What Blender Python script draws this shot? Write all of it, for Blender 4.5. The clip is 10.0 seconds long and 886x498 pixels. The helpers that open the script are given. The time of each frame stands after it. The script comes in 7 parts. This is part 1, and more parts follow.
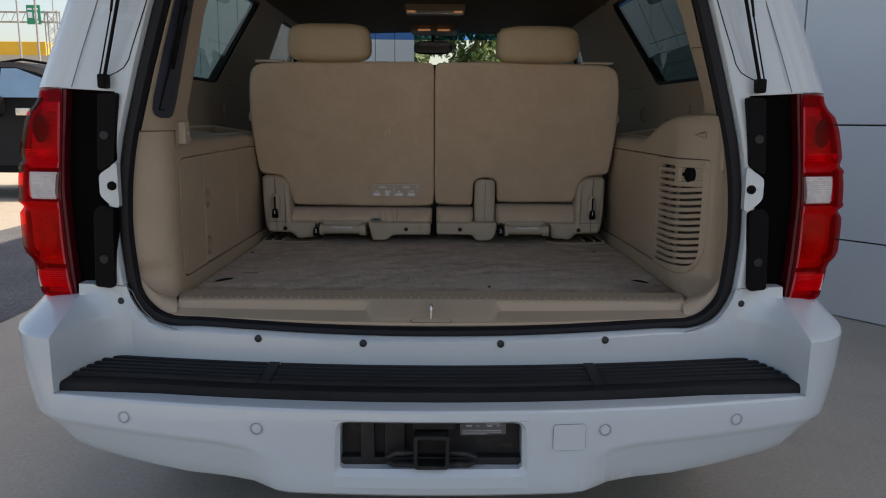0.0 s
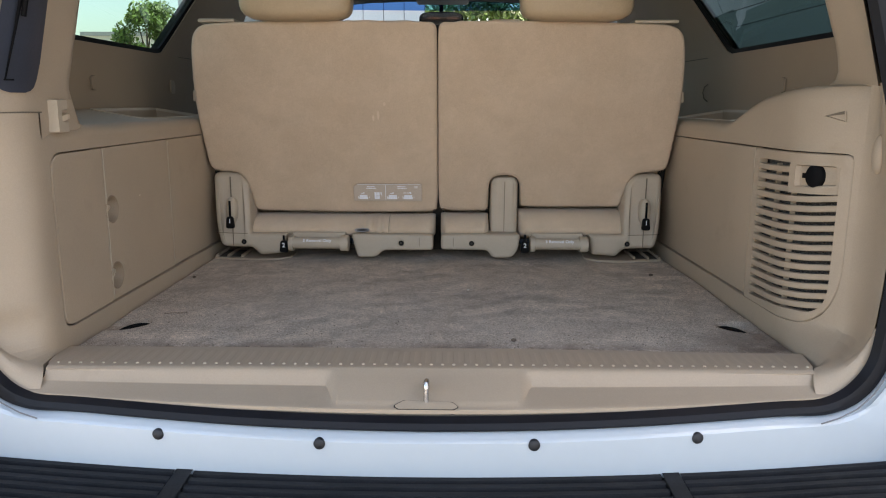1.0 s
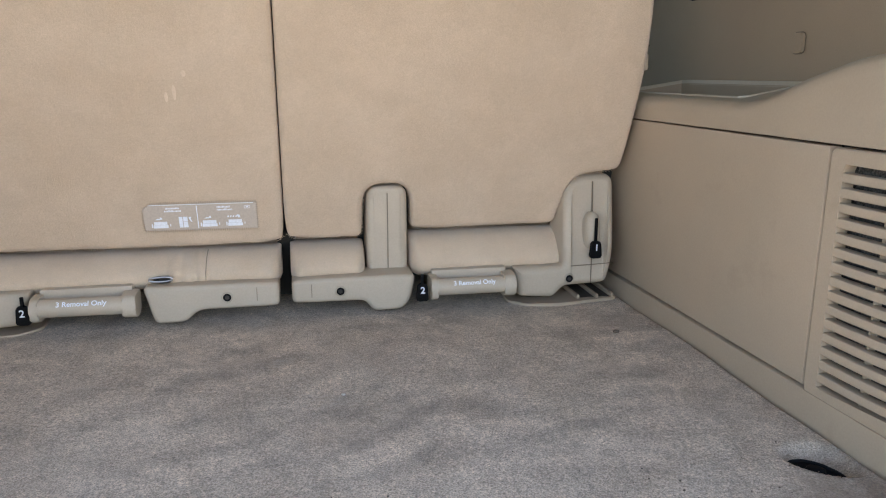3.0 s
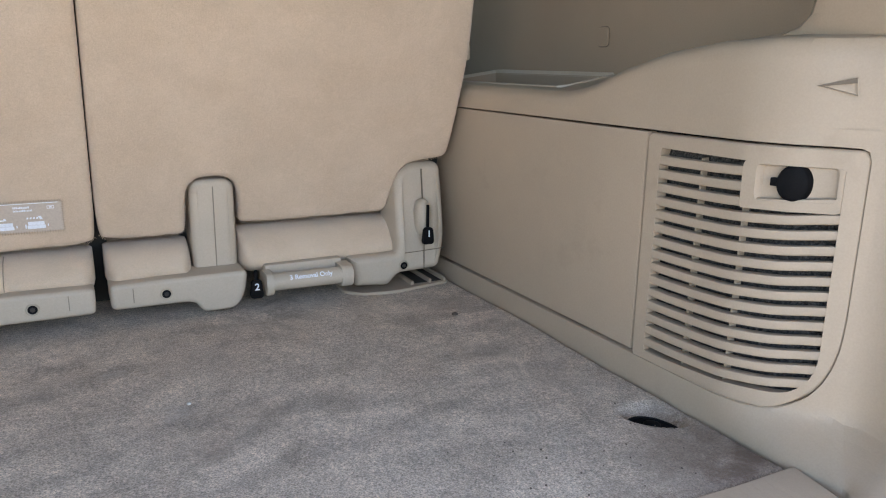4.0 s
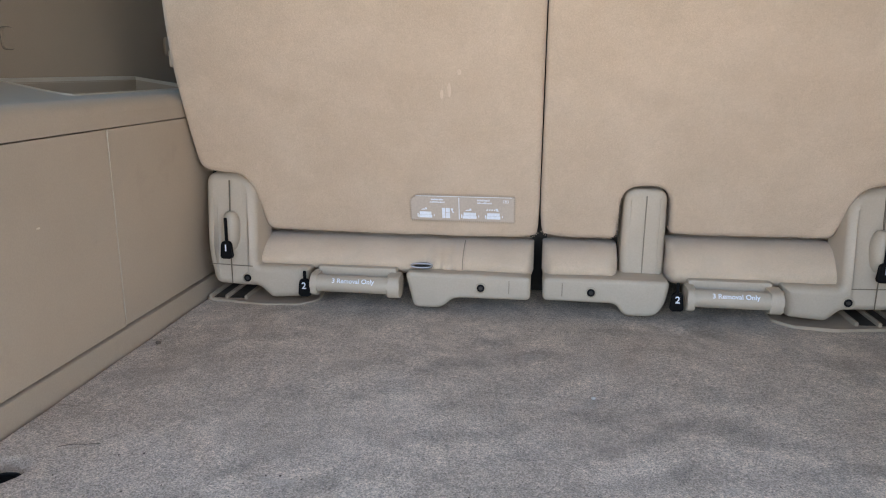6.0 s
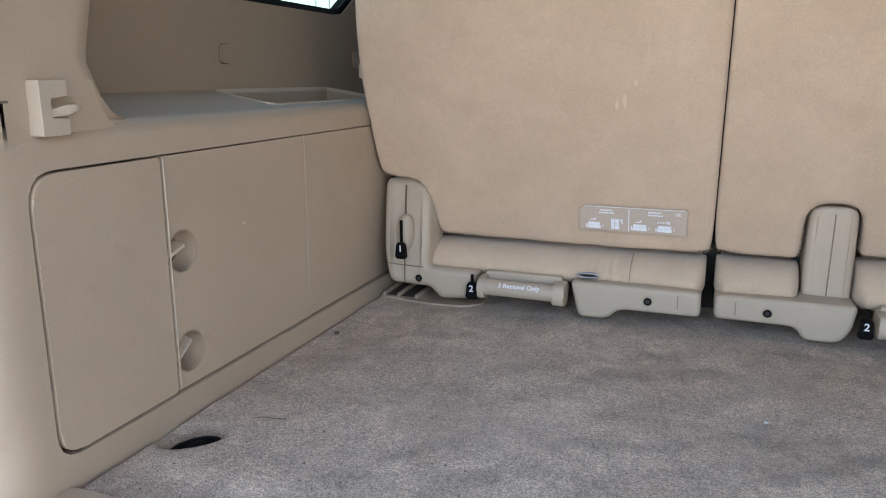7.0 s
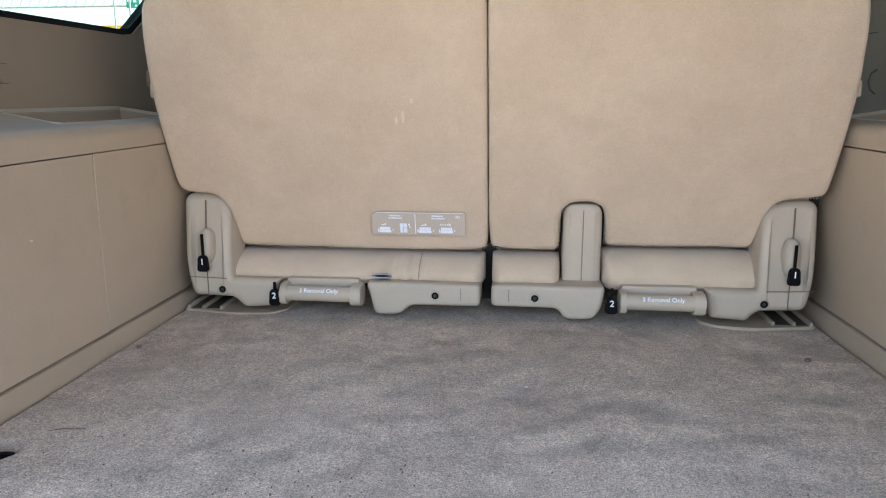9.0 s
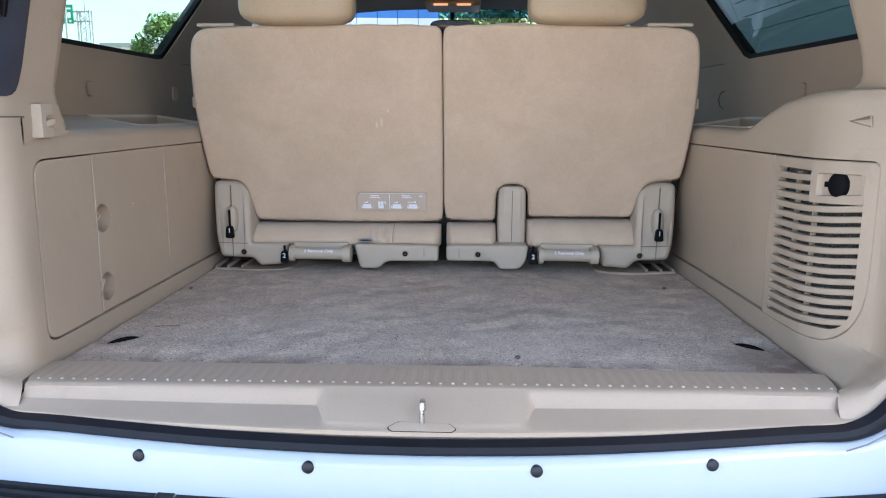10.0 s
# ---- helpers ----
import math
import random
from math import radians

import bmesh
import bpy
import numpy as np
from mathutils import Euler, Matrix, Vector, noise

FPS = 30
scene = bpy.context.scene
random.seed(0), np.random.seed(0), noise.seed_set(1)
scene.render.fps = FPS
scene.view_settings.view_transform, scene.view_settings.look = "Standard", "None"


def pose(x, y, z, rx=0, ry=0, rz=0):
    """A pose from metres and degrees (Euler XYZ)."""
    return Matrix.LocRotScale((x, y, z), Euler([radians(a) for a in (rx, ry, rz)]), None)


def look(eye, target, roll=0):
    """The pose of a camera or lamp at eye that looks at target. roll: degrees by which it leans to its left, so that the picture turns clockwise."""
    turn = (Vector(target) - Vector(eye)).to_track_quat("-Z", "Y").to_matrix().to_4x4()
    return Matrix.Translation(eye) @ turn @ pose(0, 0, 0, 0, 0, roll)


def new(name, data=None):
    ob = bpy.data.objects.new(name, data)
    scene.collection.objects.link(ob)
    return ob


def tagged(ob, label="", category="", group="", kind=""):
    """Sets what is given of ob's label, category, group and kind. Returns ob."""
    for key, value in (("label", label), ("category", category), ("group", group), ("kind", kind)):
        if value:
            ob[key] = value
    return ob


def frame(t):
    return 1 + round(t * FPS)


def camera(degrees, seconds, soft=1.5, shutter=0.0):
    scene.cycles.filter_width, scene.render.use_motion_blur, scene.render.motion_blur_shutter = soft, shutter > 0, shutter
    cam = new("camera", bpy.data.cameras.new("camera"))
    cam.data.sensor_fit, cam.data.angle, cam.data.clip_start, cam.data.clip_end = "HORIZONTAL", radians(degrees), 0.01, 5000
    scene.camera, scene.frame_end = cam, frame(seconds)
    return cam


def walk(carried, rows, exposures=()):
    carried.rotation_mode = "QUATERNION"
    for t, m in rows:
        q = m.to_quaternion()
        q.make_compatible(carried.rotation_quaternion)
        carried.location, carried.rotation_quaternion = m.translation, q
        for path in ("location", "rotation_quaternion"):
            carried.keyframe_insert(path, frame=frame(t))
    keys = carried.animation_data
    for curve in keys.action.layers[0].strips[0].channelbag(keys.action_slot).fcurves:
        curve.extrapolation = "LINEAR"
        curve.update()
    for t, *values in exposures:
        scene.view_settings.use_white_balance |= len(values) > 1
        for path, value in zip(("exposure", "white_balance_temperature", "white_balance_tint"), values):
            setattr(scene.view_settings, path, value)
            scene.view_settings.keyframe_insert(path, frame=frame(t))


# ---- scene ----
cam = camera(62.1, 10.0, soft=1.1)
PATH = [
    (0, (0.009, -0.063, 1.248), (0.027, 1.906, 0.897), 0.4),
    (0.3, (-0.004, 0.121, 1.240), (0.005, 2.088, 0.876), 0.4),
    (0.5, (0.004, 0.252, 1.234), (0.0, 2.217, 0.861), 0.4),
    (1, (0.032, 0.562, 1.227), (0.015, 2.524, 0.842), 0.2),
    (1.3, (0.036, 0.745, 1.22), (0.019, 2.707, 0.835), 0.0),
    (1.5, (0.038, 0.854, 1.227), (0.014, 2.816, 0.838), -0.1),
    (1.7, (0.027, 0.942, 1.235), (0.011, 2.901, 0.834), -0.1),
    (2, (0.026, 1.063, 1.234), (0.017, 3.021, 0.826), -0.1),
    (2.5, (0.052, 1.22, 1.226), (0.167, 3.169, 0.793), -0.2),
    (2.7, (0.052, 1.254, 1.227), (0.247, 3.193, 0.778), -0.3),
    (3, (0.031, 1.285, 1.228), (0.405, 3.195, 0.764), -0.0),
    (3.2, (0.011, 1.302, 1.231), (0.515, 3.178, 0.754), 0.2),
    (4.3, (-0.033, 1.313, 1.227), (0.89, 3.018, 0.735), 0.9),
    (4.5, (-0.034, 1.312, 1.229), (0.865, 3.027, 0.729), 0.9),
    (5, (-0.028, 1.31, 1.234), (0.602, 3.137, 0.721), 0.4),
    (5.5, (-0.017, 1.304, 1.233), (0.177, 3.233, 0.741), 0.4),
    (6, (-0.013, 1.289, 1.234), (-0.251, 3.216, 0.757), 0.3),
    (6.2, (-0.026, 1.279, 1.235), (-0.401, 3.186, 0.763), 0.3),
    (7.3, (-0.014, 1.258, 1.236), (-0.693, 3.085, 0.785), 0.1),
    (7.5, (-0.008, 1.264, 1.237), (-0.63, 3.111, 0.789), 0.1),
    (8, (0.032, 1.286, 1.24), (-0.434, 3.179, 0.793), -0.1),
    (8.5, (0.052, 1.275, 1.242), (-0.259, 3.202, 0.808), -0.1),
    (9, (0.063, 1.163, 1.237), (-0.145, 3.11, 0.829), -0.1),
    (9.5, (0.048, 0.928, 1.227), (-0.065, 2.888, 0.842), 0.1),
    (10, (0.056, 0.626, 1.218), (-0.001, 2.593, 0.859), 0.2),
]
EXPOSURES = [(0, 0.76, 7700, 12.7), (0.3, 1.60, 7700, 12.7), (0.5, 1.68, 7650, 12.5), (1.0, 2.27, 7750, 13), (1.5, 2.56, 8050, 13.5), (2.5, 2.95, 7450, 12.5), (3.2, 3.00, 7050, 11.5),
             (4.5, 2.92, 6850, 11.7), (5.0, 2.91, 6850, 11.7), (5.5, 2.94, 6850, 11.7), (6.2, 2.97, 6850, 11.7), (7.5, 2.86, 6900, 11.5), (9.0, 3.06, 6850, 11.5), (9.5, 3.15, 6750, 11.5), (10, 2.87, 6500, 13.0)]
walk(cam, [(t, look(eye, target, roll)) for t, eye, target, roll in PATH], EXPOSURES)

# ---- sky, sun and lamps ----
world = bpy.data.worlds.new("sky")
scene.world = world
world.use_nodes = True
wt = world.node_tree
sky = wt.nodes.new("ShaderNodeTexSky")
sky.sky_type, sky.sun_disc = "NISHITA", False
SUN_EL, SUN_AZ = radians(52), radians(72)     # azimuth clockwise from +y
sky.sun_elevation, sky.sun_rotation = SUN_EL, SUN_AZ
sky.air_density, sky.dust_density = 1.0, 2.5
wt.links.new(sky.outputs[0], wt.nodes["Background"].inputs[0])
wt.nodes["Background"].inputs[1].default_value = 0.14
sun = new("sun", bpy.data.lights.new("sun", "SUN"))
sun.data.energy, sun.data.angle, sun.data.color = 4.0, radians(0.6), (1.0, 0.95, 0.87)
sun_from = Vector((math.sin(SUN_AZ) * math.cos(SUN_EL), math.cos(SUN_AZ) * math.cos(SUN_EL), math.sin(SUN_EL)))
sun.matrix_world = look(sun_from * 60, (0, 0, 0))


# ---- materials ----
def nodes_of(m):
    m.use_nodes = True
    t = m.node_tree
    return t, t.nodes["Principled BSDF"]


def noise_node(t, coord, scale, detail=4.0, rough=0.55, stretch=(1, 1, 1)):
    mp = t.nodes.new("ShaderNodeMapping")
    mp.inputs["Scale"].default_value = stretch
    t.links.new(coord, mp.inputs[0])
    n = t.nodes.new("ShaderNodeTexNoise")
    n.inputs["Scale"].default_value, n.inputs["Detail"].default_value, n.inputs["Roughness"].default_value = scale, detail, rough
    t.links.new(mp.outputs[0], n.inputs["Vector"])
    return n.outputs["Fac"]


def ramp(t, fac, lo, hi, p0=0.35, p1=0.65):
    r = t.nodes.new("ShaderNodeValToRGB")
    r.color_ramp.elements[0].position, r.color_ramp.elements[1].position = p0, p1
    r.color_ramp.elements[0].color, r.color_ramp.elements[1].color = (*lo, 1), (*hi, 1)
    t.links.new(fac, r.inputs[0])
    return r.outputs[0]


def mix(t, fac, a, b, blend="MIX"):
    m = t.nodes.new("ShaderNodeMix")
    m.data_type, m.blend_type = "RGBA", blend
    for key, v in ((0, fac), (6, a), (7, b)):
        if isinstance(v, (float, int)):
            m.inputs[key].default_value = v
        elif isinstance(v, tuple):
            m.inputs[key].default_value = (*v, 1)
        else:
            t.links.new(v, m.inputs[key])
    return m.outputs[2]


def surface(name, base, rough=0.5, metal=0.0, var=0.12, scale=6.0, fine=150.0, fine_var=0.08, bump=0.15, depth=0.001,
            coat=0.0, sheen=0.0, spec=0.5, dirt=None, dirt_scale=3.0, dirt_at=(0.55, 0.75), island=0.0, stretch=(1, 1, 1)):
    """A procedural surface: base colour varied at two scales, grain relief, and stains of their own shape."""
    m = bpy.data.materials.new(name)
    t, b = nodes_of(m)
    co = t.nodes.new("ShaderNodeTexCoord").outputs["Object"]
    big, small = noise_node(t, co, scale, 5, 0.6, stretch), noise_node(t, co, fine, 3, 0.6)
    lo, hi = tuple(c * (1 - var) for c in base), tuple(min(1, c * (1 + var)) for c in base)
    col = ramp(t, big, lo, hi)
    shade = ramp(t, small, (1 - fine_var,) * 3, (1 + fine_var,) * 3, 0.3, 0.7)
    col = mix(t, 1.0, col, shade, "MULTIPLY")
    if island:
        g = t.nodes.new("ShaderNodeNewGeometry").outputs["Random Per Island"]
        col = mix(t, 1.0, col, ramp(t, g, (1 - island,) * 3, (1 + island,) * 3, 0, 1), "MULTIPLY")
    if dirt:
        d = noise_node(t, co, dirt_scale, 7, 0.65)
        f = ramp(t, d, (0, 0, 0), (1, 1, 1), *dirt_at)
        col = mix(t, f, col, dirt)
    t.links.new(col, b.inputs["Base Color"])
    rr = t.nodes.new("ShaderNodeMapRange")
    rr.inputs[3].default_value, rr.inputs[4].default_value = max(0.02, rough - 0.08), min(1, rough + 0.08)
    t.links.new(big, rr.inputs[0])
    t.links.new(rr.outputs[0], b.inputs["Roughness"])
    b.inputs["Metallic"].default_value = metal
    b.inputs["Specular IOR Level"].default_value = spec
    b.inputs["Coat Weight"].default_value = coat
    b.inputs["Coat Roughness"].default_value = 0.04
    b.inputs["Sheen Weight"].default_value = sheen
    if bump:
        bp = t.nodes.new("ShaderNodeBump")
        bp.inputs["Strength"].default_value, bp.inputs["Distance"].default_value = bump, depth
        t.links.new(small, bp.inputs["Height"])
        t.links.new(bp.outputs[0], b.inputs["Normal"])
    return m


def glass(name, tint, rough=0.0, low=0.03, high=0.45):
    """A thin pane: a see-through tint under a clear gloss."""
    m = bpy.data.materials.new(name)
    m.use_nodes = True
    t = m.node_tree
    t.nodes.remove(t.nodes["Principled BSDF"])
    tr, gl, mx, fr = (t.nodes.new("ShaderNode" + k) for k in ("BsdfTransparent", "BsdfGlossy", "MixShader", "LayerWeight"))
    tr.inputs[0].default_value = (*tint, 1)
    gl.inputs["Roughness"].default_value = rough
    fr.inputs[0].default_value = 0.5
    mr = t.nodes.new("ShaderNodeMapRange")
    mr.interpolation_type = "SMOOTHERSTEP"
    mr.inputs[1].default_value, mr.inputs[3].default_value, mr.inputs[4].default_value = 0.45, low, high
    t.links.new(fr.outputs["Facing"], mr.inputs[0])
    t.links.new(mr.outputs[0], mx.inputs[0])
    t.links.new(tr.outputs[0], mx.inputs[1])
    t.links.new(gl.outputs[0], mx.inputs[2])
    t.links.new(mx.outputs[0], t.nodes["Material Output"].inputs[0])
    return m


PLASTIC = surface("beige_plastic", (0.412, 0.326, 0.243), 0.52, var=0.04, scale=5, fine=420, fine_var=0.04, bump=0.25, depth=0.0006,
                  dirt=(0.338, 0.262, 0.190), dirt_scale=9, dirt_at=(0.60, 0.85))
PLASTIC_HARD = surface("smooth_beige_plastic", (0.44, 0.370, 0.287), 0.42, var=0.04, scale=14, fine=300, fine_var=0.03, bump=0.1, depth=0.0004)
# the same beige plastic made darker, with shade put into its colour
SHADED_PLASTIC = surface("shaded_beige_plastic", (0.32, 0.245, 0.178), 0.6, var=0.05, scale=4, fine=420, fine_var=0.05, bump=0.25, depth=0.0006)
LEATHER = surface("beige_leather", (0.44, 0.33, 0.215), 0.5, var=0.06, scale=7, fine=260, fine_var=0.05, bump=0.35, depth=0.0008)
HEADLINER = surface("headliner_cloth", (0.20, 0.160, 0.12), 0.95, var=0.05, fine=500, bump=0.4, depth=0.001)
WHITE = surface("white_paint", (0.555, 0.622, 0.672), 0.25, var=0.015, scale=2, fine=60, fine_var=0.006, bump=0.0, coat=0.5,
                dirt=(0.50, 0.52, 0.54), dirt_scale=14, dirt_at=(0.66, 0.9))
BLACK = surface("black_plastic", (0.0045, 0.0045, 0.0055), 0.6, var=0.25, scale=9, fine=500, fine_var=0.2, bump=0.25, depth=0.0006, spec=0.10)
PAD = surface("step_pad_plastic", (0.0135, 0.0142, 0.0165), 0.62, var=0.3, scale=7, fine=420, fine_var=0.25, bump=0.3, depth=0.0008,
              dirt=(0.028, 0.027, 0.026), dirt_scale=12, dirt_at=(0.55, 0.85), stretch=(1, 5, 1), spec=0.2)
GROMMET = surface("dusty_black_plastic", (0.022, 0.023, 0.027), 0.55, var=0.3, scale=60, fine=300, fine_var=0.2, bump=0.2)
TRIM_BLACK = surface("deep_black_trim", (0.0025, 0.0025, 0.003), 0.7, var=0.2, scale=9, fine=500, fine_var=0.2, bump=0.2, depth=0.0006, spec=0.04)
RUBBER = surface("rubber_seal", (0.0065, 0.0070, 0.0105), 0.55, spec=0.3, var=0.2, scale=20, fine=300, fine_var=0.15, bump=0.1)
NAVY = surface("dark_boot_plastic", (0.030, 0.036, 0.054), 0.45, var=0.15, scale=10, fine=300, bump=0.15)
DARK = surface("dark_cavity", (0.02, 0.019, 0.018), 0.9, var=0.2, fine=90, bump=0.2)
METAL = surface("bare_steel", (0.62, 0.61, 0.60), 0.25, metal=1.0, var=0.1, scale=40, fine=300, bump=0.1)
STEEL_DARK = surface("black_steel", (0.013, 0.013, 0.0155), 0.55, metal=0.2, var=0.4, scale=18, fine=120, bump=0.3,
                     dirt=(0.09, 0.065, 0.05), dirt_scale=22, dirt_at=(0.58, 0.8))
SEAT_PLASTIC = surface("seat_base_plastic", (0.460, 0.388, 0.308), 0.48, var=0.04, scale=9, fine=350, fine_var=0.04, bump=0.2, depth=0.0006)
SEAM = surface("brown_joint", (0.15, 0.12, 0.09), 0.8, var=0.1, bump=0)
SEAM_SOFT = surface("shallow_moulded_joint", (0.24, 0.20, 0.155), 0.8, var=0.1, bump=0)
PATCH = surface("patch_cloth", (0.50, 0.425, 0.36), 0.7, var=0.04, fine=300, bump=0.2)
STUD = surface("pale_plastic", (0.62, 0.52, 0.40), 0.5, var=0.05, bump=0)
INK = surface("white_print", (0.80, 0.83, 0.90), 0.6, var=0.05, fine=300, bump=0)
WARM_LAMP = bpy.data.materials.new("lit_lamp")
_t, _b = nodes_of(WARM_LAMP)
_b.inputs["Emission Color"].default_value, _b.inputs["Emission Strength"].default_value = (1.0, 0.42, 0.18, 1), 0.14
LAMP_LENS = surface("lamp_lens", (0.55, 0.53, 0.5), 0.3, var=0.05, fine=200, bump=0.1)


def fabric(name, lo, hi, scale=3.2, fibre=900.0, stains=(), sheen=0.25, grain=0.27, strokes=0.0, relief=0.7):
    """Cut-pile cloth: fibres, brushed lighter and darker patches, and stains."""
    m = bpy.data.materials.new(name)
    t, b = nodes_of(m)
    co = t.nodes.new("ShaderNodeTexCoord").outputs["Object"]
    brushed = noise_node(t, co, scale, 6, 0.62, (1.0, 1.25, 1.0))
    streak = noise_node(t, co, scale * 3.4, 8, 0.7, (1.0, 1.25, 1.0))
    pile = noise_node(t, co, fibre, 2, 0.7)
    tuft = noise_node(t, co, fibre * 0.3, 3, 0.7)
    col = ramp(t, brushed, lo, hi, 0.34, 0.68)
    col = mix(t, 0.6, col, ramp(t, streak, lo, hi, 0.36, 0.66))
    col = mix(t, 1.0, col, ramp(t, pile, (1 - grain,) * 3, (1 + grain,) * 3, 0.3, 0.7), "MULTIPLY")
    col = mix(t, 1.0, col, ramp(t, tuft, (1 - 0.4 * grain,) * 3, (1 + 0.4 * grain,) * 3, 0.3, 0.7), "MULTIPLY")
    if strokes:
        # pile brushed this way and that, in curved strokes
        w = noise_node(t, co, 7.0, 4, 0.6, (1.0, 1.4, 1.0))
        w.node.inputs["Distortion"].default_value = 1.6
        ring = t.nodes.new("ShaderNodeTexWave")
        ring.wave_type, ring.rings_direction = "RINGS", "Z"
        ring.inputs["Scale"].default_value, ring.inputs["Distortion"].default_value, ring.inputs["Detail"].default_value, ring.inputs["Detail Scale"].default_value = 3.6, 7.0, 5.0, 1.8
        at = t.nodes.new("ShaderNodeMapping")
        at.inputs["Location"].default_value = (-0.35, 2.75, 0.0)
        t.links.new(co, at.inputs[0])
        t.links.new(at.outputs[0], ring.inputs["Vector"])
        patch_at = ramp(t, noise_node(t, co, 4.5, 3, 0.5), (0, 0, 0), (1, 1, 1), 0.46, 0.62)
        col = mix(t, patch_at, col, mix(t, 1.0, col, ramp(t, ring.outputs["Fac"], (1 - strokes * 0.9,) * 3, (1 + strokes * 0.5,) * 3, 0.1, 0.6), "MULTIPLY"))
        v = noise_node(t, co, 38.0, 3, 0.65, (1.0, 0.45, 1.0))
        v.node.inputs["Distortion"].default_value = 1.2
        col = mix(t, 1.0, col, ramp(t, w, (1 - strokes * 0.7,) * 3, (1 + strokes * 0.7,) * 3, 0.36, 0.64), "MULTIPLY")
        col = mix(t, 1.0, col, ramp(t, v, (1 - strokes * 0.55,) * 3, (1 + strokes * 0.5,) * 3, 0.36, 0.64), "MULTIPLY")
    for s, at, colour in stains:
        f = ramp(t, noise_node(t, co, s, 6, 0.6), (0, 0, 0), (1, 1, 1), *at)
        col = mix(t, f, col, colour)
    t.links.new(col, b.inputs["Base Color"])
    b.inputs["Roughness"].default_value = 0.95
    b.inputs["Sheen Weight"].default_value = sheen
    b.inputs["Sheen Roughness"].default_value = 0.6
    b.inputs["Specular IOR Level"].default_value = 0.15
    bp = t.nodes.new("ShaderNodeBump")
    bp.inputs["Strength"].default_value, bp.inputs["Distance"].default_value = relief, 0.002
    add = t.nodes.new("ShaderNodeMath")
    add.operation = "ADD"
    t.links.new(pile, add.inputs[0])
    t.links.new(tuft, add.inputs[1])
    t.links.new(add.outputs[0], bp.inputs["Height"])
    t.links.new(bp.outputs[0], b.inputs["Normal"])
    return m


SEAT_CLOTH = fabric("seatback_carpet", (0.505, 0.387, 0.284), (0.600, 0.471, 0.357), 2.6, 1100, grain=0.14, strokes=0.035, relief=0.4,
                    stains=((7.0, (0.66, 0.80), (0.68, 0.56, 0.445)), (5.0, (0.64, 0.82), (0.49, 0.37, 0.268))))
CUSHION_CLOTH = fabric("cushion_cloth", (0.57, 0.444, 0.326), (0.67, 0.528, 0.398), 4.0, 1300, grain=0.14, relief=0.4)
CARPET = fabric("cargo_carpet", (0.452, 0.368, 0.292), (0.598, 0.502, 0.412), 3.1, 480,
                stains=((2.3, (0.58, 0.74), (0.29, 0.228, 0.180)), (9.0, (0.64, 0.80), (0.43, 0.375, 0.325)), (14.0, (0.66, 0.86), (0.25, 0.200, 0.160)),
                        (26.0, (0.74, 0.80), (0.11, 0.087, 0.072))), sheen=0.12, grain=0.54, strokes=0.18, relief=1.3)


def add_brown_spot(m, at, size, colour, strength=1.5):
    """A brown spot of uneven outline round one place."""
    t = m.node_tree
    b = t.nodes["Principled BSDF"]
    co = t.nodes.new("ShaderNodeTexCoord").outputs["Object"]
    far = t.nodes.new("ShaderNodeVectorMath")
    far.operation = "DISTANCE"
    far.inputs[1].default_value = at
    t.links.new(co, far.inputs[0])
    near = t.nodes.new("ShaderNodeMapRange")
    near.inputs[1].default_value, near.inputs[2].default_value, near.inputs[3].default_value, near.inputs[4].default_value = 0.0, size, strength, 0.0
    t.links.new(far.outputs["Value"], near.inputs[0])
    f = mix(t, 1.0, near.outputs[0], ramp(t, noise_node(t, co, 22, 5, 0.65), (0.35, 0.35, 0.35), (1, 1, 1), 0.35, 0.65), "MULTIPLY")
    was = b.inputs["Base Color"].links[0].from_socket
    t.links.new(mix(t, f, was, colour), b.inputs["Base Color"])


# worn, soiled corner of the carpet by the sill
add_brown_spot(CARPET, (0.615, 1.80 - 4.2, 0.805), 0.15, (0.150, 0.098, 0.066), 1.5)
# browner round the right tie-down hollow
add_brown_spot(CARPET, (0.602, 1.948 - 4.2, 0.795), 0.060, (0.27, 0.215, 0.170), 0.9)
# brown soil round the left tie-down hollow
add_brown_spot(CARPET, (-0.602, 1.944 - 4.2, 0.795), 0.065, (0.24, 0.175, 0.130), 1.0)


def add_soiled_edge(m, y0, y1, colour):
    """Patchy soil trodden into the edge by the sill, fading out from y0 to y1."""
    t = m.node_tree
    b = t.nodes["Principled BSDF"]
    co = t.nodes.new("ShaderNodeTexCoord").outputs["Object"]
    xyz = t.nodes.new("ShaderNodeSeparateXYZ")
    t.links.new(co, xyz.inputs[0])
    near = t.nodes.new("ShaderNodeMapRange")
    near.inputs[1].default_value, near.inputs[2].default_value, near.inputs[3].default_value, near.inputs[4].default_value = y0, y1, 1.0, 0.0
    t.links.new(xyz.outputs["Y"], near.inputs[0])
    f = mix(t, 1.0, near.outputs[0], ramp(t, noise_node(t, co, 11, 6, 0.7), (0.1, 0.1, 0.1), (1, 1, 1), 0.40, 0.62), "MULTIPLY")
    was = b.inputs["Base Color"].links[0].from_socket
    t.links.new(mix(t, f, was, colour), b.inputs["Base Color"])


add_soiled_edge(CARPET, 1.792 - 4.2, 1.855 - 4.2, (0.17, 0.115, 0.078))
VENT_WOOL = fabric("grey_insulation", (0.006, 0.005, 0.005), (0.13, 0.115, 0.105), 110.0, 300, grain=0.8)


# ---- helpers for building ----
BASES = {}


def thing(name, x, y, z, label, category, group="", kind=""):
    ob = new(name)
    ob.empty_display_size = 0.1
    ob.location = (x, y, z)
    BASES[ob] = Vector((x, y, z))
    return tagged(ob, label, category, group, kind)


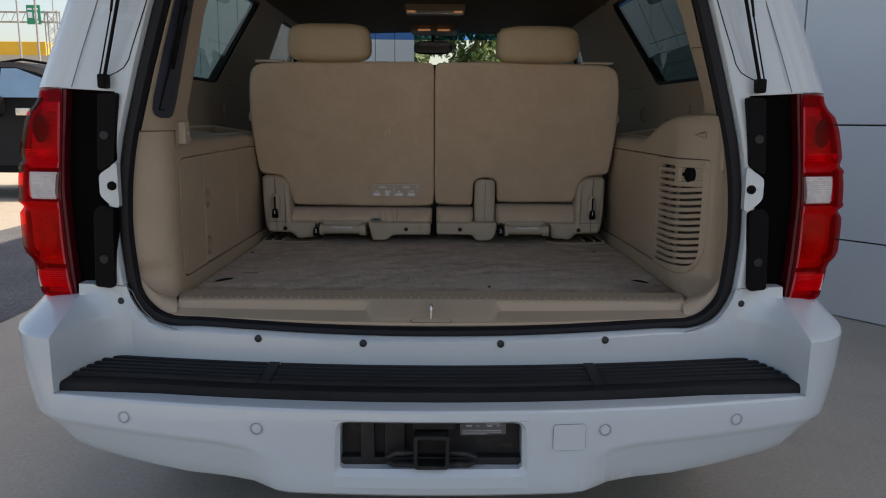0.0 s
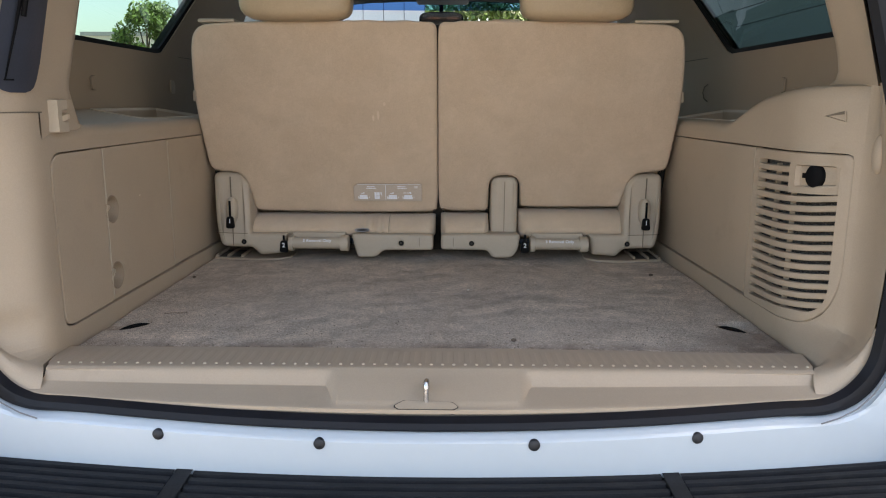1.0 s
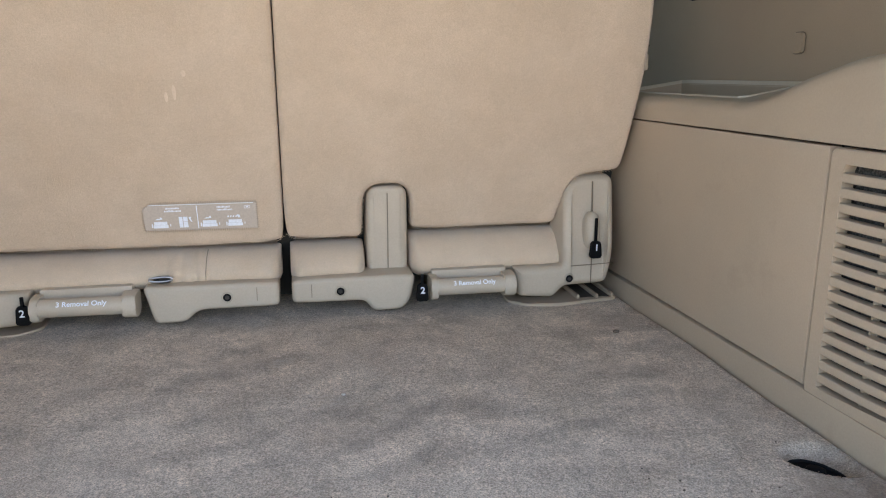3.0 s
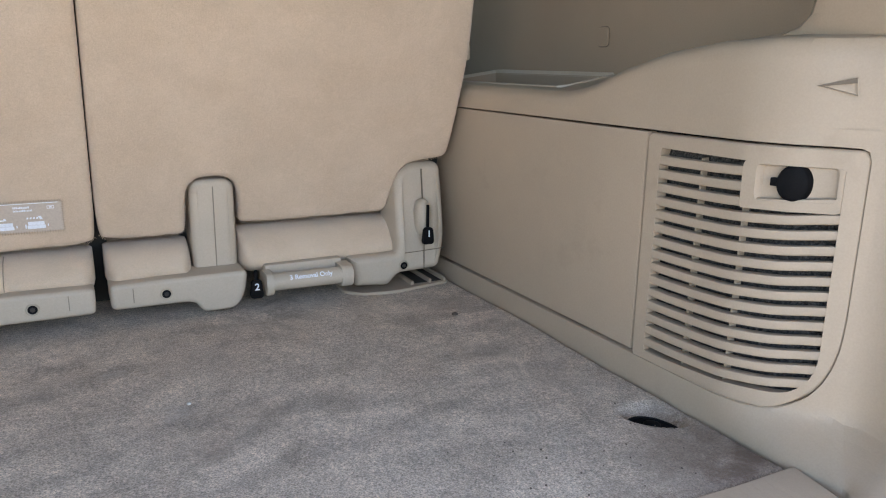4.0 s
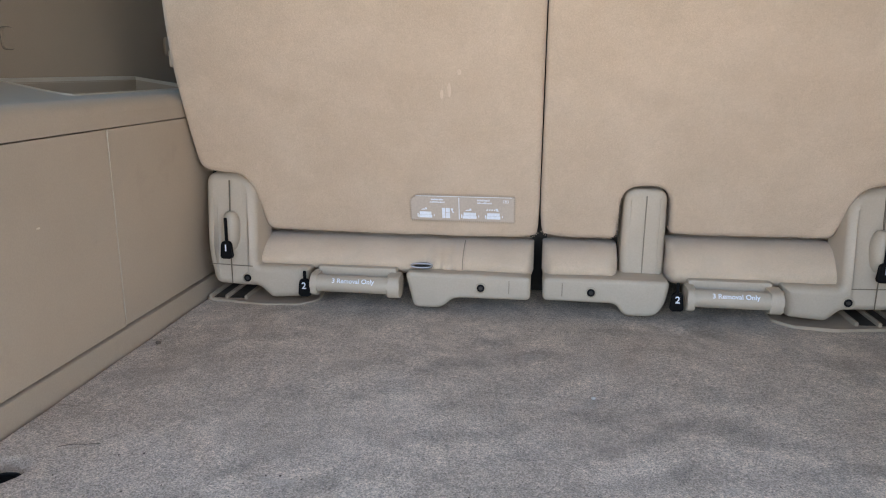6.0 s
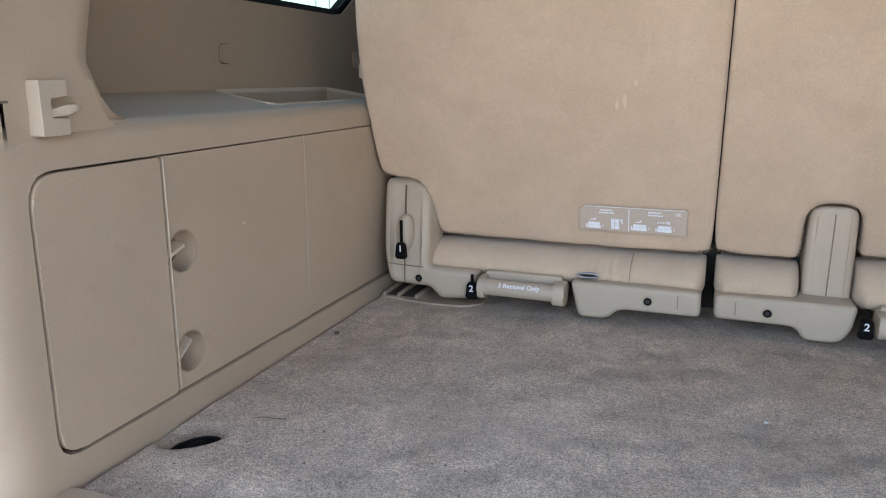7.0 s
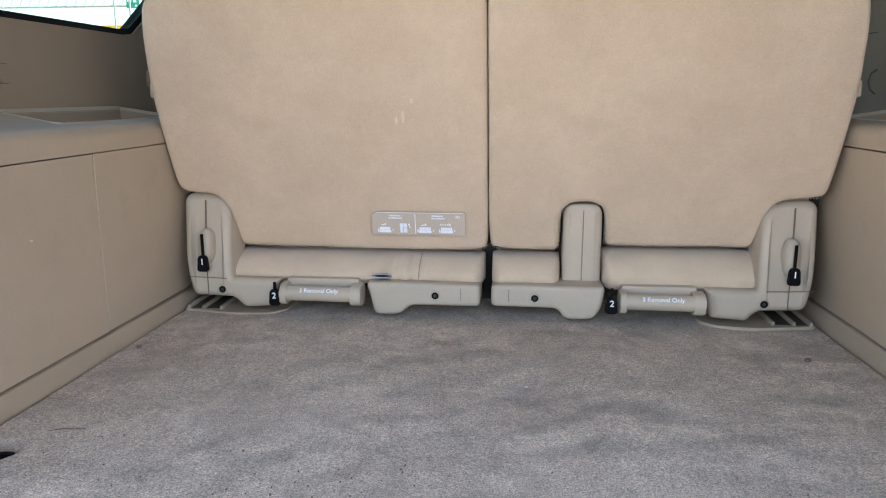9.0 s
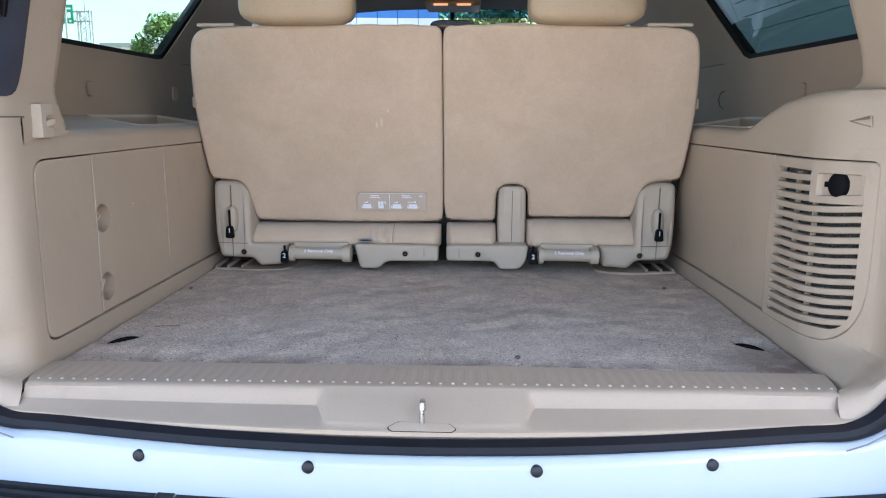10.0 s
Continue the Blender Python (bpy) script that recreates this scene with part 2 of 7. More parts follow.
def mesh_of(name, bm, material, sharp=38.0):
    """A mesh with smooth shading that lets the larger faces keep their own normals."""
    bmesh.ops.recalc_face_normals(bm, faces=bm.faces)
    bm.normal_update()
    bm.faces.index_update()
    limit = math.cos(radians(sharp))
    weight = [f.normal * f.calc_area() for f in bm.faces]
    normals = []
    for f in bm.faces:
        f.smooth = True
        for lp in f.loops:
            acc = Vector()
            for g in lp.vert.link_faces:
                if g.normal.dot(f.normal) >= limit:
                    acc += weight[g.index]
            normals.append(acc.normalized() if acc.length > 1e-12 else f.normal.copy())
    me = bpy.data.meshes.new(name)
    bm.to_mesh(me)
    bm.free()
    me.set_sharp_from_angle(angle=radians(sharp))
    me.normals_split_custom_set(normals)
    for m in (material if isinstance(material, (list, tuple)) else (material,)):
        me.materials.append(m)
    return me


def part(name, bm, material, parent, label="", sharp=38.0, kind=""):
    """Links a bmesh, given in world metres, as one mesh object under a thing or a part."""
    if parent.parent and parent.parent.parent:
        parent = parent.parent
    base = BASES[parent]
    bmesh.ops.translate(bm, verts=bm.verts, vec=-base)
    ob = new(name, mesh_of(name, bm, material, sharp))
    ob.parent = parent
    BASES[ob] = base
    return tagged(ob, label, kind=kind)


def whole(name, bm, material, label, category, group="", kind="", sharp=38.0):
    """A thing that is one mesh."""
    ob = new(name, mesh_of(name, bm, material, sharp))
    BASES[ob] = Vector((0, 0, 0))
    return tagged(ob, label, category, group, kind)


def bm_new():
    return bmesh.new()


def loft(bm, rows, close_u=False, close_v=False, flip=False):
    """A sheet through rows of points; close_u joins each row's ends, close_v the last row to the first."""
    vs = [[bm.verts.new(p) for p in r] for r in rows]
    n = len(rows[0])
    out = []
    for i in range(len(vs) - (0 if close_v else 1)):
        a, b = vs[i], vs[(i + 1) % len(vs)]
        for j in range(n - (0 if close_u else 1)):
            k = (j + 1) % n
            try:
                out.append(bm.faces.new((a[j], a[k], b[k], b[j])))
            except ValueError:
                pass
    return vs


def cap(bm, loop):
    try:
        bm.faces.new(loop)
    except ValueError:
        pass


def box(bm, lo, hi, bevel=0.0, seg=2, turn=None):
    ret = bmesh.ops.create_cube(bm, size=1.0)
    vs = ret["verts"]
    c = [(a + b) / 2 for a, b in zip(lo, hi)]
    s = [abs(b - a) for a, b in zip(lo, hi)]
    for v in vs:
        v.co = Vector((v.co.x * s[0], v.co.y * s[1], v.co.z * s[2]))
    if bevel:
        es = list({e for v in vs for e in v.link_edges})
        r = bmesh.ops.bevel(bm, geom=es, offset=bevel, segments=seg, affect="EDGES", profile=0.5)
        vs = list({v for f in r["faces"] for v in f.verts} | {v for v in vs if v.is_valid})
    m = Matrix.Translation(c) @ (turn if turn else Matrix())
    bmesh.ops.transform(bm, matrix=m, verts=vs)
    return vs


def prism(bm, outline, d0, d1, axis="y", bevel=0.0, seg=2, front_only=False):
    """An outline, (a, b) pairs, extruded along an axis: y takes (x, z), x takes (y, z), z takes (x, y)."""
    def at(a, b, d):
        return {"y": (a, d, b), "x": (d, a, b), "z": (a, b, d)}[axis]
    v0 = [bm.verts.new(at(a, b, d0)) for a, b in outline]
    v1 = [bm.verts.new(at(a, b, d1)) for a, b in outline]
    f0, f1 = bm.faces.new(v0), bm.faces.new(v1)
    n = len(v0)
    for i in range(n):
        bm.faces.new((v0[i], v0[(i + 1) % n], v1[(i + 1) % n], v1[i]))
    vs = v0 + v1
    if bevel:
        es = list(f0.edges) + ([] if front_only else list(f1.edges))
        r = bmesh.ops.bevel(bm, geom=es, offset=bevel, segments=seg, affect="EDGES", profile=0.5, clamp_overlap=True)
        vs = list({v for f in r["faces"] for v in f.verts} | {v for v in vs if v.is_valid})
    return vs


def rounded(pts, radius, n=5):
    """A closed outline with its corners rounded; radius is one number or one for each corner."""
    out = []
    k = len(pts)
    for i in range(k):
        r = radius[i] if isinstance(radius, (list, tuple)) else radius
        p, a, b = Vector(pts[i]), Vector(pts[i - 1]), Vector(pts[(i + 1) % k])
        if r <= 0:
            out.append(tuple(p))
            continue
        da, db = (a - p), (b - p)
        ra, rb = min(r, da.length * 0.48), min(r, db.length * 0.48)
        s, e = p + da.normalized() * ra, p + db.normalized() * rb
        for j in range(n + 1):
            u = j / n
            q = s * (1 - u) ** 2 + p * 2 * u * (1 - u) + e * u ** 2
            out.append(tuple(q))
    return out


def resample(pts, n):
    """n points evenly along a closed outline."""
    pts = [Vector(p) for p in pts]
    seg = [(pts[(i + 1) % len(pts)] - p).length for i, p in enumerate(pts)]
    total, out, i, at = sum(seg), [], 0, 0.0
    for k in range(n):
        d = total * k / n
        while at + seg[i] < d:
            at += seg[i]
            i += 1
        u = (d - at) / seg[i] if seg[i] else 0
        out.append(tuple(pts[i].lerp(pts[(i + 1) % len(pts)], u)))
    return out


def interp(x, table):
    if x <= table[0][0]:
        return table[0][1]
    for (a, p), (b, q) in zip(table, table[1:]):
        if x <= b:
            return p + (q - p) * (x - a) / (b - a)
    return table[-1][1]


def tube(bm, pts, radius, n=8, ends=True):
    """A round bar along a path; radius is one number or one for each point."""
    pts = [Vector(p) for p in pts]
    rows, last = [], None
    for i, p in enumerate(pts):
        d = (pts[min(i + 1, len(pts) - 1)] - pts[max(i - 1, 0)]).normalized()
        ref = last if last is not None else (Vector((0, 0, 1)) if abs(d.z) < 0.9 else Vector((1, 0, 0)))
        a = (ref - d * ref.dot(d)).normalized()
        last = a
        b = d.cross(a)
        r = radius[i] if isinstance(radius, (list, tuple)) else radius
        rows.append([p + (a * math.cos(2 * math.pi * k / n) + b * math.sin(2 * math.pi * k / n)) * r for k in range(n)])
    vs = loft(bm, rows, close_u=True)
    if ends:
        cap(bm, vs[0][::-1])
        cap(bm, vs[-1])


def disc(bm, c, axis, radius, depth, n=16, dome=0.0):
    """A short round stud with its axis along a direction."""
    d = Vector(axis).normalized()
    c = Vector(c)
    steps = [(0, 1.0), (depth * 0.75, 1.0), (depth, 0.86)] + ([(depth + dome, 0.3)] if dome else [])
    tube(bm, [c + d * s for s, _ in steps], [radius * k for _, k in steps], n)


def ball(bm, c, radii, u=12, v=8):
    r = bmesh.ops.create_uvsphere(bm, u_segments=u, v_segments=v, radius=1.0)
    for q in r["verts"]:
        q.co = Vector((c[0] + q.co.x * radii[0], c[1] + q.co.y * radii[1], c[2] + q.co.z * radii[2]))


def cushion(bm, lo, hi, power=4.0, u=28, v=18):
    """A padded block with soft, full sides."""
    c = [(a + b) / 2 for a, b in zip(lo, hi)]
    s = [(b - a) / 2 for a, b in zip(lo, hi)]
    r = bmesh.ops.create_uvsphere(bm, u_segments=u, v_segments=v, radius=1.0)
    for q in r["verts"]:
        k = sum(abs(x) ** power for x in q.co) ** (-1 / power)
        q.co = Vector([c[i] + q.co[i] * k * s[i] for i in range(3)])


def letters(text, size, m, parent, material=None, name="lettering"):
    cu = bpy.data.curves.new("letters", "FONT")
    cu.offset = size * 0.018
    cu.body, cu.size, cu.extrude, cu.align_x, cu.align_y = text, size, size * 0.02, "CENTER", "CENTER"
    tmp = bpy.data.objects.new("letters", cu)
    scene.collection.objects.link(tmp)
    bpy.context.view_layer.update()
    me = bpy.data.meshes.new_from_object(tmp.evaluated_get(bpy.context.evaluated_depsgraph_get()))
    bpy.data.objects.remove(tmp)
    me.materials.clear()
    me.materials.append(material or INK)
    me.transform(Matrix.Translation(-BASES[parent]) @ m)
    ob = new(name, me)
    ob.parent = parent
    BASES[ob] = BASES[parent]
    return ob


FACING = Matrix.Rotation(radians(90), 4, "X")     # letters upright, read from behind the vehicle


# ---- ground and buildings ----
CONCRETE = surface("concrete", (0.385, 0.340, 0.280), 0.85, var=0.12, scale=0.9, fine=60, fine_var=0.1, bump=0.4, depth=0.004,
                   dirt=(0.25, 0.222, 0.188), dirt_scale=0.9, dirt_at=(0.5, 0.8))
ASPHALT = surface("asphalt", (0.11, 0.11, 0.113), 0.9, var=0.2, scale=1.3, fine=45, fine_var=0.45, bump=0.8, depth=0.01)
PANEL = surface("grey_metal_panel", (0.60, 0.62, 0.64), 0.4, var=0.03, scale=0.6, fine=80, fine_var=0.02, bump=0.0)
PANEL_JOINT = surface("panel_joint", (0.05, 0.055, 0.065), 0.7, var=0.1, bump=0)
PALE_CONCRETE = surface("sunlit_barrier_concrete", (0.50, 0.46, 0.38), 0.9, var=0.08, scale=0.3, fine=8, bump=0.2)


def sheet(name, x0, x1, y0, y1, z, material, label, category):
    bm = bm_new()
    loft(bm, [[(x0, y0, z), (x1, y0, z)], [(x0, y1, z), (x1, y1, z)]])
    return whole(name, bm, material, label, category, kind="structure")


sheet("ground", -1500, 1500, -1500, 1500, 0.0, CONCRETE, "pale stained concrete yard around the vehicle", "ground")
sheet("road", -4.75, -2.64, -60, 80, 0.004, ASPHALT, "strip of dark coarse asphalt beside the concrete", "asphalt")


def panel_wall(name, a, b, height, thick, cols, rows, label):
    """A clad wall from a to b in plan, with flat metal panels set apart by open joints."""
    wall = thing(name, a[0], a[1], 0, label, "wall", kind="structure")
    d = Vector((b[0] - a[0], b[1] - a[1], 0))
    length = d.length
    d.normalize()
    nrm = Vector((-d.y, d.x, 0))
    o = Vector((a[0], a[1], 0))
    bm = bm_new()
    turn = Matrix(((d.x, nrm.x, 0, 0), (d.y, nrm.y, 0, 0), (0, 0, 1, 0), (0, 0, 0, 1)))
    box(bm, (0, -thick, 0), (length, -0.03, height))
    bmesh.ops.transform(bm, matrix=Matrix.Translation(o) @ turn, verts=bm.verts)
    part("backing_wall", bm, PANEL_JOINT, wall)
    for i in range(len(cols) - 1):
        for j in range(len(rows) - 1):
            bm = bm_new()
            box(bm, (cols[i] + 0.005, -0.028, rows[j] + 0.005), (cols[i + 1] - 0.005, 0.0, rows[j + 1] - 0.005), 0.004, 1)
            bmesh.ops.transform(bm, matrix=Matrix.Translation(o) @ turn, verts=bm.verts)
            part("panel", bm, PANEL, wall)
    return wall


# the clad building beside the vehicle; its wall runs aslant past the front
D = Vector((0.588, -0.809, 0))
P0 = Vector((2.68, 4.42, 0)) - D * 1.75
# most of this run is out of view, added to hold back skylight
P1 = P0 + D * 10.4
panel_wall("wall_east", (P1.x, P1.y), (P0.x, P0.y), 8.0, 0.3, [0, 1.5, 3.0, 4.5, 5.7, 6.9, 8.15, 9.17, 10.4],
           [0.0, 0.50, 1.22, 2.6, 4.1, 5.6, 7.1, 8.0], "flat grey-blue metal-clad building wall")
panel_wall("wall_east_return", (P0.x, P0.y + 0.02), (P0.x, 16.0), 8.0, 0.3, [0, 2, 4, 6, 8, 9.9],
           [0.0, 1.14, 2.6, 4.1, 5.6, 7.1, 8.0], "grey-blue metal-clad wall along the parked vehicle")
panel_wall("wall_north", (-0.42, 14.0), (-4.75, 14.0), 6.0, 0.3, [0, 0.36, 0.72, 1.08, 1.44, 1.8, 2.16, 2.52, 2.88, 3.24, 3.6, 3.96, 4.33],
           [0.0, 6.0], "pale grey building with tall upright metal panels")


# ---- the vehicle ----
suv = thing("suv", 0, 4.2, 0, "white full-size SUV with its tailgate open and beige interior", "vehicle")


def rear_y(x):
    return 1.572 + 0.126 * x * x


SEAL_IN = [(0.777, 0.600), (0.782, 0.626), (0.791, 0.646), (0.803, 0.661), (0.819, 0.676), (0.842, 0.688), (0.875, 0.6925), (0.945, 0.699), (1.0, 0.701), (1.1, 0.694),
           (1.2, 0.6745), (1.296, 0.6497), (1.312, 0.6455), (1.35, 0.6357), (1.5, 0.5928), (1.65, 0.5468), (1.75, 0.5059), (1.80, 0.465), (1.825, 0.4088)]


def opening(grow, z_low):
    """The tailgate opening's outline, (x, z) from the middle of the sill up the right side to the middle of the header, grown outwards."""
    pts = [(0, z_low), (0.15, z_low + 0.001), (0.3, z_low + 0.0042), (0.45, z_low + 0.0095), (0.55, z_low + 0.0125)]
    body = [(x, z) for z, x in SEAL_IN]
    for i, (x, z) in enumerate(body):
        a, b = body[max(i - 1, 0)], body[min(i + 1, len(body) - 1)]
        d = Vector((b[0] - a[0], b[1] - a[1])).normalized()
        pts.append((x + d.y * grow, z - d.x * grow * (0.74, 0.80, 0.90, 1.0)[min(i, 3)]))
    pts += [(0.25, 1.835 + grow), (0, 1.84 + grow)]
    for _ in range(2):
        cut = [pts[0]]
        for a, b in zip(pts, pts[1:]):
            cut += [(a[0] * 0.75 + b[0] * 0.25, a[1] * 0.75 + b[1] * 0.25), (a[0] * 0.25 + b[0] * 0.75, a[1] * 0.25 + b[1] * 0.75)]
        pts = cut + [pts[-1]]
    return pts


LEFT_OUT = 1.010      # the left side of the opening lies a little further out


def ring_points(grow, z_low, dy, flat=0.0):
    half = opening(grow, z_low)
    full = half + [(-x * LEFT_OUT, z) for x, z in half[-2:0:-1]]
    return [(x, rear_y(x) + dy + 0.10 * max(0, z - 1.2), z) for x, z in full]


# rubber seal round the opening
bm = bm_new()
loft(bm, [ring_points(0.018, 0.753, 0.055), ring_points(0.000, 0.766, 0.030), ring_points(0.007, 0.760, 0.016),
          ring_points(0.018, 0.752, 0.012), ring_points(0.027, 0.748, 0.014), ring_points(0.033, 0.744, 0.024), ring_points(0.033, 0.744, 0.05)], close_u=True, close_v=True)
part("weatherstrip", bm, RUBBER, suv, "black rubber door seal")

# painted rear body round the opening
bm = bm_new()
outer = []
for x, y, z in ring_points(0.036, 0.740, 0.0):
    s = 1 if x >= 0 else -1
    if z < 0.80 and abs(x) < 0.60:
        q = (x, 0.655)
    elif z < 0.86:
        q = (s * 0.80, 0.655 if z < 0.775 else (0.72 if z < 0.80 else 0.80))
    elif z < 1.76:
        q = (s * interp(z, [(0.86, 0.757), (1.04, 0.752), (1.14, 0.740), (1.305, 0.722), (1.31, 0.88), (1.33, 0.878), (1.52, 0.80), (1.78, 0.70)]), z)
    else:
        q = (x * 1.28, 1.93 - 0.05 * abs(x))
    outer.append(q)
rows = [[(x, y + 0.02, z) for x, y, z in ring_points(0.031, 0.746, 0.0)], ring_points(0.036, 0.740, 0.004), ring_points(0.042, 0.735, 0.0)]
for u in (0.25, 0.5, 0.75, 1.0):
    r = []
    for (x, y, z), (qx, qz) in zip(ring_points(0.042, 0.735, 0.0), outer):
        ax, az = x + (qx - x) * u, z + (qz - z) * u
        lean = 0.10 * max(0, az - 1.2)
        r.append((ax, rear_y(ax) + lean, az))
    rows.append(r)
loft(bm, rows, close_u=True)
part("rear_body", bm, WHITE, suv, "white painted body round the tailgate opening")

for s in (-1, 1):
    for x, z in ((0.405, 0.738), (0.159, 0.733), (0.738, 0.815)):
        bm = bm_new()
        y = rear_y(x) if x < 0.6 else 1.642
        disc(bm, (s * x, y + 0.004, z), (s * 0.2 * x if x < 0.6 else 0, -1, 0.05), 0.0088, 0.007, 16, 0.002)
        part("grommet", bm, GROMMET, suv, "round black plastic plug")


# side shells, outer and inner, with the same window openings
def out_x(z):
    return interp(z, [(0.30, 0.93), (0.42, 0.985), (0.6, 1.0), (1.0, 1.003), (1.28, 0.985), (1.33, 0.935), (1.368, 0.884), (1.73, 0.793), (1.80, 0.75), (1.93, 0.66)])


def in_x(z):
    return interp(z, [(0.7, 0.838), (1.375, 0.838), (1.80, 0.735)])


WINDOWS = [("quarter", rounded([(2.0, 1.371), (2.842, 1.373), (3.250, 1.73), (2.02, 1.73)], 0.02), (1.70, 3.30)),
           ("rear_door", rounded([(3.52, 1.375), (4.28, 1.375), (4.28, 1.72), (3.72, 1.72)], 0.03), (3.30, 4.36)),
           ("front_door", rounded([(4.44, 1.375), (5.25, 1.375), (5.10, 1.56), (4.85, 1.70), (4.44, 1.72)], 0.03), (4.36, 5.40))]
TINT_REAR = glass("privacy_glass", (0.056, 0.086, 0.073))
TINT_LEFT = glass("tinted_glass", (0.31, 0.425, 0.39))
CLEAR = glass("clear_glass", (0.86, 0.92, 0.90))
TINT_DOOR = glass("door_glass", (0.17, 0.185, 0.17))
TINT_FRONT = glass("front_door_glass", (0.36, 0.385, 0.365))
FRIT = surface("black_glass_border", (0.006, 0.006, 0.007), 0.6, var=0.1, bump=0, spec=0.15)
N = 72
for s in (-1, 1):
    bm_o, bm_i = bm_new(), bm_new()
    for name, outline, (y0, y1) in WINDOWS:
        if s > 0 and name == "quarter":
            outline = rounded([(2.0, 1.368), (2.772, 1.373), (3.225, 1.73), (2.02, 1.73)], 0.02)
        if s > 0 and name == "rear_door":
            outline = rounded([(3.98, 1.375), (4.28, 1.375), (4.28, 1.72), (4.06, 1.72)], 0.03)
        inner = resample(outline, N)
        cy, cz = sum(p[0] for p in inner) / N, sum(p[1] for p in inner) / N

        def edge(p, lo, hi):
            d = Vector((p[0] - cy, p[1] - cz))
            k = min(((y1 if d.x > 0 else y0) - cy) / d.x if abs(d.x) > 1e-6 else 99, ((hi if d.y > 0 else lo) - cz) / d.y if abs(d.y) > 1e-6 else 99)
            return (cy + d.x * k, cz + d.y * k)
        rows = []
        for u in (0, 0.3, 0.6, 0.85, 1):
            r = []
            for p in inner:
                q = edge(p, 0.42, 1.90)
                q = (max(q[0], 1.86), q[1])
                a, b = p[0] + (q[0] - p[0]) * u, p[1] + (q[1] - p[1]) * u
                r.append((s * out_x(b), a, b))
            rows.append(r)
        loft(bm_o, rows, close_u=True)
        rows = [[(s * (in_x(b) + 0.016), a, b) for a, b in inner]]
        for u in (0, 0.3, 0.6, 0.85, 1):
            r = []
            for p in inner:
                q = edge(p, 0.80, 1.80)
                a, b = p[0] + (q[0] - p[0]) * u, p[1] + (q[1] - p[1]) * u
                r.append((s * in_x(b), a, b))
            rows.append(r)
        loft(bm_i, rows, close_u=True)
        # pane with its black border
        bm = bm_new()
        big = [(cy + (a - cy) * 1.06, cz + (b - cz) * 1.08) for a, b in inner]
        loft(bm, [[(s * (in_x(b) + 0.014), a, b) for a, b in big], [(s * (in_x(cz) + 0.014), cy, cz) for a, b in big]], close_u=True)
        gl = part(f"{name}_glass", bm, (TINT_LEFT if s < 0 else TINT_REAR) if name == "quarter" else TINT_DOOR if name == "rear_door" else TINT_FRONT, suv,
                  "green-tinted side window glass" if name == "quarter" else "")
        gl.visible_shadow = False
        bm = bm_new()
        inset = [(a + (cy - a) * 0.026, b + (cz - b) * 0.062) for a, b in inner]
        loft(bm, [[(s * (in_x(b) + 0.004), a, b) for a, b in inner], [(s * (in_x(b) + 0.008), a, b) for a, b in inset],
                  [(s * (in_x(b) + 0.0132), a, b) for a, b in inset]], close_u=True)
        part("glass_border", bm, FRIT, gl, "black border band")
        if name == "quarter" and s > 0:
            for k in range(3):
                bm = bm_new()
                z = 1.44 + 0.042 * k
                tube(bm, [(in_x(z) + 0.011, 2.08 + 0.01 * k, z), (in_x(z) + 0.011, 2.72 + 0.045 * k, z + 0.004)], 0.0009, 5)
                part("antenna_wire", bm, FRIT, gl, "thin dark line in the glass")
    part("body_side", bm_o, WHITE, suv, "white painted vehicle side")
    part("upper_side_trim", bm_i, SHADED_PLASTIC, suv, "beige moulded upper side trim")

# roof, headliner, floor pan, nose, and the far ends that close the shell
bm = bm_new()
loft(bm, [[(x, y, 1.955 - 0.11 * (x / 0.7) ** 4 + dz) for x in (-0.70, -0.6, -0.4, -0.2, 0, 0.2, 0.4, 0.6, 0.70)]
          for y, dz in ((1.74, -0.02), (2.2, 0.0), (3.2, 0.012), (4.2, 0.0), (4.75, -0.05))])
part("roof", bm, WHITE, suv, "white painted roof")
bm = bm_new()
loft(bm, [[(x, y, 1.80 - 0.05 * abs(x / 0.75) ** 3 + dz) for x in (-0.76, -0.6, -0.4, -0.2, 0, 0.2, 0.4, 0.6, 0.76)]
          for y, dz in ((1.72, 0.03), (2.0, 0.01), (3.0, 0.0), (4.0, -0.005), (4.78, -0.02))])
part("headliner", bm, HEADLINER, suv, "beige cloth headliner")
bm = bm_new()
box(bm, (-0.93, 2.1, 0.30), (0.93, 6.9, 0.42), 0.02)
box(bm, (-0.84, 1.66, 0.70), (0.84, 2.66, 0.775), 0.005)
box(bm, (-0.84, 2.66, 0.55), (0.84, 5.5, 0.60), 0.005)
part("floor_pan", bm, DARK, suv)
bm = bm_new()
NOSE = [(5.25, 1.33, 0.90), (5.6, 1.27, 0.93), (6.2, 1.22, 0.95), (6.7, 1.16, 0.93), (6.95, 1.06, 0.86)]
rows = []
for y, top, w in NOSE:
    rows.append([(-w * 1.05, y, 0.45), (-w * 1.06, y, 0.9), (-w, y, top - 0.06), (-w * 0.85, y, top - 0.01), (0, y, top + 0.02),
                 (w * 0.85, y, top - 0.01), (w, y, top - 0.06), (w * 1.06, y, 0.9), (w * 1.05, y, 0.45)])
vs = loft(bm, rows)
rows2 = [rows[-1], [(p[0] * 0.97, 7.02, p[2]) for p in rows[-1]]]
vs = loft(bm, rows2)
cap(bm, vs[1])
part("bonnet", bm, WHITE, suv, "white painted front end")
SHADE = glass("blue_shade_band", (0.10, 0.28, 0.62))
bm = bm_new()
loft(bm, [[(x, y + 0.05 * (1 - (x / 0.72) ** 2), z) for x in (-w, -w / 2, 0, w / 2, w)] for y, z, w in ((4.79, 1.738, 0.68), (5.1, 1.50, 0.74), (5.55, 1.22, 0.80))])
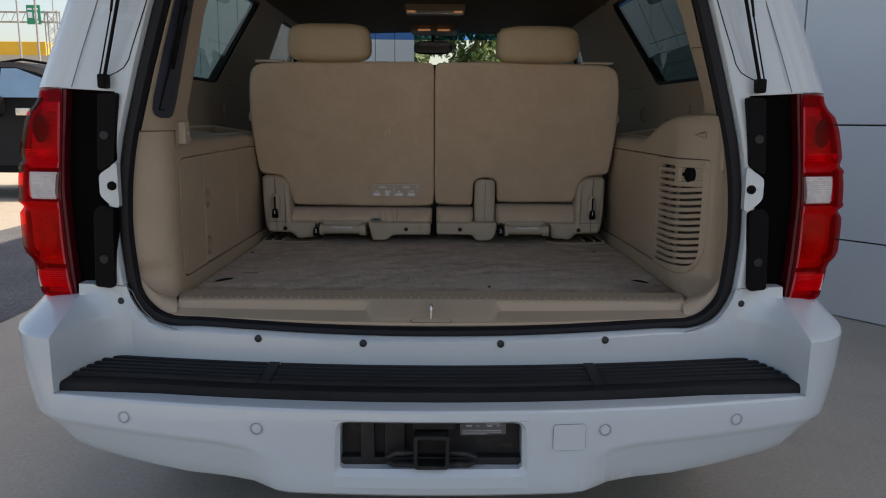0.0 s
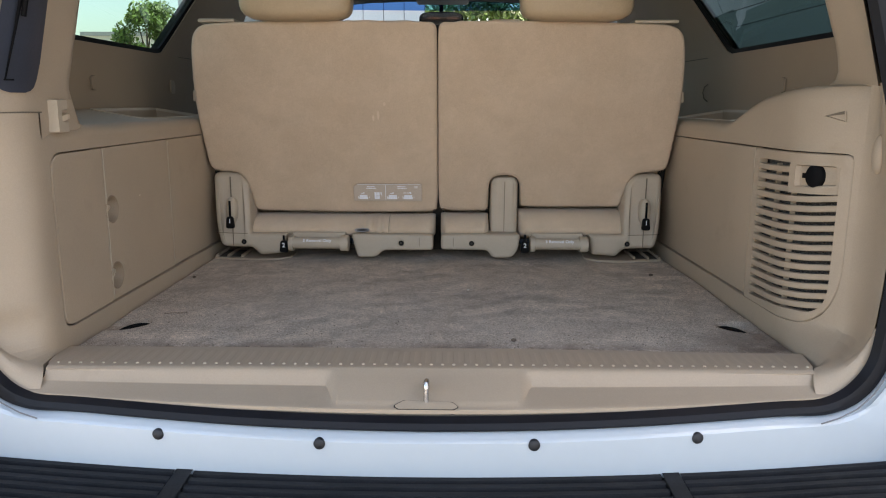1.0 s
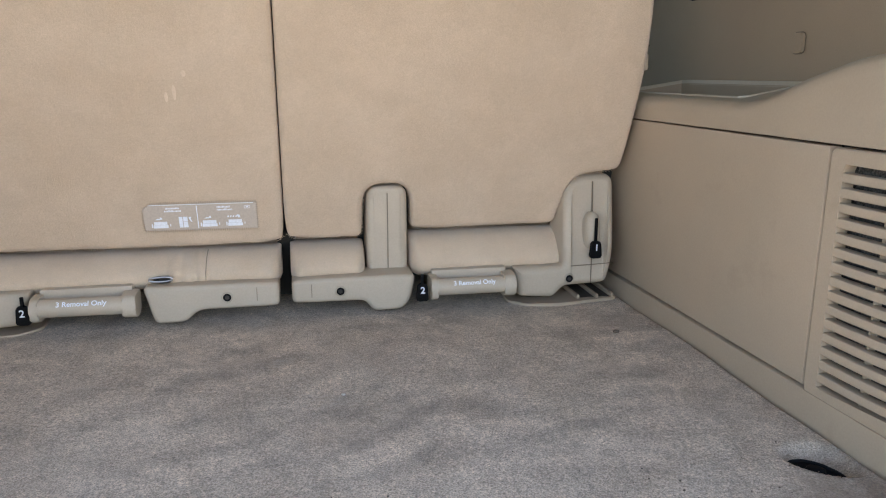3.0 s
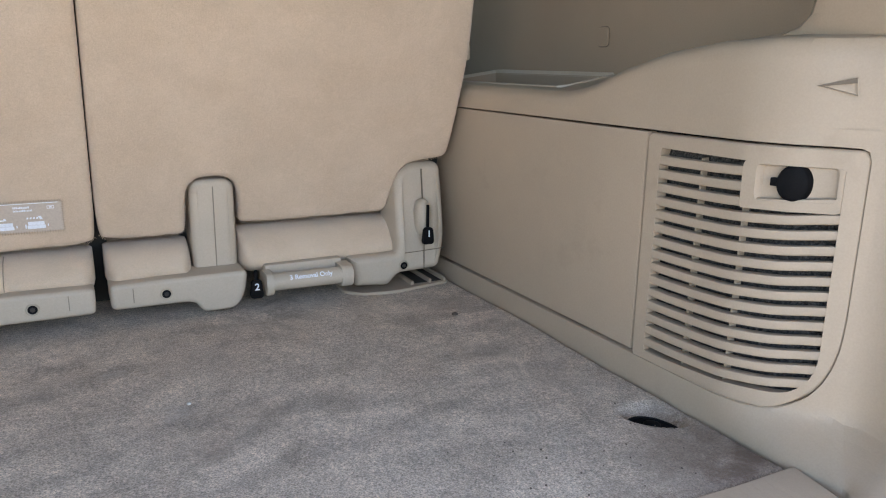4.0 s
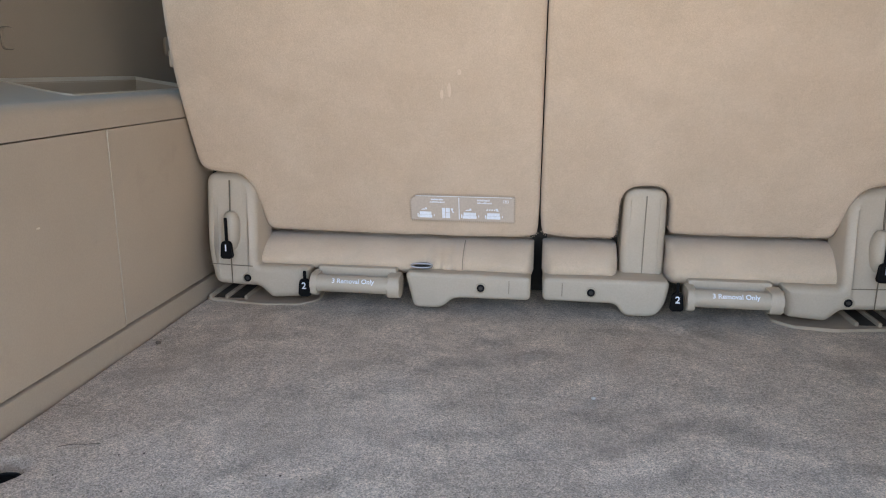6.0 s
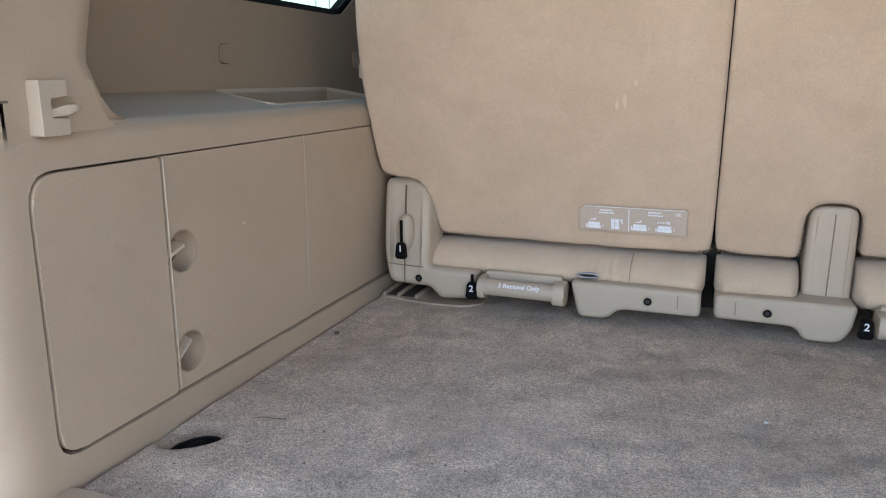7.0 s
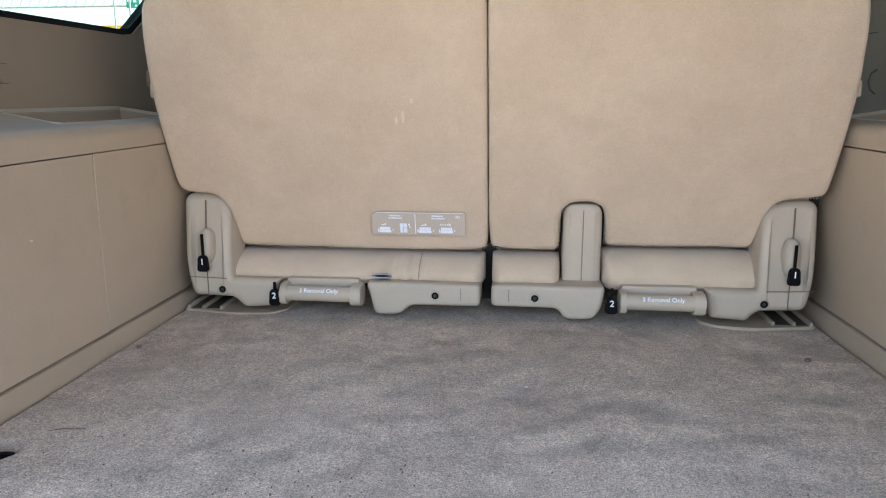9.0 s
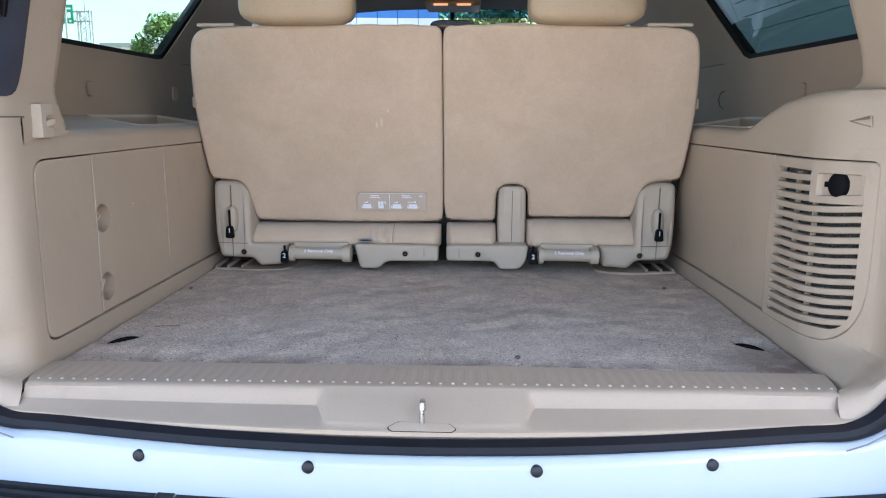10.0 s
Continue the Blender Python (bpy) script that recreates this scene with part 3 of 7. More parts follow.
ob = part("windscreen", bm, CLEAR, suv, "clear curved windscreen")
ob.visible_shadow = False
bm = bm_new()
loft(bm, [[(x, y + 0.05 * (1 - (x / 0.72) ** 2), z) for x in (-w, -w / 2, 0, w / 2, w)] for y, z, w in ((4.72, 1.78, 0.66), (4.79, 1.740, 0.68))])
sb = part("shade_band", bm, SHADE, ob, "blue tinted top band")
sb.visible_shadow = False
for s in (-1, 1):
    bm = bm_new()
    tube(bm, [(s * 0.70, 4.70, 1.80), (s * 0.76, 5.1, 1.54), (s * 0.84, 5.58, 1.22)], 0.05, 8)
    part("windscreen_pillar", bm, SHADED_PLASTIC, suv)
bm = bm_new()
box(bm, (-0.84, 5.2, 0.7), (0.84, 5.58, 1.2), 0.05)
part("dashboard", bm, DARK, suv)

# interior mirror and roof lamps
bm = bm_new()
cushion(bm, (-0.145, 4.885, 1.655), (0.105, 4.93, 1.742), 3.5)
mir = part("interior_mirror", bm, BLACK, suv, "black interior mirror")
bm = bm_new()
prism(bm, rounded([(-0.135, 1.666), (0.095, 1.666), (0.095, 1.732), (-0.135, 1.732)], 0.02), 4.878, 4.886)
part("mirror_glass", bm, surface("dimmed_mirror", (0.42, 0.43, 0.45), 0.08, metal=0.9, var=0.02, bump=0), mir)
bm = bm_new()
tube(bm, [(-0.02, 4.92, 1.72), (-0.02, 4.90, 1.80)], 0.012)
part("mirror_arm", bm, BLACK, mir)
bm = bm_new()
box(bm, (-0.155, 3.69, 1.765), (0.145, 3.90, 1.80), 0.012)
con = part("roof_console", bm, SHADED_PLASTIC, suv, "moulded roof console with lamps")
bm = bm_new()
box(bm, (-0.147, 3.70, 1.754), (0.137, 3.735, 1.768), 0.004)
part("console_trim", bm, LAMP_LENS, con, "pale lamp strip")
for x in (-0.12, 0.11):
    bm = bm_new()
    box(bm, (x - 0.020, 3.692, 1.7565), (x + 0.020, 3.702, 1.7645), 0.002)
    part("lamp", bm, WARM_LAMP, con, "lit warm reading lamp")
bm = bm_new()
box(bm, (-0.15, 4.45, 1.755), (0.13, 4.72, 1.80), 0.012)
con2 = part("front_console", bm, SHADED_PLASTIC, suv, "front roof console with a lit lamp")
for x in (-0.07, 0.045):
    bm = bm_new()
    box(bm, (x - 0.036, 4.44, 1.753), (x + 0.036, 4.452, 1.763), 0.002)
    part("lamp", bm, WARM_LAMP, con2, "lit orange dome lamp")

SEAM_GREY = surface("seam_shadow_grey", (0.20, 0.20, 0.21), 0.8, bump=0)
# raised tailgate, struts and their cables
bm = bm_new()
rows = []
for v, w, th in ((0, 0.70, 0), (0.1, 0.75, 0.03), (0.5, 0.81, 0.05), (0.9, 0.83, 0.05), (1.0, 0.82, 0.01)):
    y, z = 1.78 - 1.12 * v, 1.985 + 0.20 * v
    rows.append([(x * w, y + (1 - (abs(x)) ** 2) * -0.06 * v, z - 0.03) for x in (-1, -0.8, -0.4, 0, 0.4, 0.8, 1)] +
                [(x * w, y + (1 - (abs(x)) ** 2) * -0.06 * v, z + th) for x in (1, 0.8, 0.4, 0, -0.4, -0.8, -1)])
vs = loft(bm, rows, close_u=True)
cap(bm, vs[0])
cap(bm, vs[-1])
gate = part("tailgate", bm, WHITE, suv, "white tailgate raised open overhead")
for name, v0, v1, w0, w1, mat_, label in (("tailgate_lining", 0.50, 0.95, 0.68, 0.70, PLASTIC, "beige inner lining of the tailgate"), ("tailgate_glass", 0.08, 0.48, 0.58, 0.66, TINT_LEFT, "dark tinted rear window")):
    bm = bm_new()
    rows = []
    for k in range(5):
        v = v0 + (v1 - v0) * k / 4
        w = w0 + (w1 - w0) * k / 4
        y, z = 1.78 - 1.12 * v, 1.985 + 0.20 * v - 0.034 - (0.03 if mat_ is PLASTIC and 0 < k < 4 else 0.0)
        rows.append([(x * w, y - (1 - x * x) * 0.06 * v, z + (0.02 if abs(x) == 1 and mat_ is PLASTIC and 0 < k < 4 else 0)) for x in (-1, -0.92, -0.4, 0, 0.4, 0.92, 1)])
    loft(bm, rows)
    part(name, bm, mat_, gate, label).visible_shadow = mat_ is PLASTIC
for s in (-1, 1):
    bm = bm_new()
    a, b = Vector((s * 0.742, 1.640, 1.325)), Vector((s * 0.530, 1.56, 2.02))
    tube(bm, [a, a.lerp(b, 0.33)], 0.0042, 8)
    strut = part("gas_strut", bm, BLACK, suv, "slim black gas strut")
    bm = bm_new()
    tube(bm, [a.lerp(b, 0.06), b], 0.0037, 10)
    part("strut_cylinder", bm, BLACK, strut, "black strut cylinder")
    bm = bm_new()
    tube(bm, [a + Vector((0.013 * s, 0.004, 0)), a.lerp(b, 0.5) + Vector((0.013 * s, 0.004, 0))], 0.0018, 6)
    part("strut_rod", bm, BLACK, strut)
    bm = bm_new()
    box(bm, (s * 0.742 - 0.0095, 1.624, 1.308), (s * 0.742 + 0.0095, 1.66, 1.340), 0.005)
    part("strut_foot", bm, BLACK, strut, "black ball-joint cover")
    bm = bm_new()
    tube(bm, [(s * x, rear_y(x) + 0.10 * (z - 1.2) - 0.0006, z) for x, z in ((0.736, 1.336), (0.715, 1.345), (0.699, 1.354), (0.686, 1.372), (0.676, 1.402), (0.656, 1.455), (0.637, 1.508), (0.60, 1.61), (0.56, 1.72))], 0.0013, 5)
    part("body_seam", bm, RUBBER, suv, "thin dark body seam")
    bm = bm_new()
    tube(bm, [(s * 0.715, 1.640, 1.475), (s * 0.700, 1.635, 1.55), (s * 0.67, 1.60, 1.66)], 0.003, 6)
    part("cable", bm, BLACK, suv, "thin black wire")
    bm = bm_new()
    tube(bm, [(s * 0.827, 1.664, 1.311), (s * 0.799, 1.6675, 1.39), (s * 0.757, 1.674, 1.505), (s * 0.66, 1.73, 1.80)], 0.0012, 5)
    part("body_seam", bm, SEAM_GREY, suv, "thin dark body seam")

# tail lights and the black trim beside them
RED = glass("red_lens", (0.88, 0.003, 0.034), 0.05, 0.007, 0.12)
RED_ORANGE = glass("orange_red_lens", (0.88, 0.020, 0.016), 0.05, 0.007, 0.12)
RED_EDGE = surface("dark_red_edge", (0.085, 0.0025, 0.008), 0.3, var=0.3, scale=30, bump=0, spec=0.3)
RED_DEEP = surface("deep_red_housing", (0.20, 0.003, 0.012), 0.4, var=0.25, scale=14, fine=90, fine_var=0.15, bump=0.05, spec=0.15)
CHROME = surface("lamp_reflector", (0.52, 0.42, 0.40), 0.4, metal=0.1, var=0.08, scale=20, fine=140, fine_var=0.12, bump=0.2, depth=0.001)
LAMP_HOLE = surface("dark_bulb_hole", (0.10, 0.07, 0.07), 0.4, var=0.2, scale=20, bump=0.1)
# lighter copy of the reflector, the ribs' sparkle put into its colour
BRIGHT_REFLECTOR = surface("bright_lamp_reflector", (0.88, 0.86, 0.84), 0.4, metal=0.1, var=0.1, scale=20, fine=140, fine_var=0.12, bump=0.2, depth=0.001)
REVERSE = surface("clear_reverse_lens", (0.60, 0.56, 0.55), 0.12, var=0.10, scale=30, fine=90, fine_var=0.06, bump=0.6, depth=0.003, coat=1.0)
OUT = [(0.815, 0.963), (0.84, 0.966), (0.888, 0.974), (0.905, 0.979), (0.922, 0.996), (0.985, 0.998), (1.021, 0.998), (1.030, 0.988), (1.034, 0.988), (1.044, 0.999), (1.10, 0.995), (1.130, 0.991), (1.138, 0.982), (1.143, 0.982), (1.151, 0.986),
       (1.18, 0.981), (1.23, 0.969), (1.256, 0.957), (1.272, 0.940), (1.285, 0.931), (1.308, 0.926)]


# the lamp's inner edge and the inner edge of its lenses, by height
LAMP_IN = [(0.817, 0.851), (0.83, 0.8515), (0.90, 0.856), (0.965, 0.859), (1.07, 0.862), (1.13, 0.858), (1.185, 0.852), (1.25, 0.844), (1.307, 0.838)]
LENS_IN = [(0.817, 0.864), (0.826, 0.865), (0.894, 0.875), (0.96, 0.877), (1.02, 0.878), (1.07, 0.879), (1.12, 0.872), (1.20, 0.864), (1.278, 0.857), (1.307, 0.855)]


def lamp_row(z, push, s, x_in=None, x_out=None):
    xo = interp(z, OUT)
    xi = interp(z, LENS_IN)
    a = xi if x_in is None else x_in if x_in > 0.5 else xi + x_in
    b = xo if x_out is None else x_out
    pts = []
    for k in range(9):
        u = k / 8
        x = a + (b - a) * u
        v = (x - xi) / (xo - xi)
        y = 1.668 + 0.02 * v + 0.03 * max(0, v - 0.55) ** 2 / 0.2 - push * (1 - 0.3 * u)
        pts.append((s * x, y, z))
    if x_out is None:
        pts += [(s * (xo + 0.006), 1.80, z), (s * (xo + 0.004), 1.93, z)]
    else:
        pts += [(s * b, pts[-1][1] + 0.01, z), (s * b, pts[-1][1] + 0.02, z)]
    return pts


def lens(lt, name, z0, z1, s, xi, xo, label, mat_, lift=0.012, base=0.004):
    bm = bm_new()
    red = mat_ in (RED, RED_ORANGE)
    n = 10 if red else 26
    rr = []
    for k in range(n + 1):
        z = z0 + (z1 - z0) * k / n
        r = lamp_row(z, base + lift * max(0.0, math.sin(math.pi * k / n)) ** 0.5 - (0 if red else 0.0016 * (k % 2)), s, xi, xo)
        rr.append(r[:9] if xo else r)
    loft(bm, rr)
    ob = part(name, bm, mat_, lt, label)
    ob.visible_shadow = False
    return ob


for s in (-1, 1):
    bm = bm_new()
    zs = [z for z, _ in OUT]
    loft(bm, [[(p[0] - s * (0.005 if i > 4 else 0), p[1], p[2]) for i, p in enumerate(lamp_row(z, -0.010, s))] for z in zs])
    lt = part("tail_light", bm, RED_DEEP, suv, "wrap-round red tail light with a clear reverse lens")
    # glossy dark red border on the inner side
    bm = bm_new()
    loft(bm, [[(s * x, y, z) for x, y in ((b0, 1.70), (b0 + 0.001, 1.670), (b0 + 0.003, 1.666), (b0 + (b1 - b0) * 0.42, 1.664), (b0 + (b1 - b0) * 0.50, 1.667), (b0 + (b1 - b0) * 0.58, 1.6645), (b1 - 0.002, 1.666), (b1, 1.669), (b1, 1.70))]
              for z, b0, b1 in [(z, interp(z, LAMP_IN) - 0.001, interp(z, LENS_IN) + 0.002) for z in (0.817, 0.83, 0.87, 0.92, 0.965, 1.01, 1.05, 1.08, 1.12, 1.16, 1.20, 1.25, 1.28, 1.30, 1.307)]])
    part("lamp_border", bm, RED_EDGE, lt, "glossy dark red border")
    for name, z0, z1, label in (("upper_lens", 1.143, 1.304, "red brake lens"), ("fold_lens", 1.119, 1.143, "narrow red fold above the reverse lens"), ("lower_lens", 0.889, 1.029, "orange-red indicator lens"),
                                ("lower_fold", 1.029, 1.052, "narrow red fold below the reverse lens"), ("bottom_lens", 0.818, 0.889, "red reflector lens")):
        lens(lt, name, z0, z1, s, 0.0, None, label, RED_ORANGE if name in ("lower_lens", "lower_fold") else RED, 0.006, 0.006)
    lens(lt, "reverse_lens", 1.054, 1.117, s, 0.004, 0.947, "clear ribbed reverse lens", REVERSE, 0.006)
    lens(lt, "side_band", 1.052, 1.119, s, 0.949, None, "red band beside the reverse lens", RED, 0.004)
    for z0, z1 in ((1.126, 1.278), (0.896, 1.046), (0.826, 0.885), (1.056, 1.115)):
        bm = bm_new()
        loft(bm, [[(p[0] - s * 0.0012 * i, p[1], p[2]) for i, p in enumerate(lamp_row(z0 + (z1 - z0) * k / 4, -0.0075, s, 0.002, None))][:9] for k in range(5)])
        part("reflector_panel", bm, CHROME, lt, "pale reflector behind the lens")
    # dished reflectors with a bulb, and prism ribs behind the lenses
    for cx, cz, rx, rz, mat_ in ((0.914, 1.218, 0.019, 0.034, LAMP_HOLE), (0.920, 0.962, 0.026, 0.048, CHROME)):
        bm = bm_new()
        n = 28
        rows = []
        for q, dep in ((1.0, 0.001), (0.85, 0.002), (0.7, 0.004), (0.5, 0.006), (0.3, 0.007), (0.02, 0.0073)):
            rows.append([(s * (cx + q * rx * math.cos(2 * math.pi * k / n)), 1.674 + dep + 0.25 * max(0, cx + q * rx * math.cos(2 * math.pi * k / n) - 0.91), cz + q * rz * math.sin(2 * math.pi * k / n)) for k in range(n)])
        loft(bm, rows, close_u=True)
        part("reflector_dish", bm, mat_, lt, "dished reflector behind the lens")
    for z0, z1, x0, x1 in ((1.152, 1.170, 0.878, 0.975), (0.838, 0.880, 0.878, 0.955), (0.909, 0.920, 0.878, 0.97), (1.178, 1.258, 0.874, 0.894), (0.93, 1.015, 0.876, 0.894)):
        bm = bm_new()
        rows = []
        n = max(3, int((z1 - z0) / 0.0045))
        x_end = x1
        for i in range(n):
            for u, dy in ((0.0, 0.004), (0.5, 0.0), (0.95, 0.004)):
                z = z0 + (z1 - z0) * (i + u) / n
                x1 = min(x_end, interp(z, OUT) - 0.014)
                rows.append([(s * x, 1.6765 + dy + 0.22 * max(0, x - 0.91) + 1.2 * max(0, x - 0.955), z) for x in (x0, (x0 + x1) / 2, x1)])
        loft(bm, rows)
        part("prism_ribs", bm, BRIGHT_REFLECTOR if x1 > 0.93 else CHROME, lt, "ribbed reflector")
    # black trim
    bm = bm_new()
    ol = [(0.711, 1.292), (0.868, 1.306), (0.876, 0.83), (0.80, 0.845), (0.751, 0.848), (0.746, 0.858), (0.738, 1.036), (0.768, 1.052),
          (0.770, 1.064), (0.768, 1.108), (0.766, 1.122), (0.728, 1.14)]
    prism(bm, [(s * a, b) for a, b in ol], 1.690, 1.72)
    trim = part("lamp_trim", bm, TRIM_BLACK, suv, "matt black trim beside the tail light")
    for ol, w in (([(0.710, 1.299), (0.754, 1.296), (0.766, 1.13), (0.762, 1.122), (0.727, 1.144)], 0), ([(0.735, 1.036), (0.766, 1.046), (0.782, 1.03), (0.791, 0.852), (0.751, 0.848), (0.746, 0.858)], 0)):
        bm = bm_new()
        prism(bm, [(s * a, b) for a, b in rounded(ol, 0.008, 3)], 1.628, 1.675, bevel=0.003)
        part("trim_flange", bm, BLACK, trim)
    for x, z in ((0.744, 1.204), (0.7645, 0.918)):
        bm = bm_new()
        disc(bm, (s * x, 1.630, z), (0, -1, 0), 0.0105, 0.005, 14)
        part("bolt", bm, STEEL_DARK, trim)
    bm = bm_new()
    prism(bm, [(s * a, b) for a, b in rounded([(0.7235, 1.141), (0.7285, 1.140), (0.766, 1.114), (0.766, 1.066), (0.740, 1.040), (0.7235, 1.038)], 0.008, 3)], 1.633, 1.68, bevel=0.003)
    tab = part("body_tab", bm, WHITE, suv, "white body tab with a plug")
    bm = bm_new()
    disc(bm, (s * 0.737, 1.636, 1.089), (0, -1, 0), 0.0105, 0.008, 16, 0.003)
    part("plug", bm, BLACK, tab)
    bm = bm_new()
    tube(bm, [(s * 0.60, 1.6155, 0.752), (s * 0.63, 1.620, 0.760), (s * 0.657, 1.6235, 0.773), (s * 0.682, 1.628, 0.795), (s * 0.700, 1.6325, 0.822), (s * 0.709, 1.636, 0.840), (s * 0.722, 1.639, 0.8505), (s * 0.75, 1.6415, 0.8535), (s * 0.80, 1.6425, 0.8535)], 0.0012, 5)
    part("body_seam", bm, SEAM_GREY, suv, "fine grey seam between body and bumper")
    # quarter corner above the lamp, rounding into the side
    bm = bm_new()
    rows = []
    for z in (1.312, 1.34, 1.40, 1.47, 1.55, 1.65, 1.78, 1.90):
        lean = 0.10 * max(0, z - 1.2)
        xo = interp(z, [(1.312, 0.948), (1.40, 0.912), (1.52, 0.862), (1.78, 0.755), (1.90, 0.68)])
        xi = xo - 0.085
        rows.append([(s * (xi - 0.03), rear_y(xi - 0.03) + lean + 0.006, z), (s * (xi), rear_y(xi) + lean - 0.003, z), (s * (xi + 0.03), rear_y(xi) + lean + 0.005, z), (s * (xo - 0.025), rear_y(xi) + lean + 0.03, z),
                     (s * (xo - 0.006), 1.76 + lean * 0.3, z), (s * (xo + 0.002), 1.85, z)])
    loft(bm, rows)
    part("quarter_corner", bm, WHITE, suv, "white painted rear corner of the body")
    bm = bm_new()
    loft(bm, [[(s * 0.86, 1.672, 1.312), (s * 0.93, 1.715, 1.312), (s * 0.948, 1.85, 1.312)], [(s * 0.86, 1.70, 1.30), (s * 0.93, 1.74, 1.30), (s * 0.94, 1.85, 1.30)]])
    part("corner_edge", bm, WHITE, suv)

# bumper
PLAN = [(0.0, 1.374), (0.06, 1.3745), (0.12, 1.376), (0.205, 1.3798), (0.26, 1.3833), (0.30, 1.3864), (0.33, 1.389), (0.36, 1.3919), (0.39, 1.395), (0.45, 1.4019), (0.54, 1.4142),
        (0.62, 1.427), (0.70, 1.4416), (0.76, 1.4537), (0.80, 1.4623), (0.824, 1.468), (0.85, 1.4765), (0.875, 1.489), (0.898, 1.506), (0.918, 1.527), (0.936, 1.552),
        (0.952, 1.582), (0.966, 1.618), (0.979, 1.665), (0.989, 1.725), (0.996, 1.80), (1.0, 1.93)]
EDGE = 15      # the column of PLAN where the raised ends begin


def plan_normal(k):
    a, b = PLAN[max(k - 1, 0)], PLAN[min(k + 1, len(PLAN) - 1)]
    return Vector((b[1] - a[1], -(b[0] - a[0]))).normalized() if k else Vector((0, -1))


def taper(k, z):
    w = max(0, min(1, (PLAN[k][0] - 0.80) / 0.12))
    return w * interp(z, [(0.50, 0.040), (0.545, 0.030), (0.61, 0.0165), (0.69, 0.005), (0.764, 0.0)])


def low_z(x):
    return interp(x, [(0, 0.455), (0.29, 0.455), (0.325, 0.460), (0.36, 0.464), (0.45, 0.469), (0.56, 0.474), (0.69, 0.494), (0.79, 0.512), (0.84, 0.530), (0.90, 0.548), (1.0, 0.552)])


def bumper_point(k, z, d):
    n = plan_normal(k)
    d = d + taper(k, z)
    return (PLAN[k][0] - n.x * d, PLAN[k][1] - n.y * d, z)


def lower_rows(k):
    """Points from the face down over the crease to the lower edge."""
    x = PLAN[k][0]
    lz = low_z(x)
    c = interp(x, [(0.30, 0.0), (0.33, 0.15), (0.36, 0.5), (0.39, 0.85), (0.45, 1.0)])
    zc = interp(x, [(0.33, 0.545), (0.40, 0.565), (0.55, 0.573), (0.67, 0.580), (0.80, 0.588), (0.88, 0.588), (0.93, 0.580), (1.0, 0.572)])
    out = []
    for z, d, zm, dm in ((zc + 0.010, 0.0, 0.553, 0), (zc + 0.003, 0.001, 0.54, 0), (zc - 0.004, 0.005, 0.53, 0.0), (zc - 0.014, 0.011, 0.515, 0.0),
                         (lz + (zc - lz) * 0.4, 0.023, 0.480, -0.0015), (lz + 0.010, 0.036, 0.464, 0.002), (lz + 0.002, 0.043, 0.457, 0.010), (lz, 0.065, 0.455, 0.04)):
        z, d = zm + (z - zm) * c, dm + (d - dm) * c
        out.append(bumper_point(k, z, d))
    return out


bm = bm_new()
cols = []
last = len(PLAN) - 1
for k in range(-last, last + 1):
    a, sg = abs(k), (-1 if k < 0 else 1)
    if a <= EDGE:
        up = [bumper_point(a, 0.6505, 0.075), bumper_point(a, 0.650, 0.014), bumper_point(a, 0.6485, 0.006), bumper_point(a, 0.644, 0.002), bumper_point(a, 0.628, 0.0003), bumper_point(a, 0.6105, 0.0)]
        if a == EDGE:
            up = [bumper_point(a, z, 0) for z in (0.6505, 0.650, 0.6475, 0.640, 0.628, 0.6105)]
    else:
        up = [bumper_point(a, z, 0) for z in (0.6505, 0.650, 0.6475, 0.640, 0.628, 0.6105)]
    cols.append([(sg * p[0], p[1], p[2]) for p in up + lower_rows(a)])
vs = [[bm.verts.new(p) for p in c] for c in cols]
for i in range(len(cols) - 1):
    for j in range(len(cols[0]) - 1):
        # the middle is left open for the hitch pocket
        if j in (4, 5, 6, 7, 8, 9) and last - 3 <= i < last + 3:
            continue
        bm.faces.new((vs[i][j], vs[i + 1][j], vs[i + 1][j + 1], vs[i][j + 1]))
TOPS = [(0.842, 1.652), (0.856, 1.656), (0.871, 1.664), (0.886, 1.674), (0.900, 1.685), (0.913, 1.697), (0.926, 1.711), (0.938, 1.728), (0.952, 1.752), (0.966, 1.785), (0.980, 1.84), (0.992, 1.93)]
for s in (-1, 1):
    rows = []
    for z, e in ((0.6505, 0), (0.675, 0), (0.70, 0), (0.73, 0), (0.760, 0), (0.772, 0.0), (0.777, 0.03), (0.782, 0.12), (0.797, 0.42), (0.812, 0.72), (0.826, 1.0)):
        r = []
        for k in range(EDGE, last + 1):
            p, q = bumper_point(k, z, 0), TOPS[k - EDGE]
            r.append((s * (p[0] + (q[0] - p[0]) * e), p[1] + (q[1] - p[1]) * e, z))
        rows.append(r)
    loft(bm, rows)
    loft(bm, [rows[-1], [(p[0] * 0.985, p[1] + 0.06, p[2] + 0.001) for p in rows[-1]]])
bmesh.ops.remove_doubles(bm, verts=bm.verts, dist=0.0005)
bumper = part("bumper", bm, WHITE, suv, "white painted rear bumper", sharp=30)
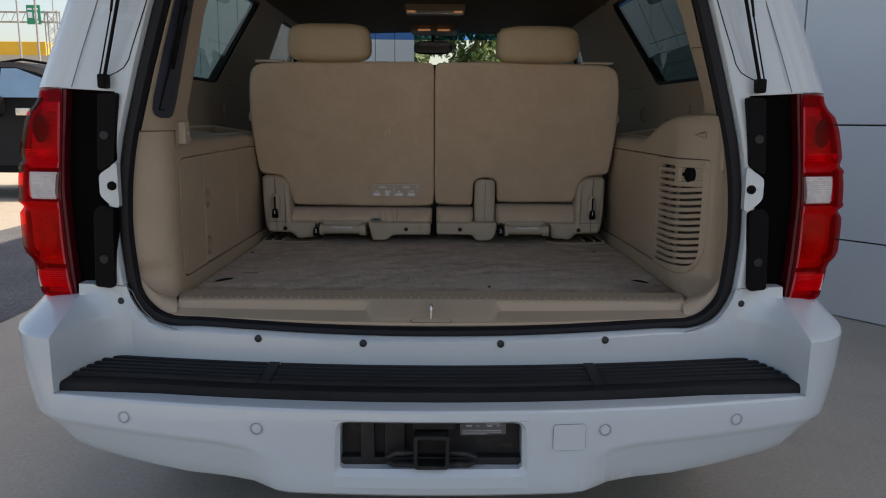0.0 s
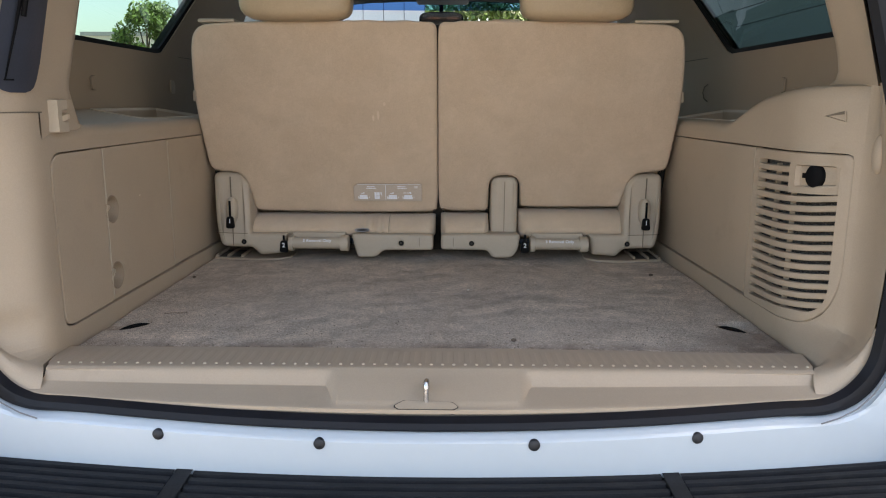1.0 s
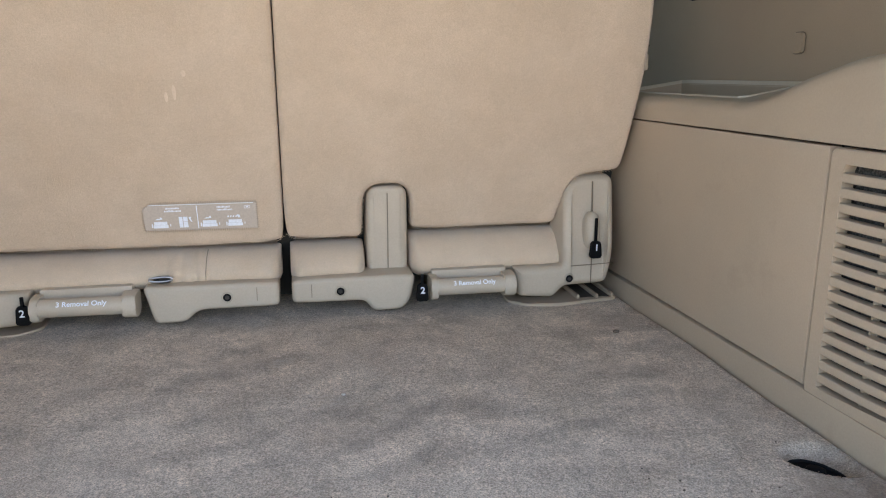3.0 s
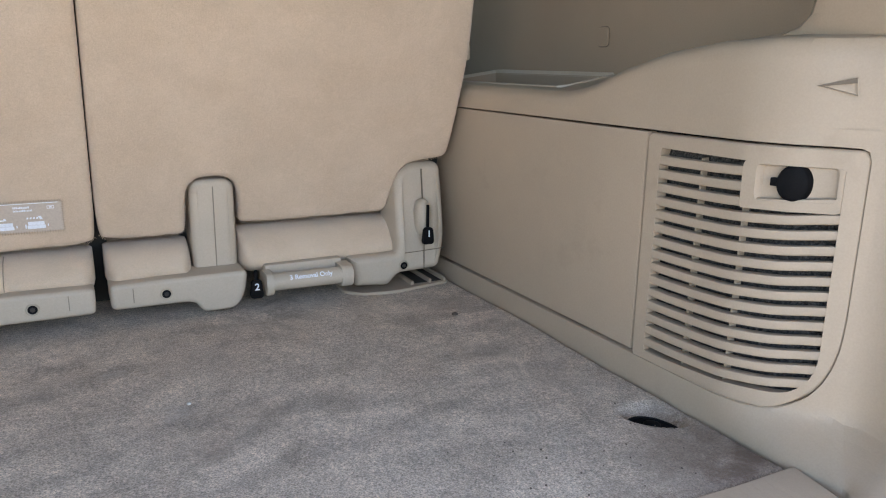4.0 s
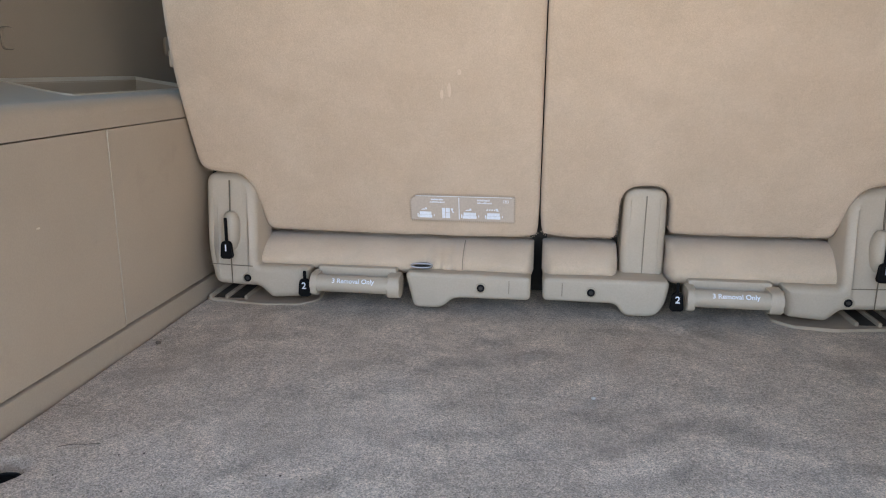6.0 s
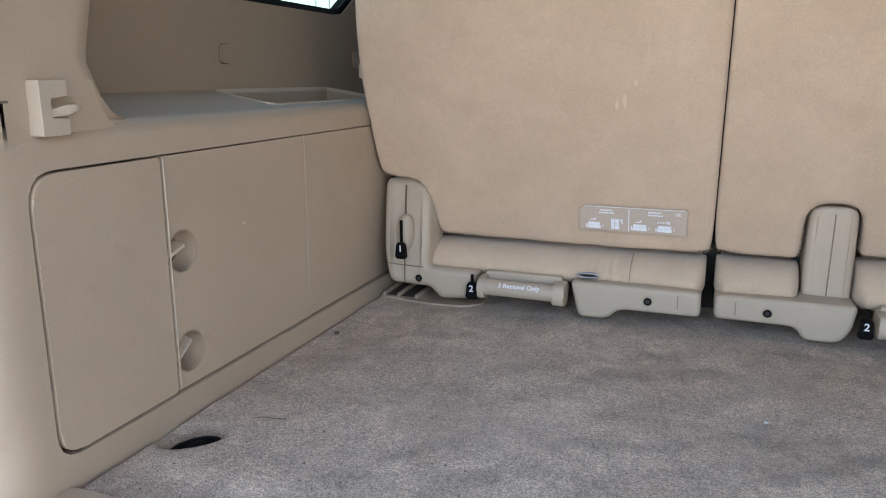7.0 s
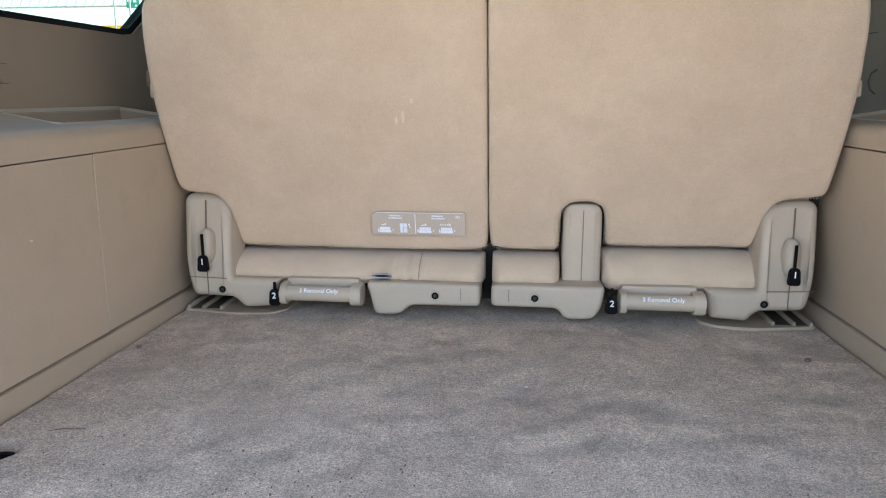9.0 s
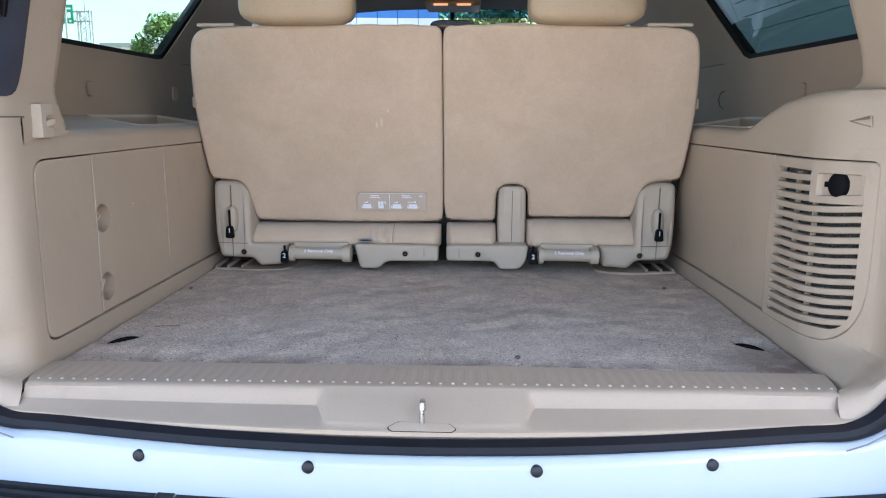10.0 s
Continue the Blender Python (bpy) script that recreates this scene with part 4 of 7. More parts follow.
# inner cheeks that curve from the raised ends into the body under the lamps
for s in (-1, 1):
    bm = bm_new()
    rows = []
    for z, e in ((0.648, 0), (0.70, 0), (0.74, 0), (0.760, 0), (0.772, 0.0), (0.777, 0.03), (0.782, 0.12), (0.797, 0.42), (0.812, 0.72), (0.826, 1.0), (0.842, 1.06), (0.853, 1.1)):
        base = [(0.824, 1.468), (0.816, 1.51), (0.807, 1.55), (0.799, 1.58), (0.788, 1.608), (0.772, 1.627), (0.750, 1.6365), (0.725, 1.6375), (0.700, 1.6350), (0.675, 1.6320)]
        top = [(0.842, 1.652), (0.834, 1.652), (0.825, 1.651), (0.815, 1.650), (0.802, 1.648), (0.784, 1.645), (0.758, 1.643), (0.730, 1.640), (0.704, 1.637), (0.675, 1.6330)]
        r = [(s * (a[0] + (b[0] - a[0]) * min(e, 1)), a[1] + (b[1] - a[1]) * min(e, 1) + 0.03 * max(0, e - 1), z) for a, b in zip(base, top)]
        rows.append(r)
    rows.append([(p[0], p[1] + 0.05, p[2] + 0.001) for p in rows[-1]])
    for r in rows:
        z = r[0][2]
        # the cheek ends where the seal's curve begins
        lim = interp(z, [(0.70, 0.62), (0.76, 0.662), (0.79, 0.692), (0.82, 0.712), (0.853, 0.722)])
        for i, p in enumerate(r):
            if abs(p[0]) < lim:
                r[i] = (s * lim, rear_y(lim) - 0.001, p[2])
    loft(bm, rows)
    part("bumper_cheek", bm, WHITE, bumper, "white curved inner side of the raised bumper end", sharp=60)
# hitch pocket
bm = bm_new()
ol = rounded([(-0.2035, 0.503), (0.2035, 0.503), (0.1985, 0.6265), (-0.1985, 0.6265)], [0.012, 0.012, 0.024, 0.024], 7)
ol2 = rounded([(-0.192, 0.517), (0.192, 0.517), (0.190, 0.6195), (-0.190, 0.6195)], [0.006, 0.006, 0.012, 0.012], 7)
A, B = resample(ol, 120), resample(ol2, 120)
loft(bm, [[(a, 1.374 + 0.138 * a * a, b) for a, b in A], [(a, 1.385 + 0.1 * a * a, b) for a, b in B], [(a, 1.43, b) for a, b in B]], close_u=True)
part("pocket_rim", bm, WHITE, bumper, "rounded white rim of the hitch pocket")
bm = bm_new()


def to_hole(p):
    d = Vector((p[0], p[1] - 0.56))
    k = min(0.205 / abs(d.x) if abs(d.x) > 1e-6 else 99, ((0.628 - 0.56) if d.y > 0 else (0.56 - 0.480)) / abs(d.y) if abs(d.y) > 1e-6 else 99)
    return (d.x * k, 0.56 + d.y * k)


A2 = [to_hole(p) for p in A]
for corner in ((0.205, 0.628), (-0.205, 0.628), (0.205, 0.480), (-0.205, 0.480)):
    A2[min(range(len(A2)), key=lambda i: (A2[i][0] - corner[0]) ** 2 + (A2[i][1] - corner[1]) ** 2)] = corner
loft(bm, [[(a, 1.374 + 0.138 * a * a, b) for a, b in A], [(x, 1.374 + 0.138 * x * x - 0.0015 * max(0, (0.515 - z) / 0.047) - 0.0004, z) for x, z in A2]], close_u=True)
part("pocket_surround", bm, WHITE, bumper)
bm = bm_new()
box(bm, (-0.23, 1.43, 0.49), (0.23, 1.46, 0.64), 0.002)
part("pocket_liner", bm, STEEL_DARK, bumper, "grimy black pocket behind the bumper")
for lo, hi in (((-0.15, 1.405, 0.53), (-0.12, 1.429, 0.625)), ((-0.10, 1.41, 0.535), (-0.055, 1.429, 0.62)), ((-0.23, 1.408, 0.506), (0.23, 1.435, 0.5335)), ((-0.04, 1.395, 0.60), (0.05, 1.429, 0.63))):
    bm = bm_new()
    box(bm, lo, hi, 0.004)
    part("pocket_bracket", bm, STEEL_DARK, bumper)
bm = bm_new()
o, i = rounded([(-0.036, 0.5225), (0.038, 0.5225), (0.038, 0.5965), (-0.036, 0.5965)], 0.008, 3), rounded([(-0.0285, 0.530), (0.0305, 0.530), (0.0305, 0.589), (-0.0285, 0.589)], 0.004, 3)
loft(bm, [[(a, 1.43, b) for a, b in o], [(a, 1.372, b) for a, b in o], [(a, 1.372, b) for a, b in i], [(a, 1.46, b) for a, b in i]], close_u=True)
box(bm, (-0.0295, 1.425, 0.529), (0.0315, 1.429, 0.590))
hitch = part("hitch_receiver", bm, STEEL_DARK, suv, "square black tow-hitch receiver")
for s in (-1, 1):
    bm = bm_new()
    tube(bm, [(s * 0.036, 1.39, 0.553), (s * 0.075, 1.385, 0.553), (s * 0.093, 1.385, 0.545), (s * 0.094, 1.386, 0.535), (s * 0.08, 1.388, 0.527), (s * 0.036, 1.39, 0.526)], 0.006, 8)
    part("chain_loop", bm, STEEL_DARK, hitch)
bm = bm_new()
prism(bm, [(0.062, 0.578), (0.160, 0.581), (0.160, 0.611), (0.062, 0.609)], 1.420, 1.4275)
lab = part("warning_plate", bm, surface("grey_plate", (0.11, 0.11, 0.12), 0.5, bump=0.05), bumper, "small dark grey sticker")
bm = bm_new()
for z, x0, x1 in ((0.606, 0.066, 0.084), (0.6045, 0.118, 0.148), (0.601, 0.074, 0.088), (0.599, 0.075, 0.087), (0.600, 0.096, 0.103), (0.601, 0.118, 0.131), (0.599, 0.120, 0.130), (0.600, 0.140, 0.147), (0.590, 0.066, 0.150), (0.586, 0.066, 0.150), (0.582, 0.066, 0.120)):
    box(bm, (x0, 1.4185, z - 0.0007), (x1, 1.4205, z + 0.0007))
part("print_bars", bm, surface("faint_print", (0.42, 0.42, 0.44), 0.6, bump=0), lab, "pale unreadable print")
bm = bm_new()
ol = rounded([(0.256, 0.562), (0.324, 0.562), (0.324, 0.619), (0.256, 0.619)], 0.006, 3)
prism(bm, ol, 1.381, 1.40)
for v in bm.verts:
    v.co.y += 0.138 * (v.co.x ** 2 - 0.29 ** 2)
    v.co.y += 0.0015
hc = part("tow_eye_cover", bm, WHITE, bumper, "small square white cover")
bm = bm_new()
A2 = resample(ol, 32)
loft(bm, [[(a, 1.3835 + 0.138 * (a * a - 0.29 ** 2), b) for a, b in A2], [((a - 0.29) * 1.03 + 0.29, 1.3837 + 0.138 * (a * a - 0.29 ** 2), (b - 0.5905) * 1.035 + 0.5905) for a, b in A2]], close_u=True)
part("cover_gap", bm, surface("gap_shadow_line", (0.16, 0.17, 0.18), 0.8, bump=0), hc)
for x, z in ((-0.659, 0.611), (-0.366, 0.604), (0.366, 0.604), (0.659, 0.611)):
    y = 1.374 + 0.138 * x * x
    bm = bm_new()
    n = Vector((0.276 * x, -1, 0)).normalized()
    disc(bm, Vector((x, y, z)) - n * 0.004, n, 0.0105, 0.006, 20)
    sen = part("parking_sensor", bm, WHITE, bumper, "round white parking sensor")
    bm = bm_new()
    ring = []
    side_v = Vector((n.y, -n.x, 0))
    for rad, off in ((0.0112, 0.0022), (0.0134, 0.0024)):
        ring.append([Vector((x, y, z)) + n * off + side_v * (rad * math.cos(2 * math.pi * k / 24)) + Vector((0, 0, rad * math.sin(2 * math.pi * k / 24))) for k in range(24)])
    loft(bm, ring, close_u=True)
    part("sensor_ring", bm, surface("sensor_ring_grey", (0.34, 0.34, 0.35), 0.5, bump=0), sen)

# step pad on the bumper
def pad_back(x):
    return 1.585 + 0.118 * x * x


def pad_front(x):
    a = abs(x)
    return 1.424 + 0.132 * a * a if a < 0.6 else 1.4715 + 0.07 * (a - 0.6)


XS = [-0.823 + 1.646 * k / 44 for k in range(45)]
bm = bm_new()
prof = [(0.0, 0.650, 0), (0.0, 0.662, 0), (0.03, 0.6695, 0), (0.20, 0.672, 0)]
rows = []
for u, z, _ in prof + [(0.995, 0.676, 0), (1.0, 0.66, 0)]:
    rows.append([(x * (1 - 0.055 * max(0, u - 0.03)), pad_front(x) + (pad_back(x) - pad_front(x)) * u, z) for x in XS])
loft(bm, rows)
pad = part("step_pad", bm, PAD, suv, "ribbed black plastic step pad")
def pad_end(y):
    return interp(y, [(1.46, 0.822), (1.51, 0.814), (1.55, 0.805), (1.58, 0.797), (1.608, 0.786), (1.66, 0.770)]) - 0.004


for x0, x1 in ((-1, -0.382), (-0.352, 0.352), (0.382, 1)):
    for k in range(6):
        u = 0.20 + 0.79 * k / 6
        bm = bm_new()
        n = 16
        rows = []
        for du, dz in ((0, 0.0), (0.014, 0.0062), (0.072, 0.0066), (0.088, 0.0)):
            r = []
            for j in range(n + 1):
                a, b = x0, x1
                yy = pad_front(0.78) + (pad_back(0.78) - pad_front(0.78)) * (u + du)
                a, b = max(a, -pad_end(yy)), min(b, pad_end(yy))
                x = a + (b - a) * j / n
                yy = pad_front(x) + (pad_back(x) - pad_front(x)) * (u + du)
                r.append((x, yy, 0.6725 + 0.004 * u + dz - 0.0005))
            rows.append(r)
        loft(bm, rows)
        part("rib", bm, PAD, pad)
for s in (-1, 1):
    bm = bm_new()
    rows = []
    for du, dz in ((0.2, 0), (0.22, 0.006), (0.97, 0.008), (0.99, 0)):
        rows.append([(s * x, pad_front(x) + (pad_back(x) - pad_front(x)) * du, 0.672 + 0.004 * du + dz) for x in (0.354, 0.358, 0.376, 0.380)])
    loft(bm, rows)
    part("pad_divider", bm, PAD, pad)
# the painted shelf behind the pad
bm = bm_new()
XT = [-0.79 + 1.58 * k / 30 for k in range(31)]
loft(bm, [[(x, pad_front(x) + 0.006, 0.650) for x in XT], [(x, pad_back(x) + 0.002, 0.655) for x in XT], [(x, rear_y(x) + 0.004, 0.662) for x in XT], [(x, rear_y(x) + 0.012, 0.70) for x in XT]])
part("bumper_shelf", bm, WHITE, bumper)

# wheels
TYRE = surface("tyre_rubber", (0.02, 0.02, 0.02), 0.8, var=0.2, fine=60, bump=0.4)
for s in (-1, 1):
    for y in (2.72, 6.02):
        bm = bm_new()
        prof = [(0.20, 0), (0.24, -0.02), (0.36, -0.01), (0.392, 0.03), (0.395, 0.21), (0.36, 0.25), (0.24, 0.26), (0.20, 0.24)]
        loft(bm, [[(s * (0.965 - d), y + r * math.cos(2 * math.pi * k / 28), 0.395 + r * math.sin(2 * math.pi * k / 28)) for k in range(28)] for r, d in prof], close_u=True)
        wh = part("wheel", bm, TYRE, suv, "black road wheel")
        bm = bm_new()
        disc(bm, (s * 0.86, y, 0.395), (s, 0, 0), 0.235, 0.10, 28)
        part("rim", bm, METAL, wh)


# ---- cargo space ----
FLOOR = 0.805


def seal_x(z):
    return interp(z, SEAL_IN)


def hump(y):
    return interp(y, [(1.78, 0.071), (1.873, 0.0705), (1.949, 0.067), (2.037, 0.055), (2.108, 0.036), (2.16, 0.018), (2.20, 0.006), (2.24, 0.0)])


# the right wall bends outwards behind y = 1.9: along the flat wall, how far out and where it comes to lie
BEND_OUT = [(1.715, 0.064), (1.7385, 0.053), (1.7625, 0.041), (1.786, 0.032), (1.8265, 0.017), (1.85, 0.009), (1.88, 0.001), (1.90, 0.0)]
BEND_Y = [(1.715, 1.766), (1.7385, 1.779), (1.7625, 1.795), (1.786, 1.813), (1.8265, 1.838), (1.85, 1.858), (1.88, 1.886), (1.90, 1.90)]
BEND_AT = [(v, d) for (_, d), (_, v) in zip(BEND_OUT, BEND_Y)]


def bend_share(z):
    """The foot of the wall stays straight along the floor."""
    k = max(0.0, min(1.0, (z - 0.802) / 0.052))
    return k * k * (3 - 2 * k)


def bend(bm, but=()):
    for v in bm.verts:
        if v.co.x > 0.55 and v.co.y < 1.90 and v not in but:
            k, y = bend_share(v.co.z), v.co.y
            v.co.x += interp(y, BEND_OUT) * k
            v.co.y += ((interp(y, BEND_Y) - y) if y > 1.715 else 0.051) * k


def pillar_x(s, z):
    """The inner face of the rear pillar, leaning in towards the roof."""
    if s < 0:
        return interp(z, [(1.2135, 0.634), (1.26, 0.632), (1.306, 0.621), (1.40, 0.600), (1.50, 0.577), (1.65, 0.537), (1.78, 0.47)])
    return interp(z, [(1.258, 0.708), (1.28, 0.700), (1.30, 0.690), (1.39, 0.657), (1.50, 0.620), (1.65, 0.567), (1.78, 0.49)])


def shelf_z(x):
    return 1.190 + 0.023 * max(0, min(1, (x - 0.68) / 0.15))


def plate(bm, outline, s, x_face, thick, gap=0.0, bevel=0.0025):
    """A flat panel in the side wall, (y, z) outline, its face towards the cargo space."""
    cy = sum(p[0] for p in outline) / len(outline)
    prism(bm, outline, s * x_face, s * (x_face + thick), axis="x", bevel=bevel, seg=2, front_only=True)


# how far the kick strip's foot stands in from the wall, along the floor
KICK = {-1: [(1.78, 0.001), (2.2, 0.002), (2.6, 0.006)], 1: [(1.77, 0.001), (2.1, 0.003), (2.3, 0.001), (2.6, 0.006)]}
trims = {}
for s, W, Y0 in ((-1, 0.634, 1.762), (1, 0.641, 1.715)):
    INSET = KICK[s]

    def wall_x(z, y=1.7):
        """The kick strip leans in towards the floor, more so further forward."""
        return W - interp(z, [(0.795, 1.15), (0.805, 1.0), (0.832, 0.35), (0.842, 0.0)]) * interp(y, INSET)

    bm = bm_new()
    # wall round the panels, with its recess
    if s < 0:
        inner = rounded([(1.784, 0.840), (2.70, 0.836), (2.70, 1.147), (1.784, 1.144)], [0.03, 0.004, 0.004, 0.035], 6)
    else:
        inner = rounded([(1.737, 0.846), (2.70, 0.836), (2.70, 1.147), (1.737, 1.149)], [0.12, 0.004, 0.004, 0.014], 8)
    A = resample(inner, 220)
    cy, cz = 2.2, 0.99

    def outer_rect(p):
        d = Vector((p[0] - cy, p[1] - cz))
        k = min(((2.75 if d.x > 0 else Y0 + 0.004) - cy) / d.x if abs(d.x) > 1e-6 else 99, ((1.168 if d.y > 0 else 0.795) - cz) / d.y if abs(d.y) > 1e-6 else 99)
        return (cy + d.x * k, cz + d.y * k)

    B = [outer_rect(p) for p in A]
    for corner in ((2.75, 1.168), (2.75, 0.795), (Y0 + 0.004, 1.168), (Y0 + 0.004, 0.795)):
        k = min(range(len(B)), key=lambda i: (B[i][0] - corner[0]) ** 2 + (B[i][1] - corner[1]) ** 2)
        B[k] = corner
    # its rear edge, which the jamb meets
    edge_bm = bm_new()
    for q in sorted({q for q in B if q[0] < Y0 + 0.005}, key=lambda q: q[1]):
        edge_bm.verts.new((wall_x(q[1], q[0]), q[0], q[1]))
    if s > 0:
        bend(edge_bm)
    rear_edge = [tuple(v.co) for v in edge_bm.verts]
    edge_bm.free()
    # rear jamb below the pillar; low down it starts at the crease over the lip
    k_ = LEFT_OUT if s < 0 else 1.0
    crease = [(0.621, 1.693, 0.8105), (0.634, 1.689, 0.8150), (0.651, 1.687, 0.8215), (0.668, 1.686, 0.8300), (0.683, 1.686, 0.8420), (0.695, 1.688, 0.8560), (0.703, 1.691, 0.8680), (0.712, 1.697, 0.8800)]
    zs = sorted({q[2] for q in rear_edge} | {0.798 + 0.004 * k for k in range(14)}) + ([1.19, 1.2115] if s < 0 else [1.19, 1.2136, 1.23, 1.245, 1.2605])
    rows = []
    for z in zs:
        S = seal_x(z) * (LEFT_OUT if s < 0 else 1)
        ys = rear_y(S) + 0.040
        xe, ye = interp(z, [(q[2], q[0]) for q in rear_edge]), interp(z, [(q[2], q[1]) for q in rear_edge])
        # it leaves the wall in the wall's own direction
        turn = 0.55 * bend_share(z) if s > 0 else 0.0
        start = Vector((S + 0.004, ys))
        if z < 0.90:
            u = max(0.0, min(1.0, (z - 0.850) / 0.05))
            start = Vector((interp(z, [(c[2], c[0]) for c in crease]) * k_, interp(z, [(c[2], c[1]) for c in crease]))).lerp(start, u)
        S, ys = start
        far = (start - Vector((xe, ye))).length
        p = [start, Vector((S + 0.001, ys + 0.30 * far)) if s > 0 else Vector((S + (xe - S) * 0.65, ys + 0.30 * far)), Vector((xe + math.sin(turn) * 0.36 * far, ye - math.cos(turn) * 0.36 * far)), Vector((xe, ye))]
        rows.append([(s * q.x, q.y, z) for q in [p[0] * (1 - u) ** 3 + p[1] * 3 * u * (1 - u) ** 2 + p[2] * 3 * u * u * (1 - u) + p[3] * u ** 3 for u in [k / 12 for k in range(13)]]])
    jamb = {v for r in loft(bm, rows) for v in r}
    rows = [[(s * (W + 0.018), a, b) for a, b in A], [(s * (W + 0.003), a, b) for a, b in A]]
    for u in (0.04, 0.12, 0.3, 0.5, 0.75, 1.0):
        rows.append([(s * wall_x(p[1] + (q[1] - p[1]) * u, p[0] + (q[0] - p[0]) * u), p[0] + (q[0] - p[0]) * u, p[1] + (q[1] - p[1]) * u) for p, q in zip(A, B)])
    loft(bm, rows, close_u=True)
    # rail, hump and shelf
    ys_ = [Y0, 1.78, 1.80, 1.83, 1.873, 1.91, 1.949, 2.0, 2.037, 2.07, 2.108, 2.14, 2.16, 2.18, 2.20, 2.24, 2.31, 2.45, 2.6, 2.75]
    H = (lambda y: hump(y)) if s > 0 else (lambda y: 0.0)
    rail = []
    for y in ys_:
        h = H(y)
        rail.append([(s * W, y, 1.166), (s * (W + 0.0003), y, 1.169 + h * 0.3), (s * (W + 0.0008), y, 1.172 + h * 0.6), (s * (W + 0.002), y, 1.176 + h * 0.85),
                     (s * (W + 0.0045), y, 1.180 + h * 0.98), (s * (W + 0.011), y, 1.187 + h), (s * (W + 0.022), y, 1.190 + h), (s * 0.692, y, shelf_z(0.692) + h)])
    loft(bm, rail)
    back = [y for y in ys_ if y <= 2.31]
    loft(bm, [[(s * x, y + (0.032 * (x - 0.692) / 0.139 if y == 2.31 else 0), shelf_z(x) + H(y)) for x in (0.692, 0.75, 0.79, 0.829, 0.842)] for y in back])
    loft(bm, [[(s * x, y, shelf_z(x)) for x in (0.828, 0.842)] for y in (2.31, 2.75)])
    if s > 0:
        bend(bm, jamb)
    bmesh.ops.remove_doubles(bm, verts=bm.verts, dist=0.00005)
    trim = part("side_trim", bm, PLASTIC, suv, "beige moulded cargo side trim")
    # rounded lip between the sill's end and the seal, sweeping up into the jamb
    foot = [(0.610, 0.7765), (0.628, 0.7825), (0.645, 0.790), (0.660, 0.802), (0.675, 0.818), (0.685, 0.833), (0.695, 0.852), (0.706, 0.876)]
    rows = []
    for (x, y, z), (u, w) in zip(crease, foot):
        a, b = Vector((s * x * k_, y, z)), Vector((s * u * k_, rear_y(u) + 0.036, w))
        out = Vector((-s * 0.006, -0.004, 0.006))
        rows.append([tuple(a + Vector((s * 0.003, 0.006, 0.0008))), tuple(a)] + [tuple(a.lerp(b, v) + out * math.sin(math.pi * v)) for v in (0.15, 0.3, 0.5, 0.7, 0.85)] + [tuple(b), tuple(b + Vector((s * 0.006, -0.003, -0.004)))])
    bm = bm_new()
    loft(bm, rows)
    part("jamb_lip", bm, PLASTIC, trim, "rounded beige lip of the jamb")
    trims[s] = trim
    # tray sunk in the shelf
    bm = bm_new()
    rim = resample(rounded([(0.690, 2.308), (0.831, 2.335), (0.831, 2.74), (0.690, 2.74)], 0.012, 4), 48)
    c = (0.76, 2.53)

    def ins(p, k, m):
        return (c[0] + (p[0] - c[0]) * k, c[1] + (p[1] - c[1]) * m)
    loft(bm, [[(s * a, b, shelf_z(a) - 0.004) for a, b in [ins(p, 0.948, 0.983) for p in rim]], [(s * a, b, 1.132) for a, b in [ins(p, 0.86, 0.90) for p in rim]],
              [(s * c[0], c[1], 1.130) for p in rim]], close_u=True)
    tray = part("storage_tray", bm, SHADED_PLASTIC, trim, "shallow moulded tray")
    bm = bm_new()
    loft(bm, [[(s * a, b, shelf_z(a) - 0.002) for a, b in rim], [(s * a, b, shelf_z(a) + 0.0026) for a, b in [ins(p, 0.990, 0.9965) for p in rim]],
              [(s * a, b, shelf_z(a) + 0.0024) for a, b in [ins(p, 0.966, 0.988) for p in rim]], [(s * a, b, shelf_z(a) - 0.006) for a, b in [ins(p, 0.945, 0.982) for p in rim]]], close_u=True)
    part("tray_rim", bm, PLASTIC_HARD, tray, "raised pale rim")
    # pillar above
    bm = bm_new()
    pe0 = 1.886 if s < 0 else 1.865
    rows = []
    for z in ((1.2135, 1.23, 1.25) if s < 0 else (1.256,)) + (1.262, 1.272, 1.285, 1.305, 1.33, 1.36, 1.42, 1.5, 1.58, 1.65, 1.72, 1.78):
        S = seal_x(z) * (LEFT_OUT if s < 0 else 1)
        ys = rear_y(S) + 0.040 + 0.10 * max(0, z - 1.2)
        wi = pillar_x(s, z)
        pe = pe0 + (interp(z, [(1.2135, 0.018), (1.25, 0), (1.5, 0.0), (1.78, 0.06)]) if s < 0 else
                    interp(z, [(1.255, 0.09), (1.263, 0.06), (1.272, 0.035), (1.285, 0.018), (1.305, 0.006), (1.33, 0.0), (1.5, 0.0), (1.78, 0.06)]))
        r = [(s * S, ys, z)]
        for k in range(1, 6):
            u = k / 5
            e = 1 - (1 - u) ** 2
            r.append((s * (S + 0.001 + (wi - S) * e), ys + (1.77 - ys) * u, z))
        r += [(s * wi, pe - 0.03, z), (s * (wi + 0.004), pe - 0.01, z), (s * (wi + 0.016), pe + 0.002, z), (s * (wi + 0.04), pe + 0.008, z), (s * 0.80, pe + 0.035, z), (s * 0.86, pe + 0.06, z)]
        rows.append(r)
